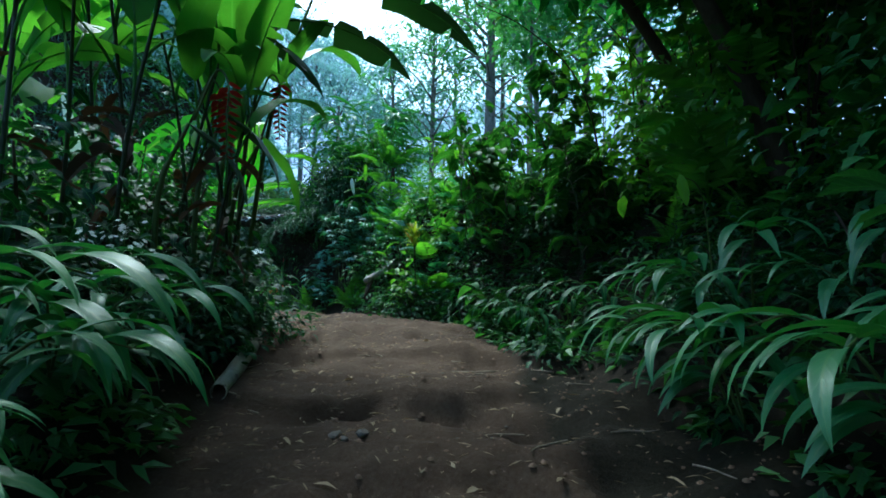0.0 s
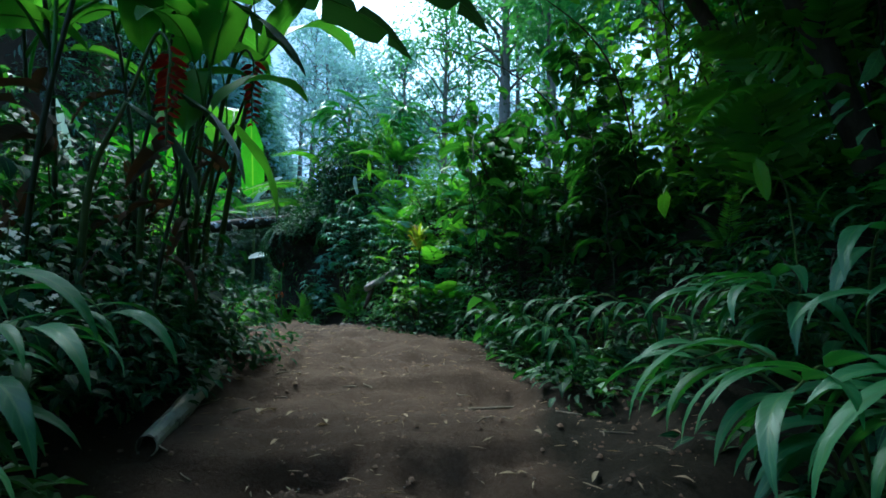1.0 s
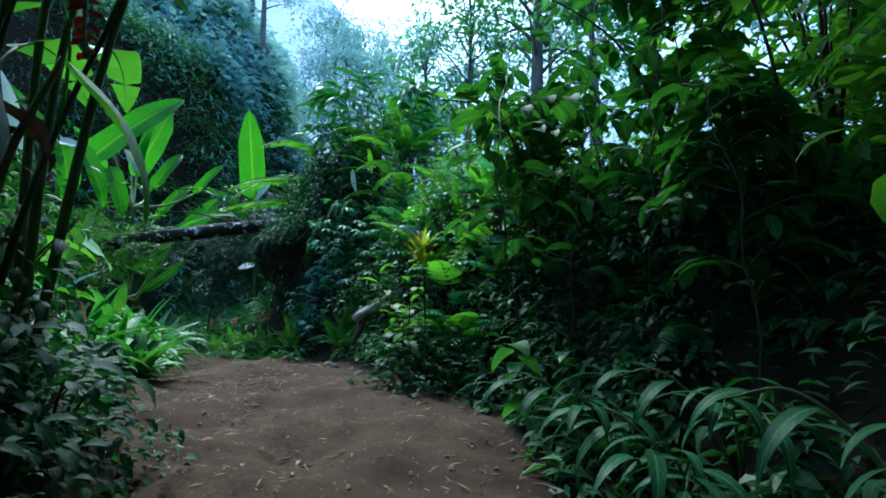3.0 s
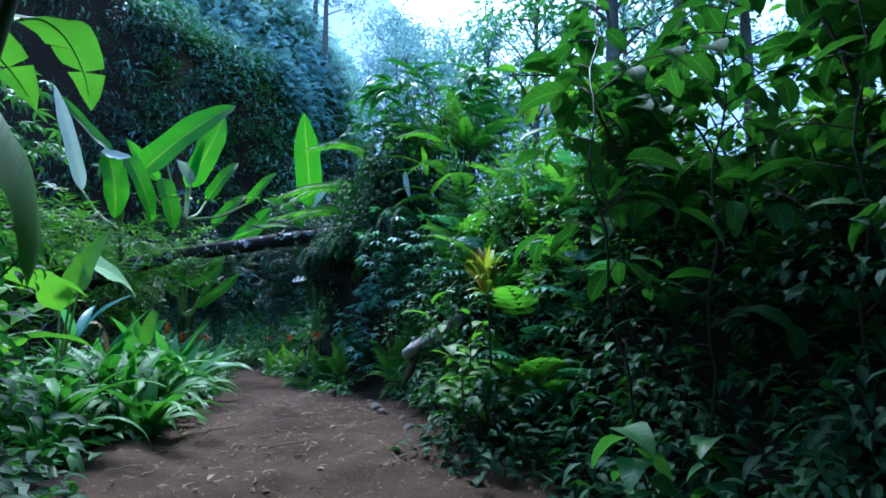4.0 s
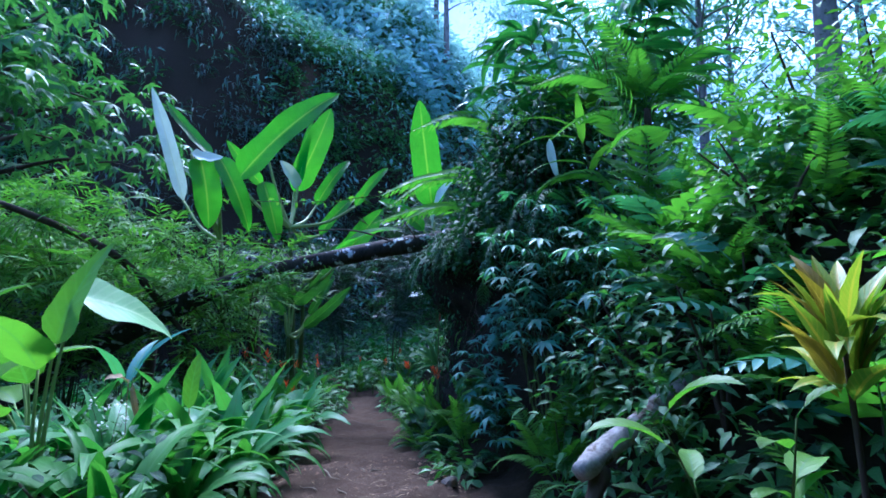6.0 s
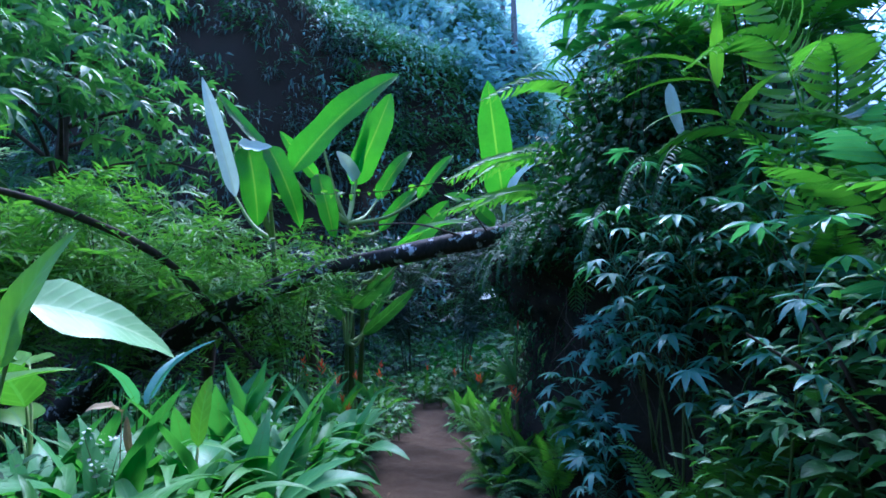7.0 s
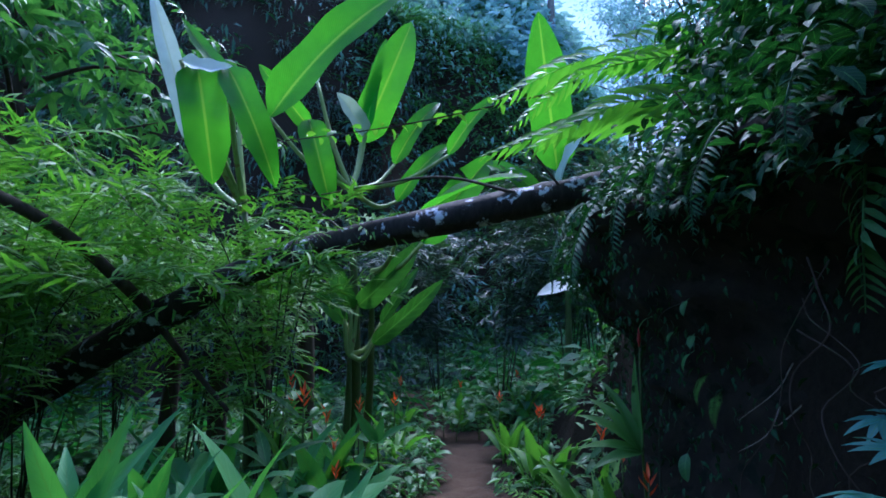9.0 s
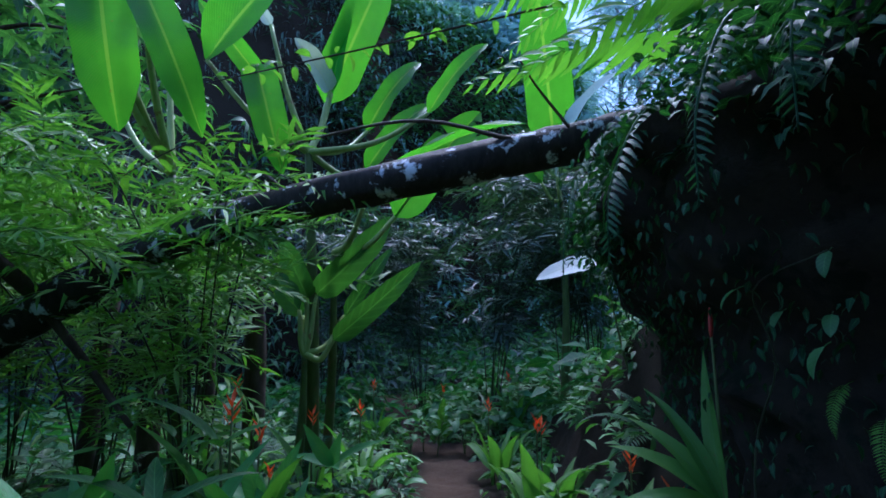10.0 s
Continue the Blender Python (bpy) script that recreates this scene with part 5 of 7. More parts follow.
def heliconia(seed, height):
    g = np.random.default_rng(seed)
    ob = thing("heliconia", "tall heliconia with large glossy leaves, shade put into its stem colour", "heliconia", group="heliconia stand")
    lean = (g.uniform(-0.55, 0.75), g.uniform(-0.5, 0.5))
    line = curve([(0, 0, 0), (lean[0] * 0.3, lean[1] * 0.3, height * 0.5), (lean[0], lean[1], height)], 5)
    part("stem", piece_mesh("stem", tube(line, np.linspace(0.021, 0.012, len(line)), 7), M_STEM_SHADE), ob)
    for k in range(2):
        part("dead_leaf", DEAD_LEAVES[(k + seed) % 2], ob, pose(*pts_along(line, 0.4 + 0.17 * k), g.uniform(-20, 0), g.uniform(-30, 30), g.uniform(0, 360)) @ Matrix.Scale(g.uniform(0.6, 1.1), 4), "withered brown hanging leaf")
    for k in range(5):
        f = (0.60, 0.72, 0.82, 0.91, 0.99)[k]
        part("leaf", HELICONIA_LEAVES[(k + seed) % 4], ob, pose(*pts_along(line, f), g.uniform(-12, 12), g.uniform(-15, 15), g.uniform(0, 360)) @ Matrix.Scale(g.uniform(0.75, 1.1), 4))
    return ob


STAND = [(-2.2, 5.0), (-2.1, 4.75), (-1.95, 4.1), (-2.25, 4.5), (-2.0, 4.85), (-2.45, 3.7), (-2.6, 4.2), (-2.75, 4.8), (-3.0, 3.3), (-3.1, 4.0), (-3.3, 4.7), (-3.5, 3.6),
         (-3.8, 4.3), (-4.3, 3.4), (-4.5, 4.6), (-4.1, 2.5), (-4.9, 3.9), (-2.5, 4.55)]
makes = [heliconia(s, h) for s, h in ((1, 2.9), (2, 3.3), (3, 2.5), (4, 3.6), (5, 3.0))]
for k, m in enumerate(makes):
    plant_out(m, [(x, y, R(0, 360), R(0.85, 1.1), R(-4, 4), 0.03) for x, y in STAND[k::5]])

# hanging red flower spikes
def red_spike(top, length, seed):
    g = np.random.default_rng(seed)
    ob = thing("heliconia_flower", "hanging red lobster-claw flower spike of the heliconia", "flower", group="hanging flower spikes")
    ob.matrix_basis = pose(*top)
    line = curve([(-0.3, 0.1, -0.25), (-0.12, 0.04, 0.12), (0, 0, 0), (0, 0, -length * 0.5), (0.02, 0, -length)], 5)
    part("stalk", piece_mesh("stalk", tube(line, np.linspace(0.012, 0.006, len(line)), 6), M_STEM), ob)
    claw = piece_mesh("bract", blade(0.115, 0.085, "oval", 15, 70, 38, n=5, m=2), M_RED)
    n = int(length / 0.028)
    for k in range(n):
        f = k / n
        part("bract", claw, ob, pose(0.02 * f, 0, -length * f, -65 + g.uniform(-8, 8), 0, (90 if k % 2 else -90) + g.uniform(-25, 25)) @ Matrix.Scale(1.15 - 0.65 * f, 4))
    return ob


for k, (p, l) in enumerate((((-1.64, 3.66, 2.72), 0.60), ((-1.68, 4.93, 3.30), 0.58), ((-2.0, 4.3, 2.95), 0.4))):
    red_spike(p, l, k)

# great leaves that arch over the trail, all but one in shade-darkened colour
arch = thing("heliconia", "heliconia whose long leaves, darkened as if in shade, arch over the trail", "heliconia", group="heliconia stand")
for b, m_, t, w, tr in (((-2.2, 5.3, 0.8), (-1.85, 5.3, 4.25), (-0.40, 5.80, 3.68), 0.46, 3), ((-2.1, 5.2, 0.8), (-1.5, 5.6, 4.9), (0.50, 6.90, 4.55), 0.46, 3), ((-2.3, 5.1, 0.8), (-2.0, 5.0, 3.9), (-1.3, 5.1, 3.2), 0.34, 2),
                        ((-2.3, 5.4, 0.8), (-2.1, 5.3, 4.6), (-1.0, 5.2, 4.75), 0.4, 3), ((-2.1, 4.3, 0.7), (-1.95, 4.3, 2.75), (-1.5, 4.4, 2.05), 0.34, 0), ((-2.25, 3.95, 0.7), (-2.05, 3.9, 2.5), (-1.62, 4.0, 1.8), 0.30, 0),
                        ((-2.15, 5.0, 0.8), (-1.88, 5.05, 2.80), (-1.57, 5.23, 1.95), 0.30, 0)):
    st = curve([b, tuple((np.array(b) + np.array(m_)) / 2 + np.array([-0.12, 0, 0.3])), m_], 6)
    part("leaf_stalk", piece_mesh("leaf_stalk", tube(st, np.linspace(0.03, 0.014, len(st)), 7), M_STEM), arch)
    p, mm = leaf_to(m_, t, w, "paddle", 0.16, (0, 0, 1), 14, 2, -14, tr, int(w * 100) + tr, 0.05)
    part("leaf", piece_mesh("leaf", p, M_HELICONIA if t[0] == -1.57 else M_HELICONIA_SHADE), arch, mm)

# ---- plants along the trail ----
def trail_side(s, u, side):
    """A place u metres outside the trail's edge, at the y that the trail has at leg s."""
    k = np.arange(len(TRAIL))
    x, y, hw = (float(np.interp(s, k, TRAIL[:, c])) for c in (0, 1, 3))
    i = min(int(s), len(TRAIL) - 2)
    d = TRAIL[i + 1, :2] - TRAIL[i, :2]
    d = d / np.linalg.norm(d)
    off = (hw + u) * side
    return x + d[1] * off, y - d[0] * off


def leg_at(y):
    return float(np.interp(y, TRAIL[:, 1], np.arange(len(TRAIL))))


def band(n, y0, y1, u0, u1, side=1, power=1.0):
    out = []
    for _ in range(n):
        out.append(trail_side(leg_at(R(y0, y1)), u0 + (u1 - u0) * rng.random() ** power, side))
    return out


def spots(places, size=(0.8, 1.2), lean=8, yaw=None, sink=0.02):
    return [(x, y, R(0, 360) if yaw is None else yaw + R(-35, 35), R(*size), R(-lean, lean), sink) for x, y in places]


# ginger-like shoots arching over the edge; yaw 90 leans towards -x
g1 = cane_plant("ginger_plant", "arching ginger shoots with long glossy drooping leaves", 3, GINGER_LEAVES, 0.75, 0.62, 8, seed=3, fan=(40, 140))
plant_out(g1, [(1.85, 2.0, 0, 1.05, 0, 0.03), (1.65, 2.9, 5, 1.0, 0, 0.03), (2.2, 1.5, -10, 1.0, 0, 0.03), (2.0, 3.7, 0, 0.8, 0, 0.03)])
g2 = cane_plant("ginger_plant", "arching ginger shoots with long glossy drooping leaves", 2, GINGER_LEAVES, 0.7, 0.75, 8, seed=8, fan=(30, 150))
plant_out(g2, [(2.35, 2.6, 0, 0.8, 0, 0.03), (2.1, 3.4, 10, 0.85, 0, 0.03)])
g4 = cane_plant("dark_ginger", "low ginger shoots with drooping leaves darkened for shade", 3, SHADE_GINGER_LEAVES, 0.6, 0.5, 6, seed=17, fan=(20, 160))
plant_out(g4, [(1.10, 5.35, -5, 0.95, 0, 0.03), (0.80, 6.0, 20, 0.9, 0, 0.03), (1.65, 4.8, 0, 1.0, 0, 0.03), (1.4, 5.6, 10, 0.95, 0, 0.03)])
g3 = cane_plant("ginger_plant", "arching ginger shoots with broad glossy drooping leaves", 4, GINGER_LEAVES, 0.62, 0.6, 7, seed=12, fan=(-150, -40))
plant_out(g3, [(-1.72, 1.6, 0, 0.95, 0, 0.03), (-1.85, 2.45, -10, 0.8, 0, 0.03), (-1.95, 1.5, 0, 1.1, 0, 0.03), (-2.3, 2.4, 10, 1.1, 0, 0.03), (-2.0, 2.9, 0, 0.9, 0, 0.03)])

# strap-leaved clumps on the outside of the bend
s1 = rosette("strap_leaf_plant", "glossy green clump of arching strap leaves beside the trail", STRAP_LEAVES, 21, seed=2)
s2 = rosette("strap_leaf_plant", "glossy green clump of arching strap leaves beside the trail", STRAP_LEAVES, 17, seed=5)
left = [(-5.0, 8.6), (-5.5, 9.0), (-5.6, 9.8), (-4.9, 9.0), (-5.8, 10.3), (-6.2, 9.6), (-4.3, 7.5), (-5.9, 11.0), (-6.4, 10.6), (-4.7, 9.5), (-3.1, 7.45), (-3.45, 7.1), (-3.55, 7.75), (-3.75, 8.3), (-4.0, 7.9), (-4.2, 8.6), (-4.15, 9.15), (-4.5, 9.3), (-4.65, 9.9), (-3.9, 7.3), (-4.6, 8.7), (-5.0, 10.0), (-4.4, 8.1), (-5.1, 9.4), (-3.2, 6.75), (-5.3, 10.6)]
plant_out(s1, spots(left[::2], (1.15, 1.5), 5))
plant_out(s2, spots(left[1::2], (1.15, 1.5), 5))
s3 = rosette("lance_leaf_plant", "upright clump of broad light green lance-shaped leaves", [piece_mesh("leaf", blade(L, W, "lance", a0, a1, 12, n=8, m=2, stalk=0.15, stalk_r=0.006, wave=0.06), M_LANCE)
             for L, W, a0, a1 in ((0.6, 0.17, 68, 20), (0.52, 0.16, 55, -35), (0.68, 0.17, 78, 48))], 11, seed=15, base=0.07)
plant_out(s3, spots([(-4.2, 8.95), (-4.75, 8.45), (-5.2, 9.2), (-4.9, 9.7), (-5.5, 8.3), (-5.7, 9.5), (-5.3, 10.2), (-6.1, 10.0), (-4.5, 9.5), (-6.6, 10.9), (-5.0, 10.5), (-6.2, 9.0), (-5.9, 8.7), (-6.6, 9.5), (-5.6, 8.9), (-5.6, 9.95), (-6.0, 10.35), (-6.35, 9.9), (-5.3, 9.6)], (1.0, 1.4), 8))

# elephant-ear leaves
def ear_plant(seed, n=5):
    g = np.random.default_rng(seed)
    ob = thing("elephant_ear", "elephant-ear plant with large pale green leaves on tall stalks", "plant")
    for k in range(n):
        a, r, h = g.uniform(0, 6.28), g.uniform(0.15, 0.4), g.uniform(0.6, 1.15)
        line = curve([(0, 0, 0), (r * 0.3 * math.cos(a), r * 0.3 * math.sin(a), h * 0.6), (r * math.cos(a), r * math.sin(a), h)], 4)
        st = part("leaf_stalk", piece_mesh("leaf_stalk", tube(line, np.linspace(0.014, 0.007, 9), 6), M_STEM_PALE), ob)
        part("leaf", EAR_LEAVES[k % 3], st, pose(*line[-1], g.uniform(-15, 10), g.uniform(-20, 20), math.degrees(a) - 90 + g.uniform(-30, 30)) @ Matrix.Scale(g.uniform(0.8, 1.1), 4))
    return ob


plant_out(ear_plant(1), [(-4.9, 7.2, 0, 1.0, 0, 0.02), (-5.2, 7.9, 140, 1.0, 0, 0.02), (-4.3, 6.3, 70, 1.2, 0, 0.02)])
plant_out(ear_plant(4), [(-5.3, 7.0, 30, 1.2, 0, 0.02), (-5.9, 8.4, 200, 1.0, 0, 0.02), (-3.6, 6.2, 90, 1.0, 0, 0.02)])

# feathery bamboo over the left of the log
b1 = bamboo_bush("bamboo_clump", "feathery green bamboo arching over the fallen log", 9, 3.2, 1.6, 22, M_BAMBOO, 1)
plant_out(b1, [(-9.0, 9.0, 0, 1.0, 0, 0.05), (-8.6, 9.9, 120, 1.05, 0, 0.05), (-9.6, 11.2, 60, 1.0, 0, 0.05)])
b2 = bamboo_bush("bamboo_clump", "feathery green bamboo arching over the fallen log", 9, 2.6, 1.5, 22, M_BAMBOO, 2)
plant_out(b2, [(-7.3, 11.8, 40, 1.05, 0, 0.05), (-8.3, 11.5, 170, 1.1, 0, 0.05), (-9.4, 10.4, 250, 1.2, 0, 0.05), (-8.9, 8.6, 200, 1.25, 0, 0.05), (-9.6, 8.0, 150, 1.15, 0, 0.05), (-10.2, 9.6, 30, 1.3, 0, 0.05)])
b3 = bamboo_bush("dark_bamboo", "slim-leaved bamboo thicket, shade put into its leaf colour", 9, 3.0, 1.6, 20, M_BAMBOO_SHADE, 3, 0.26, 0.035)
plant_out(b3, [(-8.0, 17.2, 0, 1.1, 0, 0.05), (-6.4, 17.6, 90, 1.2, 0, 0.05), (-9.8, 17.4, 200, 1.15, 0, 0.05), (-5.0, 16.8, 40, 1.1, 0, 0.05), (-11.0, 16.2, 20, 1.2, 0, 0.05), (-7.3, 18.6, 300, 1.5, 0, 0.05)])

# flowering heliconias near the log
def red_flowered(seed, n=8):
    g = np.random.default_rng(seed)
    ob = rosette("parrot_heliconia", "low lance-leaved heliconia with small red flowers", LANCE_LEAVES, n, seed=seed, base=0.08)
    bract = piece_mesh("bract", blade(0.085, 0.026, "lance", 45, 70, 40, n=4, m=1), M_ORANGE)
    for k in range(1):
        x, y, h = g.uniform(-0.12, 0.12), g.uniform(-0.12, 0.12), g.uniform(0.62, 0.85)
        st = part("flower_stalk", piece_mesh("flower_stalk", tube([(x * 0.4, y * 0.4, 0), (x, y, h * 0.6), (x, y, h)], [0.008, 0.006, 0.005], 5), M_STEM), ob)
        for j in range(5):
            part("bract", bract, st, pose(x, y, h - 0.02 * j, 0, 0, j * 150 + 20), "small orange-red flower bract")
    return ob


plant_out(red_flowered(3), [(-3.55, 11.55, 0, 1.0, 0, 0.02), (-4.0, 12.1, 80, 1.0, 0, 0.02), (-4.4, 12.6, 120, 1.0, 0, 0.02), (-5.2, 13.6, 0, 1.0, 0, 0.02), (-7.1, 16.3, 40, 1.0, 0, 0.02), (-6.2, 14.4, 10, 1.0, 0, 0.02)])
plant_out(red_flowered(6), [(-6.7, 11.75, 30, 1.5, 0, 0.02), (-6.4, 11.7, 150, 1.25, 0, 0.02), (-5.36, 13.5, 70, 1.1, 0, 0.02), (-8.2, 12.7, 0, 1.5, 0, 0.02), (-7.6, 12.2, 80, 1.2, 0, 0.02), (-6.4, 11.8, 120, 0.9, 0, 0.02), (-5.8, 11.4, 0, 0.85, 0, 0.02), (-7.0, 13.2, 40, 1.1, 0, 0.02), (-6.9, 12.6, 10, 1.1, 0, 0.02),
                            (-8.4, 14.8, 10, 1.1, 0, 0.02), (-7.9, 15.6, 99, 1.1, 0, 0.02)])

# right bank: ferns, herbs, hearts, crotons, shrubs
f1 = rosette("fern", "light green fern with arching fronds", FRONDS, 9, "fern", 1.0, 1, leaf_name="frond")
f2 = rosette("fern", "dark green fern with hanging fronds", FRONDS_DARK, 8, "fern", 1.0, 2, leaf_name="frond")
plant_out(f1, spots([(-1.5, 10.4), (-0.9, 10.6), (-1.2, 10), (2.4, 5.2), (2.7, 5.8), (2.2, 6.3), (2.9, 4.6), (0.2, 10.9), (-2, 11.6), (-0.3, 9.9), (1, 9.2), (3.2, 6.9), (2.5, 8.4), (-2, 12.6), (-1.2, 12.4), (0.6, 12), (-1.6, 9.9), (-0.7, 9.3), (-0.2, 8.8), (-0.2, 8.2), (0.2, 9.2), (0.5, 9.4), (-0.5, 10.4), (0, 11.6), (-1, 11.4), (1.5, 10.2), (1.2, 11), (2, 9.6), (2.3, 6), (0.7, 8.8), (-0.9, 9.1), (-0.5, 8.9), (-0.2, 9.3), (-0.8, 9.6), (0, 10.2), (-3.9, 11.6), (-4.05, 11.95), (-3.75, 11.25), (-4.2, 12.3)], (0.65, 1.05), 10))
plant_out(f2, spots([(0.95, 5.9), (1.25, 5.5), (0.6, 6.6), (1.5, 4.9)] + band(14, 5.5, 9.0, 0.6, 2.6), (0.7, 1.1), 12))
h1 = stalk_plant("broadleaf_herb", "leafy green herb with oval leaves", HERB_LEAVES, 18, 0.75, seed=1)
h2 = stalk_plant("broadleaf_herb", "light green leafy herb catching the daylight", LIGHT_LEAVES, 20, 0.9, seed=2)
h5 = stalk_plant("broadleaf_herb", "tall light green leafy herb round the foot of a croton", LIGHT_LEAVES, 27, 1.2, seed=23, wide=0.3)
plant_out(h5, [(-0.62, 7.95, 250, 0.9, 0, 0.02)])
h3 = stalk_plant("palmate_shrub", "blue-green shrub with finger-like leaves", PALM_LEAVES, 20, 1.5, "shrub", seed=3, wide=0.45, first=0.55)
plant_out(h1, spots(band(8, 6.6, 8.6, 0.15, 2.4), (0.7, 1.1), 14))
plant_out(h2, spots([(-0.35, 7.95), (-0.66, 7.78), (-0.8, 8.0)] + band(9, 4.0, 9.0, 1.2, 4.2), (0.7, 1.05), 12))
plant_out(h3, spots([(-1.95, 10.15), (-2.15, 10.4), (-1.75, 9.85), (-2.25, 10.6), (-1.6, 10.05), (-1.5, 9.6), (-2.05, 10.25), (-1.7, 10.2), (-1.85, 10.05)], (0.75, 1.0), 12))
h4 = stalk_plant("palmate_shrub", "low blue-green shrub with finger-like leaves on the bank", PALM_LEAVES, 16, 0.95, "shrub", seed=6, wide=0.3, first=0.3)
plant_out(h4, spots([(-2.5, 10.4), (-2.38, 10.2), (-2.68, 10.62)], (0.6, 0.8), 10))
p1 = stalk_plant("heart_leaf_plant", "dark climbing plant with heart-shaped leaves", HEART_LEAVES, 12, 0.55, seed=4, wide=0.3)
plant_out(p1, spots(band(3, 6.5, 8.5, 0.2, 1.6) + [(0.54, 6.45), (1.0, 6.5), (0.75, 6.6)], (0.8, 1.15), 10))
c1 = rosette("croton", "croton with yellow and bronze leaves", CROTON_LEAVES, 36, "croton", 1.0, 7, lift=0.25)
part("stem", piece_mesh("stem", tube(curve([(0.06, 0.03, -1.38), (0.03, 0, -0.6), (0, 0, 0.25)], 4), np.linspace(0.012, 0.008, 9), 6), M_BARK), c1)
plant_out(c1, [(-0.45, 7.75, 0, 0.84, 0, zat(-0.45, 7.75) - 2.0)])
c2 = rosette("rusty_plant", "plant with rust-red strap leaves", RUST_LEAVES, 12, "plant", 1.0, 9)
plant_out(c2, [(0.75, 8.0, 0, 0.8, 0, 0.0)])
# giant ginger on the crest, its leaves in two flat ranks
giant = thing("giant_ginger", "giant ginger with tall leaning canes and two ranks of leaves", "plant")
RANK_LEAVES = [piece_mesh("leaf", blade(L, W, "lance", a0, a1, 12, n=8, m=2, pleat=0.05, twist=tw), M_GINGER) for L, W, a0, a1, tw in ((0.56, 0.12, 18, -20, 8), (0.50, 0.11, 26, -12, -8), (0.60, 0.12, 10, -34, 0))]
gg = np.random.default_rng(41)
for line, count in (([(-1.55, 12.0), (-1.62, 12.0, 4.2), (-1.75, 12.05, 5.1), (-2.1, 12.1, 5.9), (-2.45, 12.15, 6.25)], 17), ([(-1.7, 11.8), (-1.75, 11.75, 4.0), (-2.05, 11.6, 4.65), (-2.5, 11.4, 5.0)], 13),
                    ([(-1.45, 12.1), (-1.4, 12.1, 4.3), (-1.25, 12.15, 5.3), (-1.1, 12.2, 6.0)], 15), ([(-1.4, 11.9), (-1.3, 11.85, 3.9), (-1.0, 11.75, 4.7), (-0.7, 11.7, 5.1)], 12)):
    line = curve([(*line[0], zat(*line[0]) - 0.05)] + line[1:], 6)
    cane = part("cane", piece_mesh("cane", tube(line, np.linspace(0.02, 0.006, len(line)), 7), M_STEM), giant)
    for k in range(count):
        f = 0.45 + 0.55 * k / (count - 1)
        part("leaf", RANK_LEAVES[k % 3], cane, pose(*pts_along(line, f), gg.uniform(-6, 22), gg.uniform(-18, 18), (112 if k % 2 else -68) + gg.uniform(-22, 22)) @ Matrix.Scale(gg.uniform(0.85, 1.12), 4))
t1 = cane_plant("tall_ginger", "tall ginger cane with two ranks of long leaves", 5, GINGER_LEAVES, 0.8, 2.2, 16, seed=21, first=0.3)
plant_out(t1, [(-2.2, 12.4, 0, 1.25, 0, 0.03), (-1.7, 12.6, 120, 1.2, 0, 0.03)])
w1 = bush("shrub", "dense small-leaved green shrub on the bank", 520, 0.55, 0.75, blade(0.085, 0.034, "oval", 15, -35, 14, n=3, m=1), M_FERN_SHADE, 1)
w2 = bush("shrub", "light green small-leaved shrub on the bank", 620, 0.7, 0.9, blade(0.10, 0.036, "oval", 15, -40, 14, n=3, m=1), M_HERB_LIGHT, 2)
w3 = bush("shrub", "dense small-leaved green shrub on the bank", 220, 0.4, 0.45, blade(0.10, 0.045, "oval", 15, -35, 14, n=3, m=1), M_FERN_SHADE, 3)
plant_out(w1, spots(band(5, 6.0, 7.2, 0.8, 2.6), (0.7, 1.1), 12))
plant_out(w2, spots(band(16, 6.0, 9.5, 1.5, 5.0), (0.8, 1.4), 12))
plant_out(w3, spots([(-0.45, 7.66), (-0.64, 7.84), (-0.3, 7.95)], (0.9, 1.2), 5) + spots(band(5, 6.5, 7.4, -0.05, 1.6), (0.6, 1.0), 12) + spots(band(16, 8.5, 13.5, 0.1, 2.0, -1), (0.7, 1.2)))
left_herbs = spots(band(8, 9.5, 15, 0.0, 2.6, -1), (0.6, 1.0)) + spots(band(4, 12.5, 16, 0.1, 1.5, 1), (0.6, 1.0))
for x, y, a, s, l, k in left_herbs:
    plant_out(copy_thing(h1, pose(0, 0, 0)), [(x, y, a, s, l, k)])

w9 = bush("shrub", "bluish-green small-leaved shrub lit on the crest of the bank", 520, 0.5, 0.75, blade(0.085, 0.03, "lance", 15, -35, 14, n=3, m=1), M_HERB, 9)
plant_out(w9, spots([(-1.1, 9.35), (-0.4, 9.2), (-1.3, 10.0), (-0.1, 9.8), (-0.7, 8.95), (0.7, 9.2)], (0.8, 1.1), 8))
plant_out(copy_thing(w2, pose(0, 0, 0)), spots([(0.9, 7.9), (1.5, 8.0), (0.2, 8.5), (1.8, 7.2), (1.2, 8.9), (-0.3, 10.3), (2.2, 8.0)], (0.6, 0.9), 8))

# tall dark growth that closes the bank above and the ridge's end
w4 = bush("tall_shrub", "tall dark leafy shrub closing the bank", 900, 1.25, 2.3, blade(0.24, 0.095, "oval", 10, -45, 14, n=3, m=1), M_HERB, 4, stems=7)
plant_out(w4, spots([(3.4, 1.6), (3.6, 3.0), (4.9, 7.4), (5.6, 9.3), (4.6, 2.3), (4.9, 4.0), (3.3, 0.2)], (0.9, 1.2), 6))
w5 = bush("tall_shrub", "dense creeper-hung shrub on the end of the ridge, shade put into its colour", 1700, 0.62, 1.45, blade(0.10, 0.042, "oval", 0, -60, 14, n=3, m=1), M_FERN_SHADE, 5, stems=6)
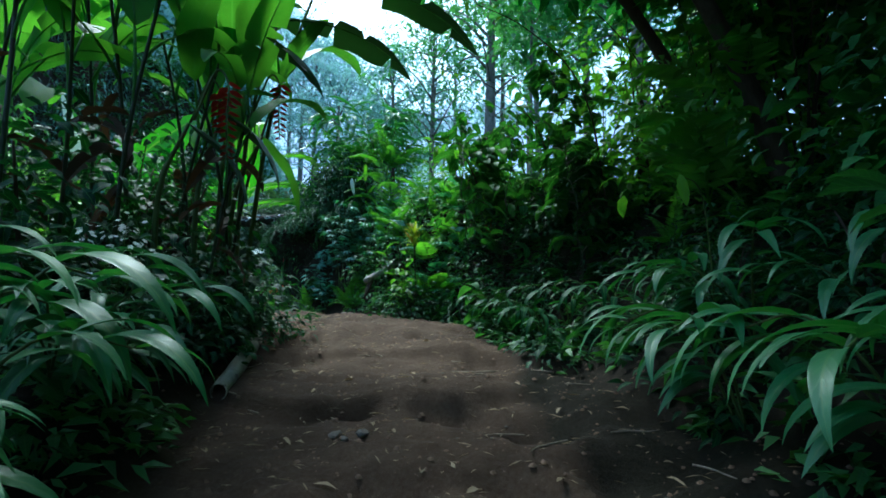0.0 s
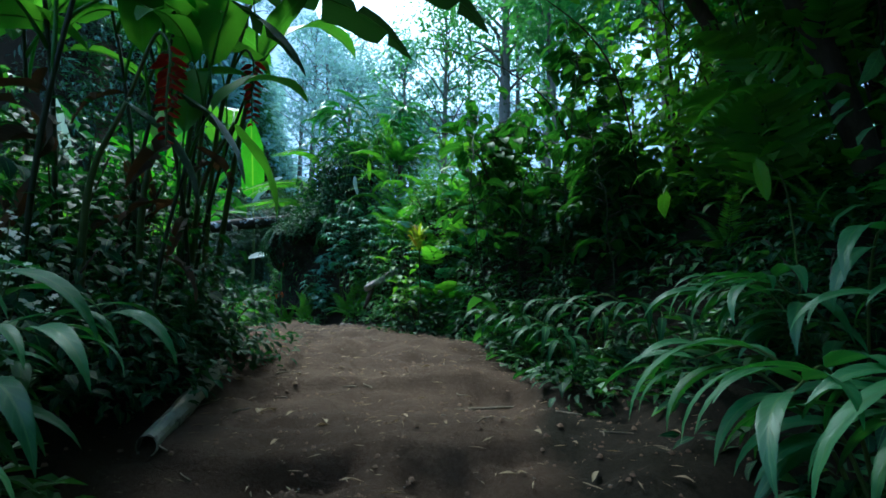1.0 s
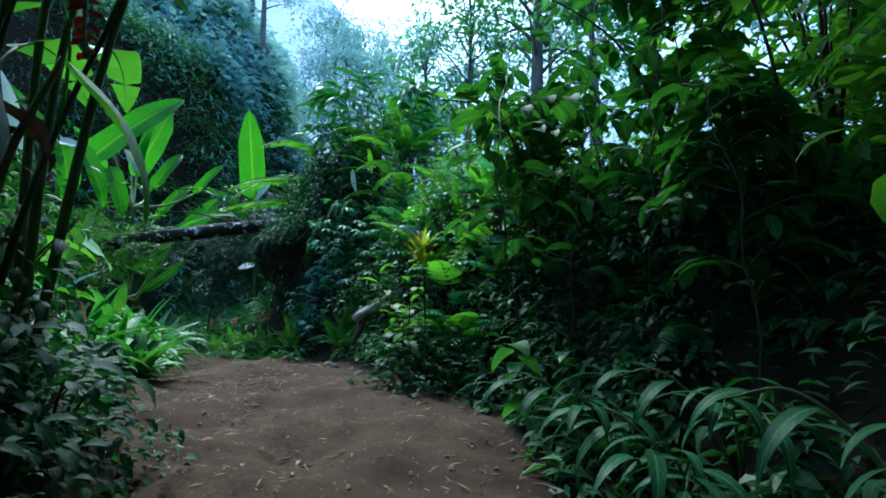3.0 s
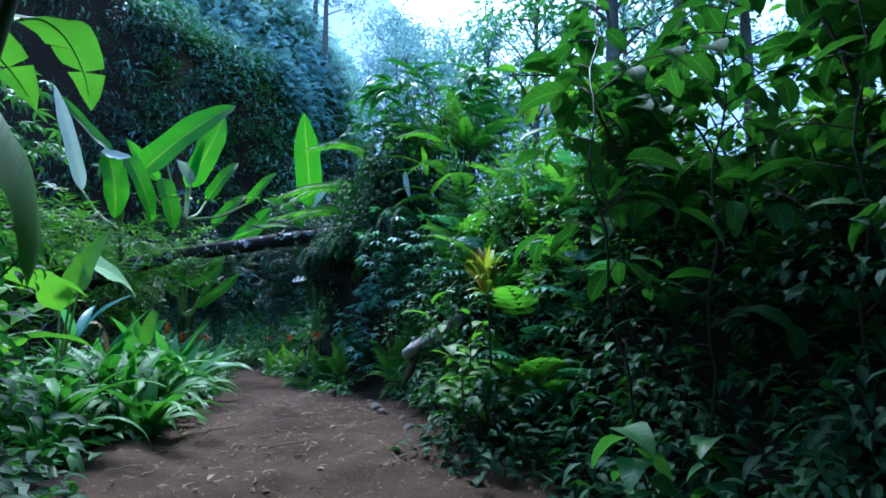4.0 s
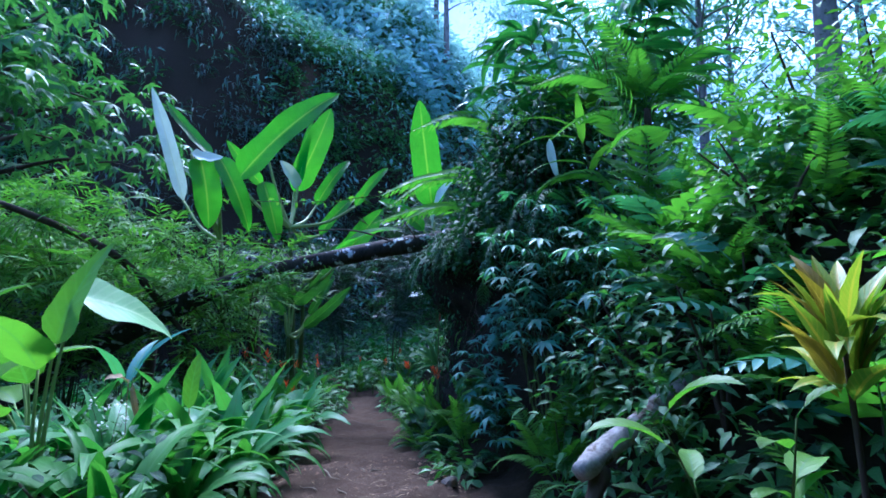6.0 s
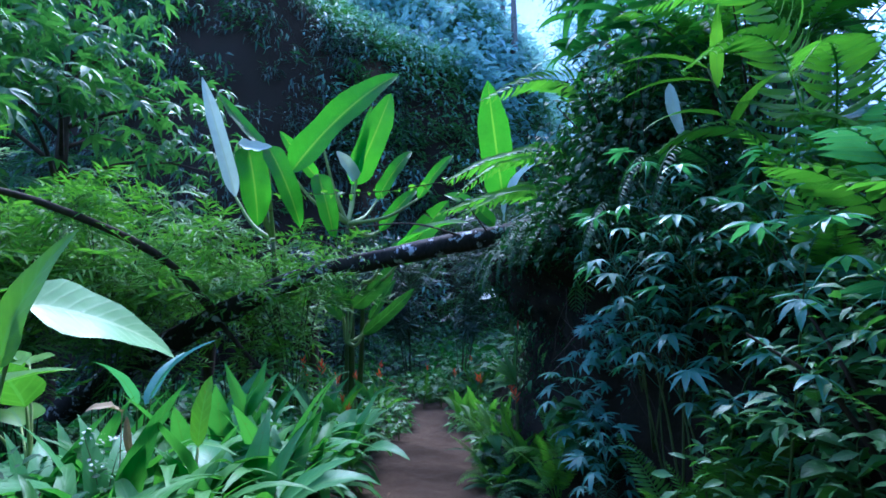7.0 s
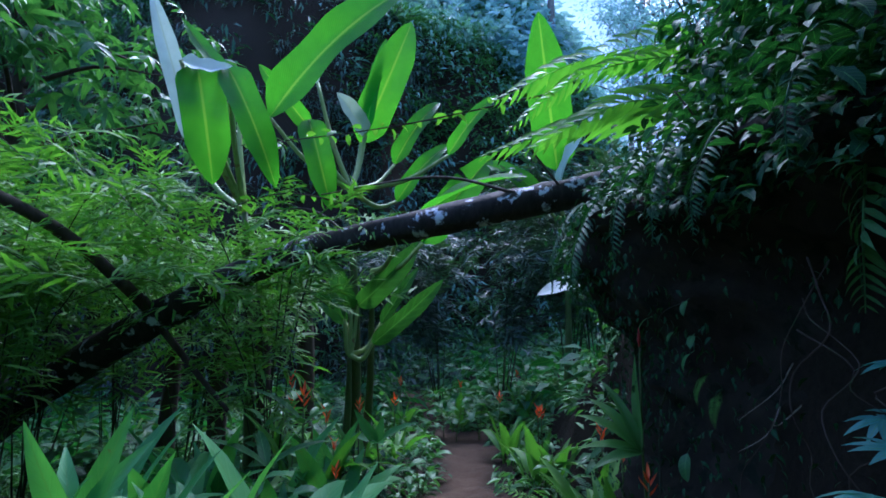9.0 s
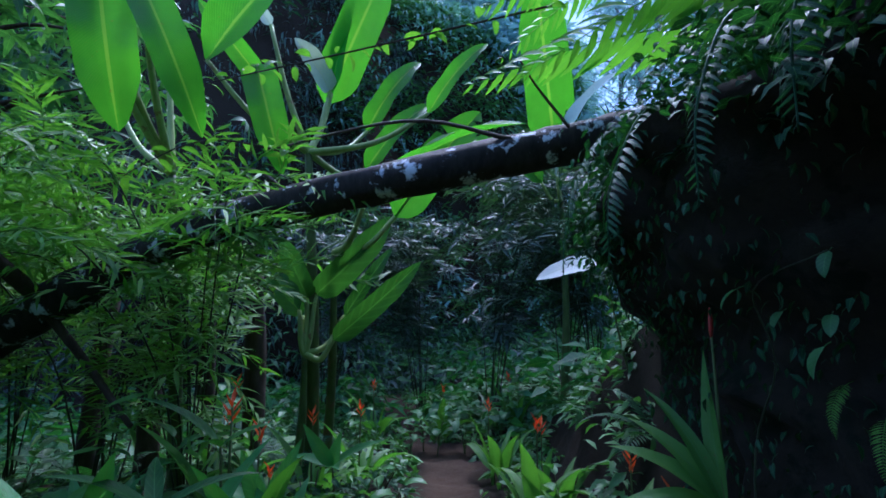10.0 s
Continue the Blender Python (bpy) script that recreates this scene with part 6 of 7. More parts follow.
plant_out(w5, spots([(-2.3, 11.4), (-2.75, 12.05), (-2.2, 12.0), (-3.0, 12.75), (-2.5, 12.7), (-3.1, 13.3), (-2.55, 11.35), (-3.05, 12.1), (-3.3, 12.7)], (0.95, 1.3), 6))

# branch with large soft leaves over the bank
bough = thing("overhanging_branch", "thin branch with large soft green leaves above the bank", "branch")
bough_line = curve([(0.75, 8.1, zat(0.75, 8.1) - 0.05), (0.6, 7.95, 2.9), (0.25, 7.7, 3.55), (-0.25, 7.5, 3.6)], 6)
part("stem", piece_mesh("stem", tube(bough_line, np.linspace(0.018, 0.005, len(bough_line)), 6), M_BARK), bough)
for k in range(20):
    f = 0.45 + 0.55 * k / 19
    part("leaf", LIGHT_LEAVES[k % 3], bough, pose(*pts_along(bough_line, f), R(-55, -5), R(-25, 25), R(0, 360)) @ Matrix.Scale(R(0.9, 1.35), 4))

# many-stemmed sapling with large soft leaves that overhangs the lower bank
SOFT = [blade(L, W, "oval", a0, a1, 12, n=6, m=2, stalk=0.05, stalk_r=0.003, wave=0.05) for L, W, a0, a1 in ((0.24, 0.13, -5, -50), (0.30, 0.15, 10, -45), (0.20, 0.11, -25, -75), (0.17, 0.09, 15, -30))]
SOFT_LEAVES = [piece_mesh("leaf", p, M_SOFT) for p in SOFT]


def sapling(label, stems, seed, twigs=14, leaves=6, low=0.18, joined=False):
    """Thin stems with side twigs that carry large hanging leaves; stems are given by the points they pass."""
    g = np.random.default_rng(seed)
    ob = thing("sapling", label, "sapling")
    for pts in stems:
        x, y = pts[0]
        line = curve([(x, y, zat(x, y) - 0.05)] + pts[1:], 6)
        part("stem", piece_mesh("stem", tube(line + 0.02 * np.stack([np.sin(9 * line[:, 2]), np.cos(7 * line[:, 2]), 0 * line[:, 2]], 1), np.linspace(0.009, 0.003, len(line)), 7, 0.06), M_STEM_SHADE), ob)
        for k in range(twigs):
            f = low + (1 - low) * (k + g.random()) / twigs
            p = np.array(pts_along(line, min(f, 1.0)))
            a, r = g.uniform(-0.6, 2.3), g.uniform(0.25, 0.6)
            tl = curve([tuple(p), tuple(p + np.array([0.5 * r * math.cos(a), 0.5 * r * math.sin(a), 0.12])), tuple(p + np.array([r * math.cos(a), r * math.sin(a), 0.06]))], 3)
            tw = part("twig", piece_mesh("twig", tube(tl, np.linspace(0.006, 0.002, len(tl)), 5), M_BARK), ob)
            if joined:
                bits = [moved(SOFT[int(g.integers(4))], pose(*pts_along(tl, 0.2 + 0.8 * j / (leaves - 1)), g.uniform(-35, 15), g.uniform(-25, 25), math.degrees(a) - 90 + (-1 if j % 2 else 1) * g.uniform(15, 80)), g.uniform(0.7, 1.15)) for j in range(leaves)]
                part("foliage", piece_mesh("foliage", join(bits), M_SOFT), tw)
                continue
            for j in range(leaves):
                part("leaf", SOFT_LEAVES[int(g.integers(4))], tw, pose(*pts_along(tl, 0.25 + 0.75 * j / (leaves - 1)), g.uniform(-35, 15), g.uniform(-25, 25), math.degrees(a) - 90 + (-1 if j % 2 else 1) * g.uniform(15, 80)) @ Matrix.Scale(g.uniform(0.7, 1.15), 4))
    return ob


sapling("many-stemmed sapling with large soft dark green leaves on the bank", [
    [(0.50, 6.75), (0.32, 6.66, 2.0), (0.26, 6.70, 2.8), (0.34, 7.20, 3.6), (0.42, 7.60, 4.2)], [(0.80, 6.95), (0.85, 6.85, 2.2), (0.98, 6.90, 3.2), (1.15, 7.05, 4.4)],
    [(1.30, 6.50), (1.30, 6.40, 2.3), (1.40, 6.45, 3.2), (1.55, 6.60, 4.3)], [(1.45, 7.40), (1.35, 7.50, 2.8), (1.10, 7.70, 3.6), (0.80, 7.95, 4.3)]], 4)
sapling("dense sapling with large soft leaves behind the bank's foot", [
    [(0.60, 7.60), (0.45, 7.70, 2.6), (0.36, 7.85, 3.2), (0.30, 8.05, 3.8)], [(1.80, 6.70), (1.75, 6.70, 2.8), (1.65, 6.80, 3.8), (1.50, 7.00, 4.9)],
    [(1.60, 5.70), (1.55, 5.75, 2.2), (1.45, 5.90, 3.0)], [(1.0, 8.2), (0.9, 8.3, 3.4), (0.8, 8.35, 3.8), (0.7, 8.4, 4.1)]], 14, 20, 9, 0.25, True)
# dark ferns and herbs in the hollow under the log
for k in range(26):
    x, y = R(-10.2, -5.8), R(10.6, 14.2)
    if along(TRAIL, np.array([x]), np.array([y]))[0][0] < -0.75:
        plant_out(copy_thing((f2, h1)[k % 2], pose(0, 0, 0)), [(x, y, R(0, 360), R(0.9, 1.4), R(-8, 8), 0.02)])

# fern fronds that hang over the log from the ridge
over = thing("hanging_fern", "large fern with long fronds hanging over the log", "fern")
over.matrix_basis = pose(0, 0, -0.14)
HEART = (-2.95, 12.35, 3.35)
for k, (pts, wd, n) in enumerate((([HEART, (-3.6, 12.7, 3.88), (-4.36, 12.5, 3.92), (-5.05, 12.1, 3.68)], 0.95, 25), ([HEART, (-3.4, 12.25, 3.7), (-3.9, 12.1, 3.82), (-4.65, 12.05, 3.6)], 0.8, 24),
                                  ([HEART, (-3.5, 12.6, 4.28), (-4.2, 12.3, 4.32), (-4.85, 12.0, 4.05)], 0.9, 26), ([HEART, (-3.0, 12.1, 4.6), (-3.4, 11.8, 4.9), (-4.1, 11.6, 4.75)], 0.8, 26),
                                  ([HEART, (-2.75, 11.6, 3.5), (-2.78, 11.2, 3.3), (-2.8, 11.05, 2.5)], 0.4, 24), ([HEART, (-3.5, 12.6, 4.2), (-4.3, 12.5, 4.3), (-5.0, 12.4, 3.95)], 0.6, 32))):
    part("frond", piece_mesh("frond", frond_line(pts, wd, n, 55, 0.17, k), M_FERN if k != 4 else M_FERN_SHADE), over)
big = thing("hanging_fern", "large yellow-green fern with comb-like fronds on the bank", "fern")
for k, (pts, wd, n) in enumerate((([(2.75, 5.1, 2.1), (2.6, 5.1, 2.9), (2.1, 5.0, 3.02), (1.45, 5.0, 2.5)], 0.85, 28), ([(2.75, 5.1, 2.1), (2.7, 5.0, 3.1), (2.35, 4.9, 3.5), (1.7, 4.9, 3.4)], 0.75, 26), ([(2.75, 5.1, 2.1), (2.9, 5.5, 3.0), (2.7, 5.9, 3.3), (2.1, 6.2, 3.1)], 0.5, 26),
                                  ([(2.75, 5.1, 2.1), (2.5, 5.6, 2.8), (2.0, 5.9, 3.0), (1.3, 6.0, 2.6)], 0.55, 28), ([(2.75, 5.1, 2.1), (2.5, 4.7, 2.7), (2.1, 4.4, 2.75), (1.6, 4.2, 2.3)], 0.7, 26), ([(2.75, 5.1, 2.1), (2.9, 4.6, 3.2), (2.7, 4.2, 3.4), (2.2, 3.9, 3.2)], 0.5, 26), ([(2.75, 5.1, 2.1), (2.4, 5.9, 3.4), (1.9, 6.3, 3.7), (1.2, 6.6, 3.5)], 0.5, 26))):
    part("frond", piece_mesh("frond", frond_line(pts, wd, n, 25, 0.2, k + 7), M_FERN), big)

# bare roots that hang down the ridge's end
roots = thing("exposed_root_mass", "thin bare roots hanging over the dark earth of the ridge", "roots")
for k in range(12):
    i0 = int(R(24, 40))
    h0, h1_ = R(1.0, 2.1), R(0.3, 1.2)
    pts = []
    for f in np.linspace(0, 1, 8):
        i1 = min(len(fx) - 1, max(0, i0 + int(round(R(-1, 1) + 6 * f * (k % 3 - 1)))))
        reach = 0.12 + 0.12 * math.sin(3.1 * f) + R(-0.02, 0.03)
        pts.append((fx[i1] + ox[i1] * (reach + 0.25), fy[i1] + oy[i1] * (reach + 0.25), base[i1] + h0 + (h1_ - h0) * f))
    line = curve(pts, 4)
    part("root", piece_mesh("root", tube(line, np.linspace(R(0.002, 0.0045), 0.001, len(line)), 5, 0.1), M_BARK), roots)

# sparse leaves on the dark bank
for k in range(26):
    i0 = int(R(14, 86))
    plant = copy_thing((f2, p1, f2, f1)[k % 4], pose(0, 0, 0))
    plant.matrix_basis = pose(fx[i0] + ox[i0] * 0.6 + R(-0.1, 0.1), fy[i0] + oy[i0] * 0.6 + R(-0.1, 0.1), 0, R(-10, 10), 0, R(0, 360))
    plant.location.z = zat(plant.location.x, plant.location.y) - 0.02
    sc = R(0.55, 0.85)
    plant.scale = (sc, sc, sc)

for x, y, z, yaw, sc in ((-2.74, 11.05, 1.75, 60, 0.6), (-2.60, 10.82, 1.55, 100, 0.6), (-2.48, 10.78, 1.30, 150, 0.6), (-2.68, 10.90, 1.20, 40, 0.55), (-2.46, 10.80, 1.80, 20, 0.55)):
    b = copy_thing(h4, pose(x, y, z, 25, -20, yaw))
    b.scale = (sc, sc, sc)
face = thing("hanging_fern", "dark green fern frond hanging down the face of the bank", "fern")
for k, pts in enumerate(([(-2.40, 10.80, 2.90), (-2.46, 10.50, 3.02), (-2.52, 10.43, 2.75), (-2.56, 10.48, 2.36)], [(-2.6, 11.2, 2.9), (-2.72, 10.95, 2.95), (-2.78, 10.88, 2.6), (-2.8, 10.9, 2.3)])):
    part("frond", piece_mesh("frond", frond_line(pts, 0.36, 26, 35, 0.19, k + 60), M_HERB), face)
deadwood = thing("dead_twigs", "bundle of thin grey dead twigs caught on the bank", "twigs")
for k in range(7):
    a = np.array([-2.98 + R(-0.12, 0.12), 11.42 + R(-0.1, 0.1), 2.05 + R(-0.15, 0.15)])
    e = a + np.array([R(-0.22, 0.16), R(-0.2, 0.03), -R(0.08, 0.34)])
    line = curve([tuple(a), tuple((a + e) / 2 + np.array([R(-0.06, 0.06), -0.06, R(-0.05, 0.08)])), tuple(e)], 4)
    part("twig", piece_mesh("twig", tube(line, np.linspace(0.0035, 0.0015, len(line)), 5, 0.1), M_TWIG), deadwood)

# leaf blades beside the shrubs, made pale to paint the skylight on them
hung = thing("pale_leaf", "narrow pale bluish leaf hanging from a thin stem over the bank", "leaf")
for b, t, wd in (((-1.97, 10.6, 3.85), (-1.9, 10.72, 3.42), 0.1), ((-2.36, 11.25, 3.1), (-2.5, 11.4, 3.52), 0.12)):
    pp, mm = leaf_to(b, t, wd, "lance", 0.05, (-0.4, -0.9, 0.2), 10, 2, 15, 0, 2, 0.06)
    part("blade", piece_mesh("blade", pp, M_BANANA_PALE), hung, mm)
part("stem", piece_mesh("stem", tube(curve([(-1.75, 10.8, zat(-1.75, 10.8) - 0.05), (-1.8, 10.75, 3.3), (-1.97, 10.6, 3.85)], 5), np.linspace(0.01, 0.004, 11), 5), M_STEM), hung)
part("stem", piece_mesh("stem", tube(curve([(-2.1, 11.3, zat(-2.1, 11.3) - 0.05), (-2.2, 11.3, 2.9), (-2.36, 11.25, 3.1)], 5), np.linspace(0.01, 0.005, 11), 5), M_STEM), hung)

# dark fronds that hang from the lip of the bank
lipfern = thing("hanging_fern", "dark fern whose fronds hang down the undercut bank", "fern")
for k in range(11):
    i0 = int(18 + 5.4 * k + R(-2, 2))
    a, o = np.array([fx[i0], fy[i0]]), np.array([ox[i0], oy[i0]])
    z, drop = base[i0] + R(2.1, 2.35), R(0.3, 0.6)
    pts = [(*(a + o * 0.25), z), (*(a + o * 0.55), z + 0.1), (*(a + o * 0.72), z - drop * 0.4), (*(a + o * 0.74), z - drop)]
    part("frond", piece_mesh("frond", frond_line(pts, R(0.18, 0.26), 34, 30, 0.17, k + 40), M_FERN_SHADE), lipfern)

# light fronds and long leaves high on the end of the bank
lightfern = thing("hanging_fern", "light green fern with fronds hanging over the shrubs", "fern")
for k, (pts, wd, n) in enumerate((([(-1.2, 10.7, 2.7), (-1.3, 10.5, 3.7), (-1.5, 10.2, 3.85), (-1.75, 9.8, 3.55)], 0.5, 28), ([(-1.2, 10.7, 2.7), (-1.1, 10.4, 3.5), (-1.15, 10.0, 3.6), (-1.3, 9.6, 3.3)], 0.45, 26),
                                  ([(-1.2, 10.7, 2.7), (-1.5, 10.7, 3.4), (-1.9, 10.55, 3.45), (-2.3, 10.4, 3.1)], 0.4, 24), ([(-1.2, 10.7, 2.7), (-1.3, 10.6, 4.0), (-1.6, 10.4, 4.3), (-2.0, 10.2, 4.2)], 0.5, 28))):
    part("frond", piece_mesh("frond", frond_line(pts, wd, n, 45, 0.18, k + 20), M_FERN), lightfern)
longleaf = thing("tall_ginger", "single ginger cane with long light green leaves over the bank", "plant")
lline = curve([(-1.5, 10.9, zat(-1.5, 10.9) - 0.05), (-1.55, 10.85, 3.2), (-1.75, 10.75, 3.95)], 6)
part("cane", piece_mesh("cane", tube(lline, np.linspace(0.014, 0.006, len(lline)), 6), M_STEM), longleaf)
for b, t in (((-1.75, 10.75, 3.95), (-2.3, 10.5, 4.0)), ((-1.72, 10.76, 3.85), (-2.35, 10.6, 3.75)), ((-1.7, 10.77, 3.8), (-1.6, 10.1, 4.0)), ((-1.68, 10.78, 3.6), (-2.1, 10.3, 3.4)), ((-1.65, 10.8, 3.5), (-1.3, 10.3, 3.6))):
    pp, mm = leaf_to(b, t, 0.085, "lance", 0.12, (0, -0.2, 1), 10, 2, 14, 0, 3, 0.05)
    part("leaf", piece_mesh("leaf", pp, M_HERB_LIGHT), longleaf, mm)

# shrubs with long compound leaves on the open bank
COMPOUND = [piece_mesh("compound_leaf", frond(L, W, pr, a0, a1, 0.25, 0.34, i + 70), mat) for i, (L, W, pr, a0, a1, mat) in enumerate(
    ((0.70, 0.46, 8, 50, -30, M_HERB_BLUE), (0.80, 0.50, 9, 62, -10, M_FERN), (0.60, 0.42, 7, 35, -45, M_HERB_BLUE), (0.90, 0.50, 10, 70, 0, M_HERB_LIGHT)))]
k1 = rosette("compound_leaf_shrub", "shrub with long glossy compound leaves on the open bank", COMPOUND, 9, "shrub", 1.0, 31, 0.05, 10, "compound_leaf", 0.45)
part("stem", piece_mesh("stem", tube(curve([(0, 0, -0.05), (0.02, 0.01, 0.25), (0, 0, 0.5)], 4), np.linspace(0.014, 0.006, 9), 6), M_BARK), k1)
plant_out(k1, spots([(0.05, 7.95), (0.4, 8.1), (-0.2, 8.15), (0.25, 8.45), (-0.2, 8.5), (0.3, 8.9), (-0.6, 9.1), (0.1, 9.5), (0.8, 9.0), (-0.3, 9.9), (0.5, 10.0), (-1.0, 9.7), (1.2, 9.8), (-0.9, 10.5), (0.2, 10.7)], (0.75, 1.1), 10))

# small tree ferns along the crest
tf = thing("tree_fern", "small tree fern with a crown of light arching fronds", "fern")
part("trunk", piece_mesh("trunk", tube(curve([(0, 0, -0.1), (0.03, 0.02, 0.6), (0.0, 0.0, 1.25)], 4), np.linspace(0.05, 0.035, 9), 8, 0.2), M_BARK), tf)
for k in range(13):
    part("frond", FRONDS[k % 3], tf, pose(0, 0, 1.22, R(-12, 12), R(-10, 10), k * 137.5) @ Matrix.Scale(R(0.95, 1.35), 4))
plant_out(tf, [(-1.9, 12.1, 0, 1.25, 3, 0.05), (-1.1, 11.6, 80, 1.1, -4, 0.05), (-2.5, 12.6, 50, 1.3, 0, 0.05)])
broad = thing("broad_leaf_plant", "plant with long broad bluish-green leaves beside the trail", "plant")
bf = (-5.5, 8.95, zat(-5.5, 8.95) - 0.03)
for b, t, wd in (((-5.45, 8.97, 1.65), (-4.98, 9.22, 2.08), 0.13), ((-5.48, 8.95, 1.6), (-5.75, 9.4, 1.95), 0.12), ((-5.5, 8.9, 1.6), (-5.3, 8.5, 1.95), 0.12)):
    pp, mm = leaf_to(b, t, wd, "lance", 0.1, (0.2, -0.4, 0.9), 12, 2, 14, 0, 4, 0.05)
    part("leaf", piece_mesh("leaf", pp, M_HERB_BLUE), broad, mm)
    part("leaf_stalk", piece_mesh("leaf_stalk", tube(curve([bf, tuple((np.array(bf) + np.array(b)) / 2), b], 4), np.linspace(0.01, 0.006, 9), 6), M_STEM), broad)

# thin bare canes that arch over the bank, and one lit leaf
for pts in ([(2.0, 5.85, 0), (1.75, 5.9, 3.6), (1.1, 6.1, 4.6), (0.2, 6.3, 5.2)], [(2.9, 5.6, 0), (2.6, 5.7, 3.4), (2.2, 5.9, 4.4), (1.5, 6.0, 5.2)], [(1.6, 6.6, 0), (1.35, 6.7, 3.4), (0.7, 6.9, 4.2), (-0.1, 7.1, 4.6)]):
    pts[0] = (pts[0][0], pts[0][1], zat(pts[0][0], pts[0][1]) - 0.05)
    ac = thing("arching_cane", "thin bare bamboo cane arching over the bank", "cane")
    line = curve(pts, 7)
    part("stem", piece_mesh("stem", tube(line, np.linspace(0.012, 0.004, len(line)), 6), M_BARK), ac)
    for k in range(5):
        part("leaf", LIGHT_LEAVES[k % 3], ac, pose(*pts_along(line, 0.72 + 0.06 * k), R(-50, 0), 0, R(0, 360)) @ Matrix.Scale(0.5, 4))
ov = thing("lit_leaf_plant", "single-stemmed plant with one bright hanging oval leaf", "plant")
pp, mm = leaf_to((1.69, 3.5, 1.97), (1.74, 3.52, 1.74), 0.075, "oval", 0.03, (-0.3, -0.95, 0.1), 8, 2, 12, 0, 4, 0.05)
part("leaf", piece_mesh("leaf", pp, M_HERB_LIGHT), ov, mm)
part("stem", piece_mesh("stem", tube(curve([(2.0, 3.7, zat(2.0, 3.7) - 0.05), (1.9, 3.6, 1.8), (1.69, 3.5, 1.97)], 5), np.linspace(0.007, 0.003, 11), 5), M_STEM), ov)

# backlit shrubs on top of the bank, dense ones in shade-darkened colour on its face
w6 = bush("tall_shrub", "tall leafy shrub with bright backlit leaves on the bank", 420, 0.95, 1.9, blade(0.17, 0.07, "oval", 10, -45, 14, n=3, m=1), M_HERB_LIGHT, 6, stems=5)
plant_out(w6, spots([(2.7, 6.7), (3.3, 5.8), (3.8, 6.8), (2.6, 7.9), (3.7, 5.0), (3.3, 7.6), (3.0, 6.9), (4.2, 5.9)], (1.05, 1.6), 6))
w7 = bush("shrub", "dense shrub of the bank, shade put into its leaf colour", 520, 0.5, 0.7, blade(0.10, 0.042, "oval", 10, -50, 14, n=3, m=1), M_FERN_SHADE, 7, stems=3)
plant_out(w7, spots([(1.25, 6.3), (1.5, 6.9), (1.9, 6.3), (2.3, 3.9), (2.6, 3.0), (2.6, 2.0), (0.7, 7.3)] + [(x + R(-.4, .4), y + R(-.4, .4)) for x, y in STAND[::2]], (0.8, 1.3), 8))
plant_out(copy_thing(w7, pose(0, 0, 0)), [(-1.95, 4.1, 0, 1.0, 0, 0.02), (-2.15, 4.75, 70, 1.15, 0, 0.02), (-2.4, 3.7, 140, 1.2, 0, 0.02), (-2.0, 5.3, 200, 1.0, 0, 0.02), (-2.6, 4.3, 260, 1.4, 0, 0.02)])
dark = copy_thing(w5, pose(0, 0, 0))
tagged(dark, "dense shrub between the heliconia stems, shade put into its colour")
plant_out(dark, [(-3.0, 4.6, 0, 1.2, 0, 0.03), (-2.85, 5.6, 120, 1.15, 0, 0.03), (-3.3, 5.1, 240, 1.3, 0, 0.03)])
# small dark bushes along the lip of the bank
for i0 in [int(16 + 3.3 * k) for k in range(25)]:
    b = copy_thing(w7, pose(0, 0, 0))
    b.matrix_basis = pose(fx[i0] + ox[i0] * R(0.2, 0.42), fy[i0] + oy[i0] * R(0.2, 0.42), base[i0] + R(2.0, 2.16) * ends[i0], R(-8, 8), 0, R(0, 360))
    sc = R(0.55, 0.85)
    b.scale = (sc, sc, sc)
for x, y, z, sc in ((-3.62, 13.15, 2.98, 0.9), (-3.45, 13.55, 3.0, 1.0), (-3.3, 12.85, 3.0, 1.0), (-3.8, 12.85, 2.85, 0.7)):
    b = copy_thing(w7, pose(x, y, z, R(-8, 8), 0, R(0, 360)))
    b.scale = (sc, sc, sc)
plant_out(copy_thing(w7, pose(0, 0, 0)), spots([(-3.3, 4.4), (-3.0, 3.6), (-3.8, 4.0), (-3.5, 3.1), (-4.2, 3.4), (-2.8, 4.9)], (1.8, 2.3), 5))
w8 = bush("tall_shrub", "tall dark small-leaved growth roofing the ridge", 1500, 0.95, 2.2, blade(0.13, 0.05, "oval", 0, -60, 14, n=3, m=1), M_HERB, 8, stems=6)
plant_out(w8, spots([(-1.5, 11.9), (-2.1, 12.6), (-2.7, 13.2), (-1.4, 13.0)], (0.9, 1.1), 6))

# creeper with small bright leaves along the thin branches over the log
vine = thing("creeper", "thin creeper with small bright leaves strung above the log", "creeper")
for pts, n in (([(-4.6, 12.4, 4.05), (-5.6, 11.9, 3.9), (-6.6, 11.7, 3.95), (-7.8, 11.6, 4.1)], 34), ([(-6.0, 11.7, 3.2), (-6.6, 11.4, 3.35), (-7.4, 11.3, 3.3), (-8.2, 11.2, 3.1)], 26)):
    line = curve(pts, 6)
    st = part("stem", piece_mesh("stem", tube(line, np.linspace(0.008, 0.004, len(line)), 5), M_BARK), vine)
    for k in range(n):
        part("leaf", LIGHT_LEAVES[k % 3], st, pose(*pts_along(line, (k + 0.5) / n), R(-50, 20), R(-30, 30), R(0, 360)) @ Matrix.Scale(R(0.35, 0.6), 4))

# pale leaves; the sky's brightness is put into their near-white colours
pale = thing("pale_leaf", "large pale torn leaf hanging beside the ridge", "leaf")
pp, mm = leaf_to((-4.88, 13.85, 2.66), (-5.36, 13.62, 2.50), 0.23, "oval", 0.06, (0.25, -0.6, 0.75), 12, 3, 6, 0, 5, 0.05)
part("blade", piece_mesh("blade", pp, M_WHITE), pale, mm)
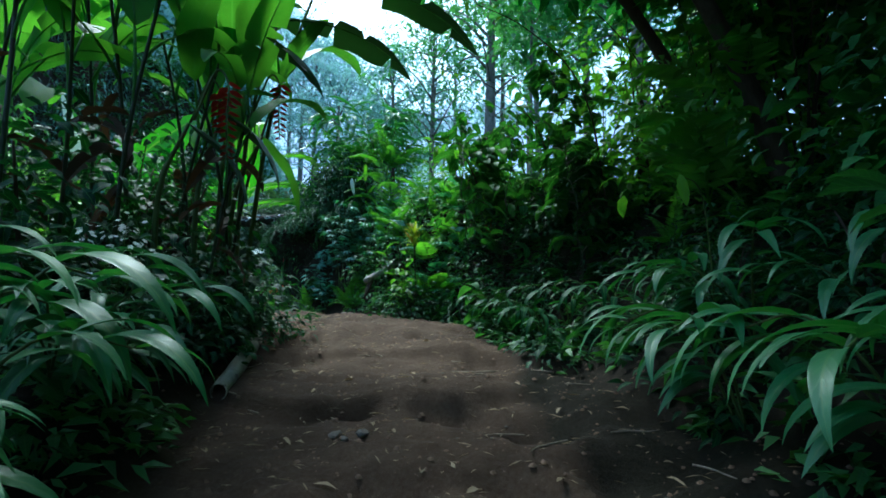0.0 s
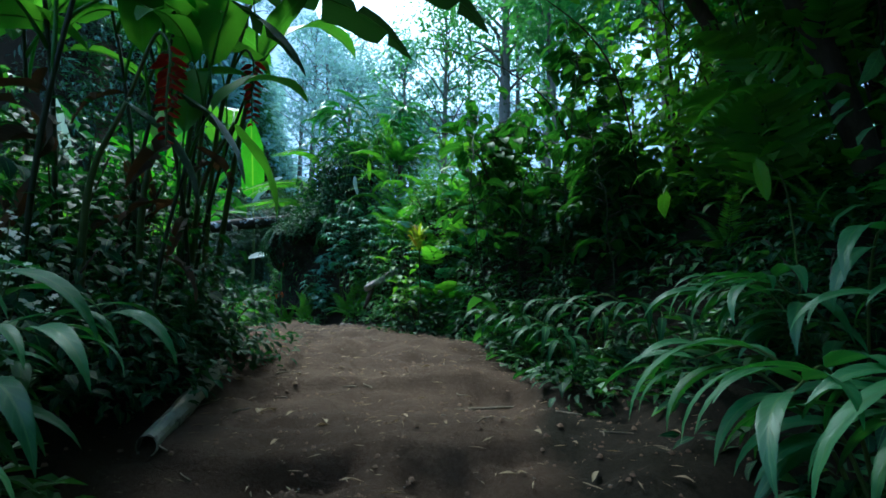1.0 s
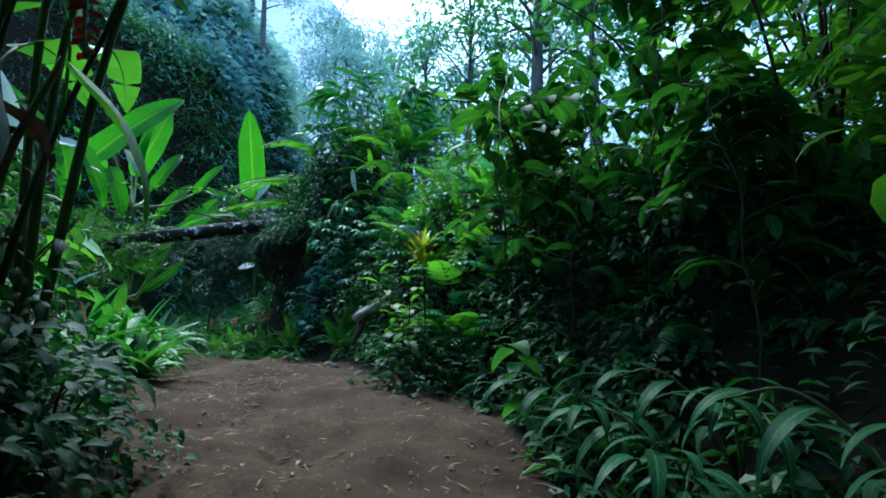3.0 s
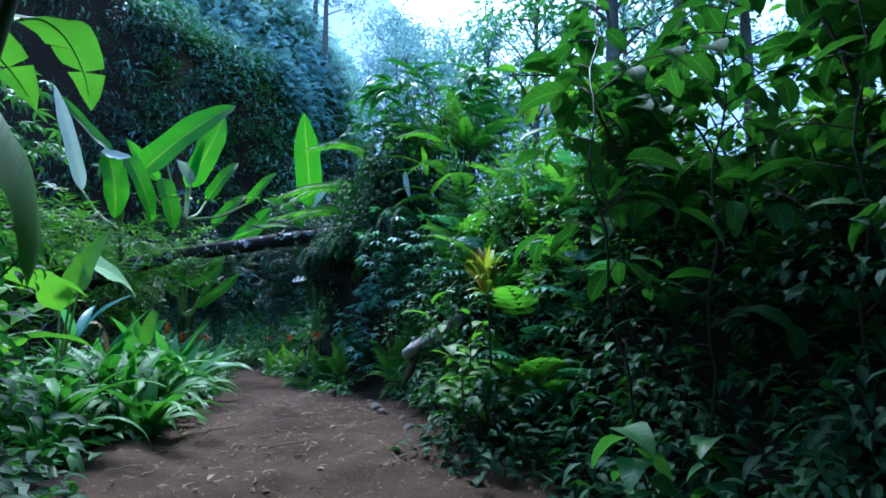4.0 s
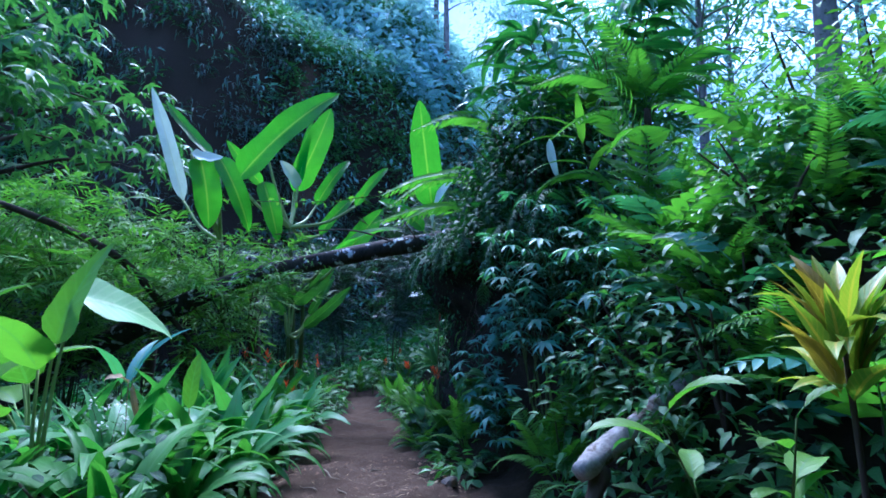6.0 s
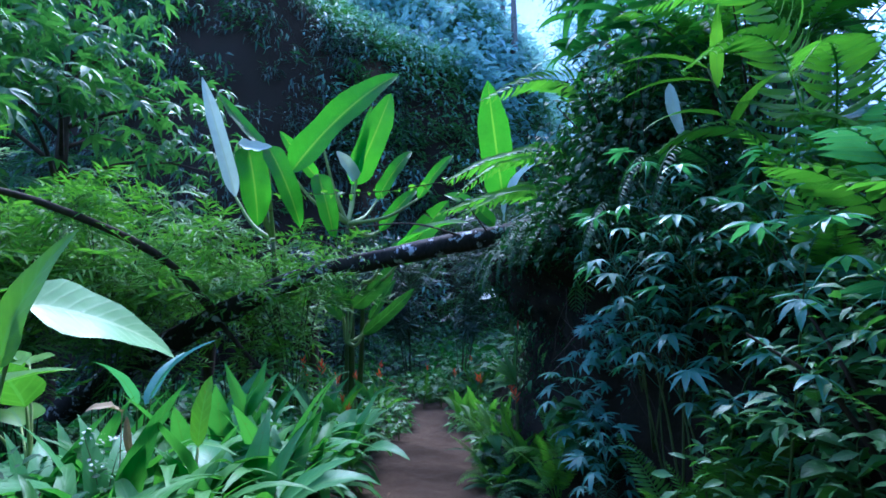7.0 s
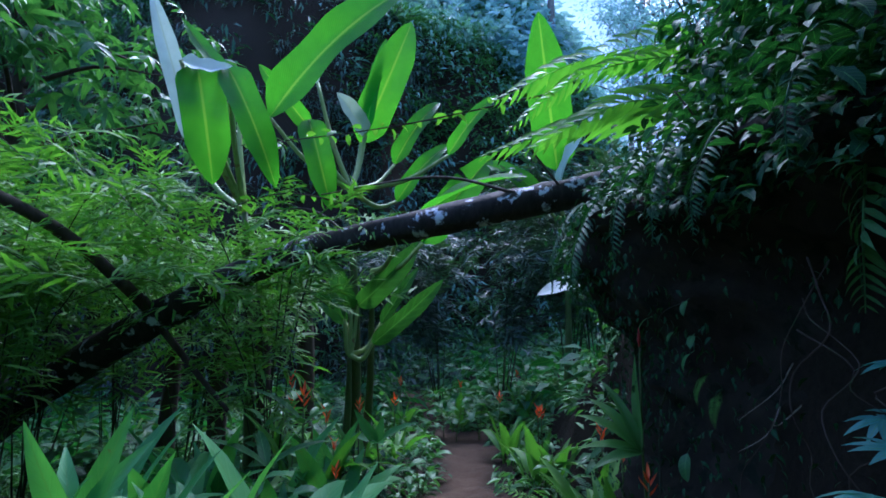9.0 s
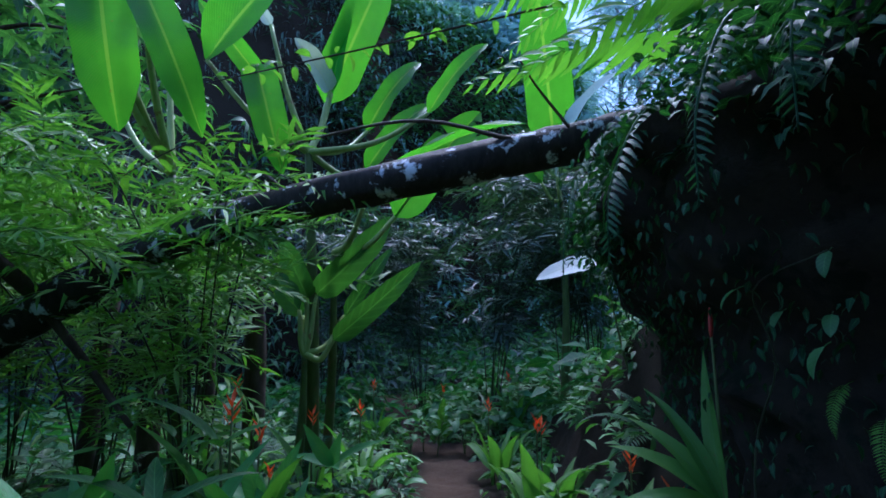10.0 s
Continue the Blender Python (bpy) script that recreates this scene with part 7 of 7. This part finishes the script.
part("leaf_stalk", piece_mesh("leaf_stalk", tube(curve([(-4.6, 14.0, zat(-4.6, 14.0) - 0.05), (-4.7, 13.95, 1.7), (-4.88, 13.85, 2.66)], 6), np.linspace(0.015, 0.008, 13), 6), M_STEM), pale)

lit = thing("elephant_ear", "elephant-ear plant with one drooping leaf in painted sky sheen and one upright leaf", "plant")
foot = (-4.35, 7.75, zat(-4.35, 7.75) - 0.03)
for b, t, wd, bow, side, mt, note in (((-4.18, 7.80, 2.34), (-4.37, 8.57, 2.02), 0.36, 0.08, (0.72, -0.1, 0.68), M_EAR_SHEEN, "drooping leaf made pale with painted sky sheen"), ((-4.25, 7.75, 2.05), (-4.08, 7.97, 2.68), 0.26, 0.08, (0.3, -0.9, 0.1), M_HERB_LIGHT, ""),
                                      ((-4.3, 7.7, 1.9), (-4.0, 7.2, 2.2), 0.28, 0.14, (0.1, -0.4, 0.9), M_HERB_LIGHT, ""), ((-4.35, 8.75, 1.5), (-4.3, 8.79, 1.92), 0.14, 0.05, (0.3, -0.9, 0.1), M_HERB_LIGHT, "")):
    st = curve([foot if b[1] < 8.5 else (-4.36, 8.76, zat(-4.36, 8.76)), tuple((np.array(foot if b[1] < 8.5 else (-4.36, 8.76, 1.0)) + np.array(b)) / 2 + np.array([0.04, -0.03, 0.1])), b], 5)
    part("leaf_stalk", piece_mesh("leaf_stalk", tube(st, np.linspace(0.015, 0.008, len(st)), 6), M_STEM_PALE), lit)
    pp, mm = leaf_to(b, t, wd, "heart" if wd > 0.2 else "oval", bow, side, 12, 3, 10, 0, 3, 0.05)
    part("leaf", piece_mesh("leaf", pp, mt), lit, mm)

plant_out(copy_thing(s3, pose(0, 0, 0)), [(-6.0, 9.75, 20, 1.25, 0, 0.02), (-5.85, 10.1, 140, 1.2, 0, 0.02), (-6.05, 11.6, 60, 1.1, 0, 0.02), (-6.3, 11.2, 200, 1.1, 0, 0.02), (-5.9, 11.0, 100, 0.9, 0, 0.02), (-7.0, 10.9, 30, 1.2, 0, 0.02)])
plant_out(copy_thing(h1, pose(0, 0, 0)), [(-7.4, 14.9, 0, 0.8, 0, 0.02), (-7.2, 15.2, 90, 0.9, 0, 0.02), (-7.7, 15.0, 200, 0.9, 0, 0.02), (-7.5, 14.5, 30, 0.7, 0, 0.02), (-7.9, 15.7, 60, 1.0, 0, 0.02), (-7.1, 15.9, 10, 1.0, 0, 0.02)])
def leaf_fan(name, label, foot, joint, leaves, mat, stem_r=0.012):
    """A short stem whose leaves spring from one joint; each leaf by tip, width, bow and facing side."""
    ob = thing(name, label, "plant")
    foot = (foot[0], foot[1], zat(*foot) - 0.03)
    part("stem", piece_mesh("stem", tube(curve([foot, tuple((np.array(foot) + np.array(joint)) / 2 + np.array([0.02, 0.01, 0])), joint], 4), np.linspace(stem_r, stem_r * 0.6, 9), 7), M_STEM), ob)
    for i, (tip, w, bow, side) in enumerate(leaves):
        pp, mm = leaf_to(joint, tip, w, "lance", bow, side, 12, 2, 16, 0, i, 0.03)
        part("leaf", piece_mesh("leaf", pp, mat), ob, mm)
    return ob


canna = leaf_fan("canna_plant", "broad-leaved plant with a pink bud spike under the ridge", (-3.74, 11.62), (-3.72, 11.64, 1.60), [
    ((-3.78, 11.78, 2.08), 0.075, 0.02, (-0.5, -0.8, 0)), ((-4.07, 11.58, 1.74), 0.09, 0.12, (0, -0.3, 0.9)), ((-4.04, 11.71, 1.82), 0.08, 0.12, (0, -0.3, 0.9)),
    ((-4.00, 11.78, 1.92), 0.06, 0.14, (0, -0.3, 0.9)), ((-4.02, 11.52, 1.58), 0.09, 0.10, (0, -0.3, 0.9)), ((-3.90, 11.40, 1.52), 0.08, 0.1, (0.2, -0.3, 0.9))], M_HELICONIA)
part("flower_stalk", piece_mesh("flower_stalk", tube(curve([(-3.72, 11.64, 1.58), (-3.735, 11.70, 1.9), (-3.75, 11.76, 2.14)], 4), np.linspace(0.008, 0.004, 9), 6), M_STEM), canna)
part("bud", piece_mesh("bud", tube([(-3.75, 11.757, 2.12), (-3.75, 11.76, 2.155), (-3.75, 11.762, 2.19), (-3.752, 11.765, 2.23)], [0.004, 0.009, 0.008, 0.002], 8), M_RED), canna, None, "pinkish red flower bud")
leaf_fan("lance_leaf_plant", "low plant with two broad upright leaves below the log", (-6.33, 11.82), (-6.34, 11.80, 0.95), [
    ((-6.16, 11.91, 1.42), 0.13, 0.05, (0.5, -0.8, 0.2)), ((-6.45, 11.66, 1.36), 0.15, 0.04, (0.5, -0.8, 0.1)), ((-6.70, 11.55, 1.12), 0.12, 0.08, (0, -0.3, 0.9)), ((-6.05, 11.75, 1.12), 0.10, 0.06, (0, -0.3, 0.9))], M_LANCE)
leaf_fan("lance_leaf_plant", "small green plant with a star of leaves below the log", (-6.48, 12.44), (-6.46, 12.42, 1.08), [
    ((-6.62, 12.26, 1.40), 0.11, 0.05, (0.4, -0.7, 0.4)), ((-6.40, 12.45, 1.34), 0.10, 0.05, (0.4, -0.7, 0.4)), ((-6.10, 12.62, 1.28), 0.11, 0.07, (0.1, -0.4, 0.9)), ((-6.75, 12.25, 1.14), 0.10, 0.07, (0.1, -0.4, 0.9)), ((-6.25, 12.30, 1.12), 0.10, 0.06, (0.3, -0.4, 0.8))], M_LANCE)
leaf_fan("lance_leaf_plant", "dark plant with long leaves lying level below the log", (-6.02, 11.02), (-6.05, 10.98, 1.25), [
    ((-6.34, 10.58, 1.44), 0.10, 0.10, (0, -0.2, 1)), ((-5.85, 11.45, 1.35), 0.10, 0.10, (0, -0.2, 1)), ((-6.45, 11.15, 1.40), 0.09, 0.1, (0, -0.2, 1))], M_SOFT)
leaf_fan("lance_leaf_plant", "dark plant with long leaves lying level below the log", (-6.26, 11.42), (-6.24, 11.40, 1.45), [
    ((-6.56, 11.03, 1.72), 0.10, 0.10, (0, -0.2, 1)), ((-6.02, 11.66, 1.56), 0.09, 0.08, (0, -0.2, 1)), ((-6.10, 11.15, 1.50), 0.09, 0.1, (0, -0.2, 1))], M_SOFT)

leaf_fan("lance_leaf_plant", "upright plant with broad pale bluish-green leaves near the log", (-5.14, 9.62), (-5.15, 9.60, 1.45), [
    ((-5.25, 9.44, 1.90), 0.10, 0.05, (0.8, -0.5, 0.1)), ((-5.14, 9.77, 1.92), 0.10, 0.04, (0.8, -0.5, 0.1)), ((-5.02, 9.82, 1.80), 0.10, 0.10, (0.5, -0.3, 0.6)), ((-4.98, 9.60, 1.72), 0.10, 0.10, (0.3, -0.3, 0.8)), ((-5.40, 9.62, 1.75), 0.09, 0.08, (0.3, -0.3, 0.8))], M_LANCE)

# a thin climber on the bare face of the bank
climb = thing("climber", "thin climber with a few leaves on the bare earth bank", "plant")
part("stem", piece_mesh("stem", tube(curve([(-3.58, 11.42, 0.9), (-3.64, 11.66, 1.7), (-3.56, 11.64, 2.05), (-3.60, 11.62, 2.28), (-3.41, 11.44, 2.37)], 6), np.linspace(0.004, 0.002, 25), 5), M_STEM_SHADE), climb)
for p, yaw, sc, leaf in (((-3.40, 11.43, 2.37), 150, 0.35, "oval"), ((-3.62, 11.62, 2.29), 110, 0.5, "oval"), ((-3.41, 11.54, 2.21), 170, 0.45, "oval"), ((-3.42, 11.56, 2.13), 120, 0.45, "oval"), ((-3.70, 11.76, 1.76), 130, 0.5, "oval"), ((-3.45, 11.50, 1.70), 160, 0.5, "oval"), ((-3.52, 11.66, 2.22), 140, 0.4, "oval")):
    part("leaf", HERB_LEAVES[int(yaw) // 10 % len(HERB_LEAVES)], climb, pose(p[0], p[1] - 0.04, p[2], -62, 0, yaw) @ Matrix.Scale(sc, 4))
for p, yaw in (((-3.38, 11.66, 2.02), 140), ((-3.32, 11.56, 1.95), 165)):
    part("frond", FRONDS[1], climb, pose(p[0], p[1] - 0.04, p[2], -60, 0, yaw) @ Matrix.Scale(0.26, 4))

# herb with small white flowers
def white_flowered(seed):
    g = np.random.default_rng(seed)
    ob = thing("white_flower_herb", "wild herb with clusters of tiny white flowers", "flower")
    petal = piece_mesh("flower", join([moved(blade(0.016, 0.011, "oval", 15, -10, 8, n=2, m=1), pose(0, 0, 0, 0, 0, 72 * k)) for k in range(5)]), M_WHITE)
    for k in range(6):
        a, r, h = g.uniform(0, 6.28), g.uniform(0.05, 0.22), g.uniform(0.45, 0.8)
        line = curve([(0, 0, 0), (r * 0.4 * math.cos(a), r * 0.4 * math.sin(a), h * 0.6), (r * math.cos(a), r * math.sin(a), h)], 4)
        st = part("stem", piece_mesh("stem", tube(line, np.linspace(0.005, 0.002, 9), 5), M_STEM), ob)
        for j in range(6):
            part("leaf", HERB_LEAVES[2], st, pose(*pts_along(line, 0.3 + 0.1 * j), g.uniform(-15, 15), 0, g.uniform(0, 360)) @ Matrix.Scale(0.5, 4))
        for j in range(9):
            p = pts_along(line, 1.0)
            part("flower", petal, st, pose(p[0] + g.normal(0, 0.03), p[1] + g.normal(0, 0.03), p[2] + g.normal(0, 0.03), g.uniform(-50, 50), g.uniform(-50, 50), g.uniform(0, 360)))
    return ob


plant_out(white_flowered(3), [(-1.78, 2.75, 0, 1.25, 0, 0.02), (-2.05, 3.15, 90, 1.2, 0, 0.02), (-4.95, 8.5, 30, 0.85, 0, 0.02)])

# withered leaves
wither = thing("withered_leaf", "broken pale dry leaf hanging among the strap leaves", "leaf")
for b, t, wd in (((-4.62, 8.43, 1.72), (-4.53, 8.2, 1.76), 0.07), ((-4.6, 8.45, 1.7), (-4.55, 8.5, 1.4), 0.05)):
    pp, mm = leaf_to(b, t, wd, "oval", 0.12, (0.5, -0.6, 0.6), 8, 2, 30, 0, 8, 0.25)
    part("blade", piece_mesh("blade", pp, M_DRY), wither, mm)
part("leaf_stalk", piece_mesh("leaf_stalk", tube(curve([(-4.66, 8.47, zat(-4.66, 8.47) - 0.03), (-4.66, 8.46, 1.3), (-4.62, 8.43, 1.72)], 4), np.linspace(0.004, 0.003, 9), 5), M_DRY), wither)

# ---- litter on the trail ----
tubeline = curve([(x, y, zat(x, y) + 0.035) for x, y in ((-1.56, 3.58), (-1.65, 4.15), (-1.74, 4.75))], 6)
cane = thing("bamboo_tube", "old grey cut bamboo tube lying at the edge of the trail", "bamboo tube")
bm = bmesh.new()
rings = []
for i, p in enumerate(tubeline):
    rr = 0.062 + (0.005 if i in (5, 6) else 0)
    rings.append([[bm.verts.new((p[0] + q * math.cos(a), p[1], p[2] + 0.02 + q * math.sin(a))) for a in np.arange(16) * math.pi / 8] for q in (rr, rr - 0.008)])
for i in range(len(rings) - 1):
    for j in range(16):
        k = (j + 1) % 16
        bm.faces.new((rings[i][0][j], rings[i][0][k], rings[i + 1][0][k], rings[i + 1][0][j]))
        bm.faces.new((rings[i][1][k], rings[i][1][j], rings[i + 1][1][j], rings[i + 1][1][k]))
for e in (0, len(rings) - 1):
    for j in range(16):
        k = (j + 1) % 16
        bm.faces.new((rings[e][0][k], rings[e][0][j], rings[e][1][j], rings[e][1][k]))
bmesh.ops.recalc_face_normals(bm, faces=bm.faces)
me = bpy.data.meshes.new("cane_wall")
bm.to_mesh(me)
bm.free()
me.materials.append(M_BAMBOO_CANE)
part("cane_wall", me, cane)

# stones, twigs and fallen leaves
def rock(name, seed, r):
    g = np.random.default_rng(seed)
    bm = bmesh.new()
    bmesh.ops.create_icosphere(bm, subdivisions=2, radius=r)
    for v in bm.verts:
        k = 1 + 0.28 * math.sin(v.co.x / r * 3 + seed) * math.cos(v.co.y / r * 2.3 + seed) + g.uniform(-0.07, 0.07)
        v.co = Vector((v.co.x * 1.2 * k, v.co.y * 0.9 * k, v.co.z * 0.6 * k))
    me = bpy.data.meshes.new(name)
    bm.to_mesh(me)
    bm.free()
    me.materials.append(M_STONE)
    return me


ROCKS = [rock("stone", k, 0.05) for k in range(5)]


def on_trail(y0, y1, spread=0.9):
    y = R(y0, y1)
    s = leg_at(y)
    k = np.arange(len(TRAIL))
    hw = float(np.interp(s, k, TRAIL[:, 3]))
    return trail_side(s, -hw + R(-spread, spread) * hw, 1)


big_stones = [(-0.62, 3.0, 0.75), (-0.47, 3.02, 0.9), (-0.55, 2.92, 0.6), (-2.17, 6.6, 0.6), (0.4, 4.3, 0.4), (-1.35, 8.55, 0.7), (-1.6, 8.75, 1.1), (-1.75, 8.95, 1.3), (-1.2, 8.25, 0.9), (-2.6, 9.75, 1.2)]
for k, (x, y, s) in enumerate(big_stones + [(*on_trail(1.8, 9.6), R(0.08, 0.28)) for _ in range(55)]):
    st = tagged(new("stone", ROCKS[k % 5]), "small grey-brown stone lying on the earth trail", "stone", "stones on the trail")
    st.matrix_basis = pose(x, y, zat(x, y) + 0.008 * s, R(-15, 15), R(-15, 15), R(0, 360)) @ Matrix.Scale(s, 4)

TWIGS = [piece_mesh("twig", tube(curve([(-L / 2, 0, 0), (-L * 0.15, R(-0.02, 0.02), 0.006), (L * 0.2, R(-0.02, 0.02), 0.002), (L / 2, R(-0.03, 0.03), 0.004)], 3), np.linspace(0.006, 0.003, 10), 5, 0.15), M_TWIG) for L in (0.3, 0.2, 0.12, 0.08)]
long_twig = piece_mesh("twig", tube(curve([(-0.5, 0.02, 0), (-0.1, -0.02, 0.012), (0.25, 0.03, 0.006), (0.55, 0.0, 0.01)], 5), np.linspace(0.014, 0.007, 16), 6, 0.15), M_TWIG)
for x, y, a in ((0.3, 4.72, 12),):
    tw = tagged(new("twig", long_twig), "thin bare dead twig lying across the trail", "twig", "twigs on the trail")
    tw.matrix_basis = pose(x, y, zat(x, y) + 0.012, 0, 0, a)
for k in range(85):
    x, y = on_trail(1.8, 10.0 if k < 80 else 4.2, 1.0)
    tw = tagged(new("twig", TWIGS[k % 4]), "short dry twig on the earth trail", "twig", "twigs on the trail")
    tw.matrix_basis = pose(x, y, zat(x, y) + 0.006, R(-5, 5), R(-5, 5), R(0, 360))
FALLEN = [piece_mesh("fallen_leaf", blade(L, wd, "oval", 12, -18, 25, n=4, m=1, wave=0.3), M_DRY) for L, wd in ((0.12, 0.045), (0.09, 0.04), (0.16, 0.035))]
for k in range(100):
    x, y = on_trail(1.8, 10.0 if k < 70 else 4.2, 1.15)
    lf = tagged(new("fallen_leaf", FALLEN[k % 3]), "curled dry brown leaf fallen on the trail", "leaf", "fallen leaves")
    lf.matrix_basis = pose(x, y, zat(x, y) + 0.006, R(-8, 8), R(-8, 8), R(0, 360)) @ Matrix.Scale(R(0.5, 1.0), 4)
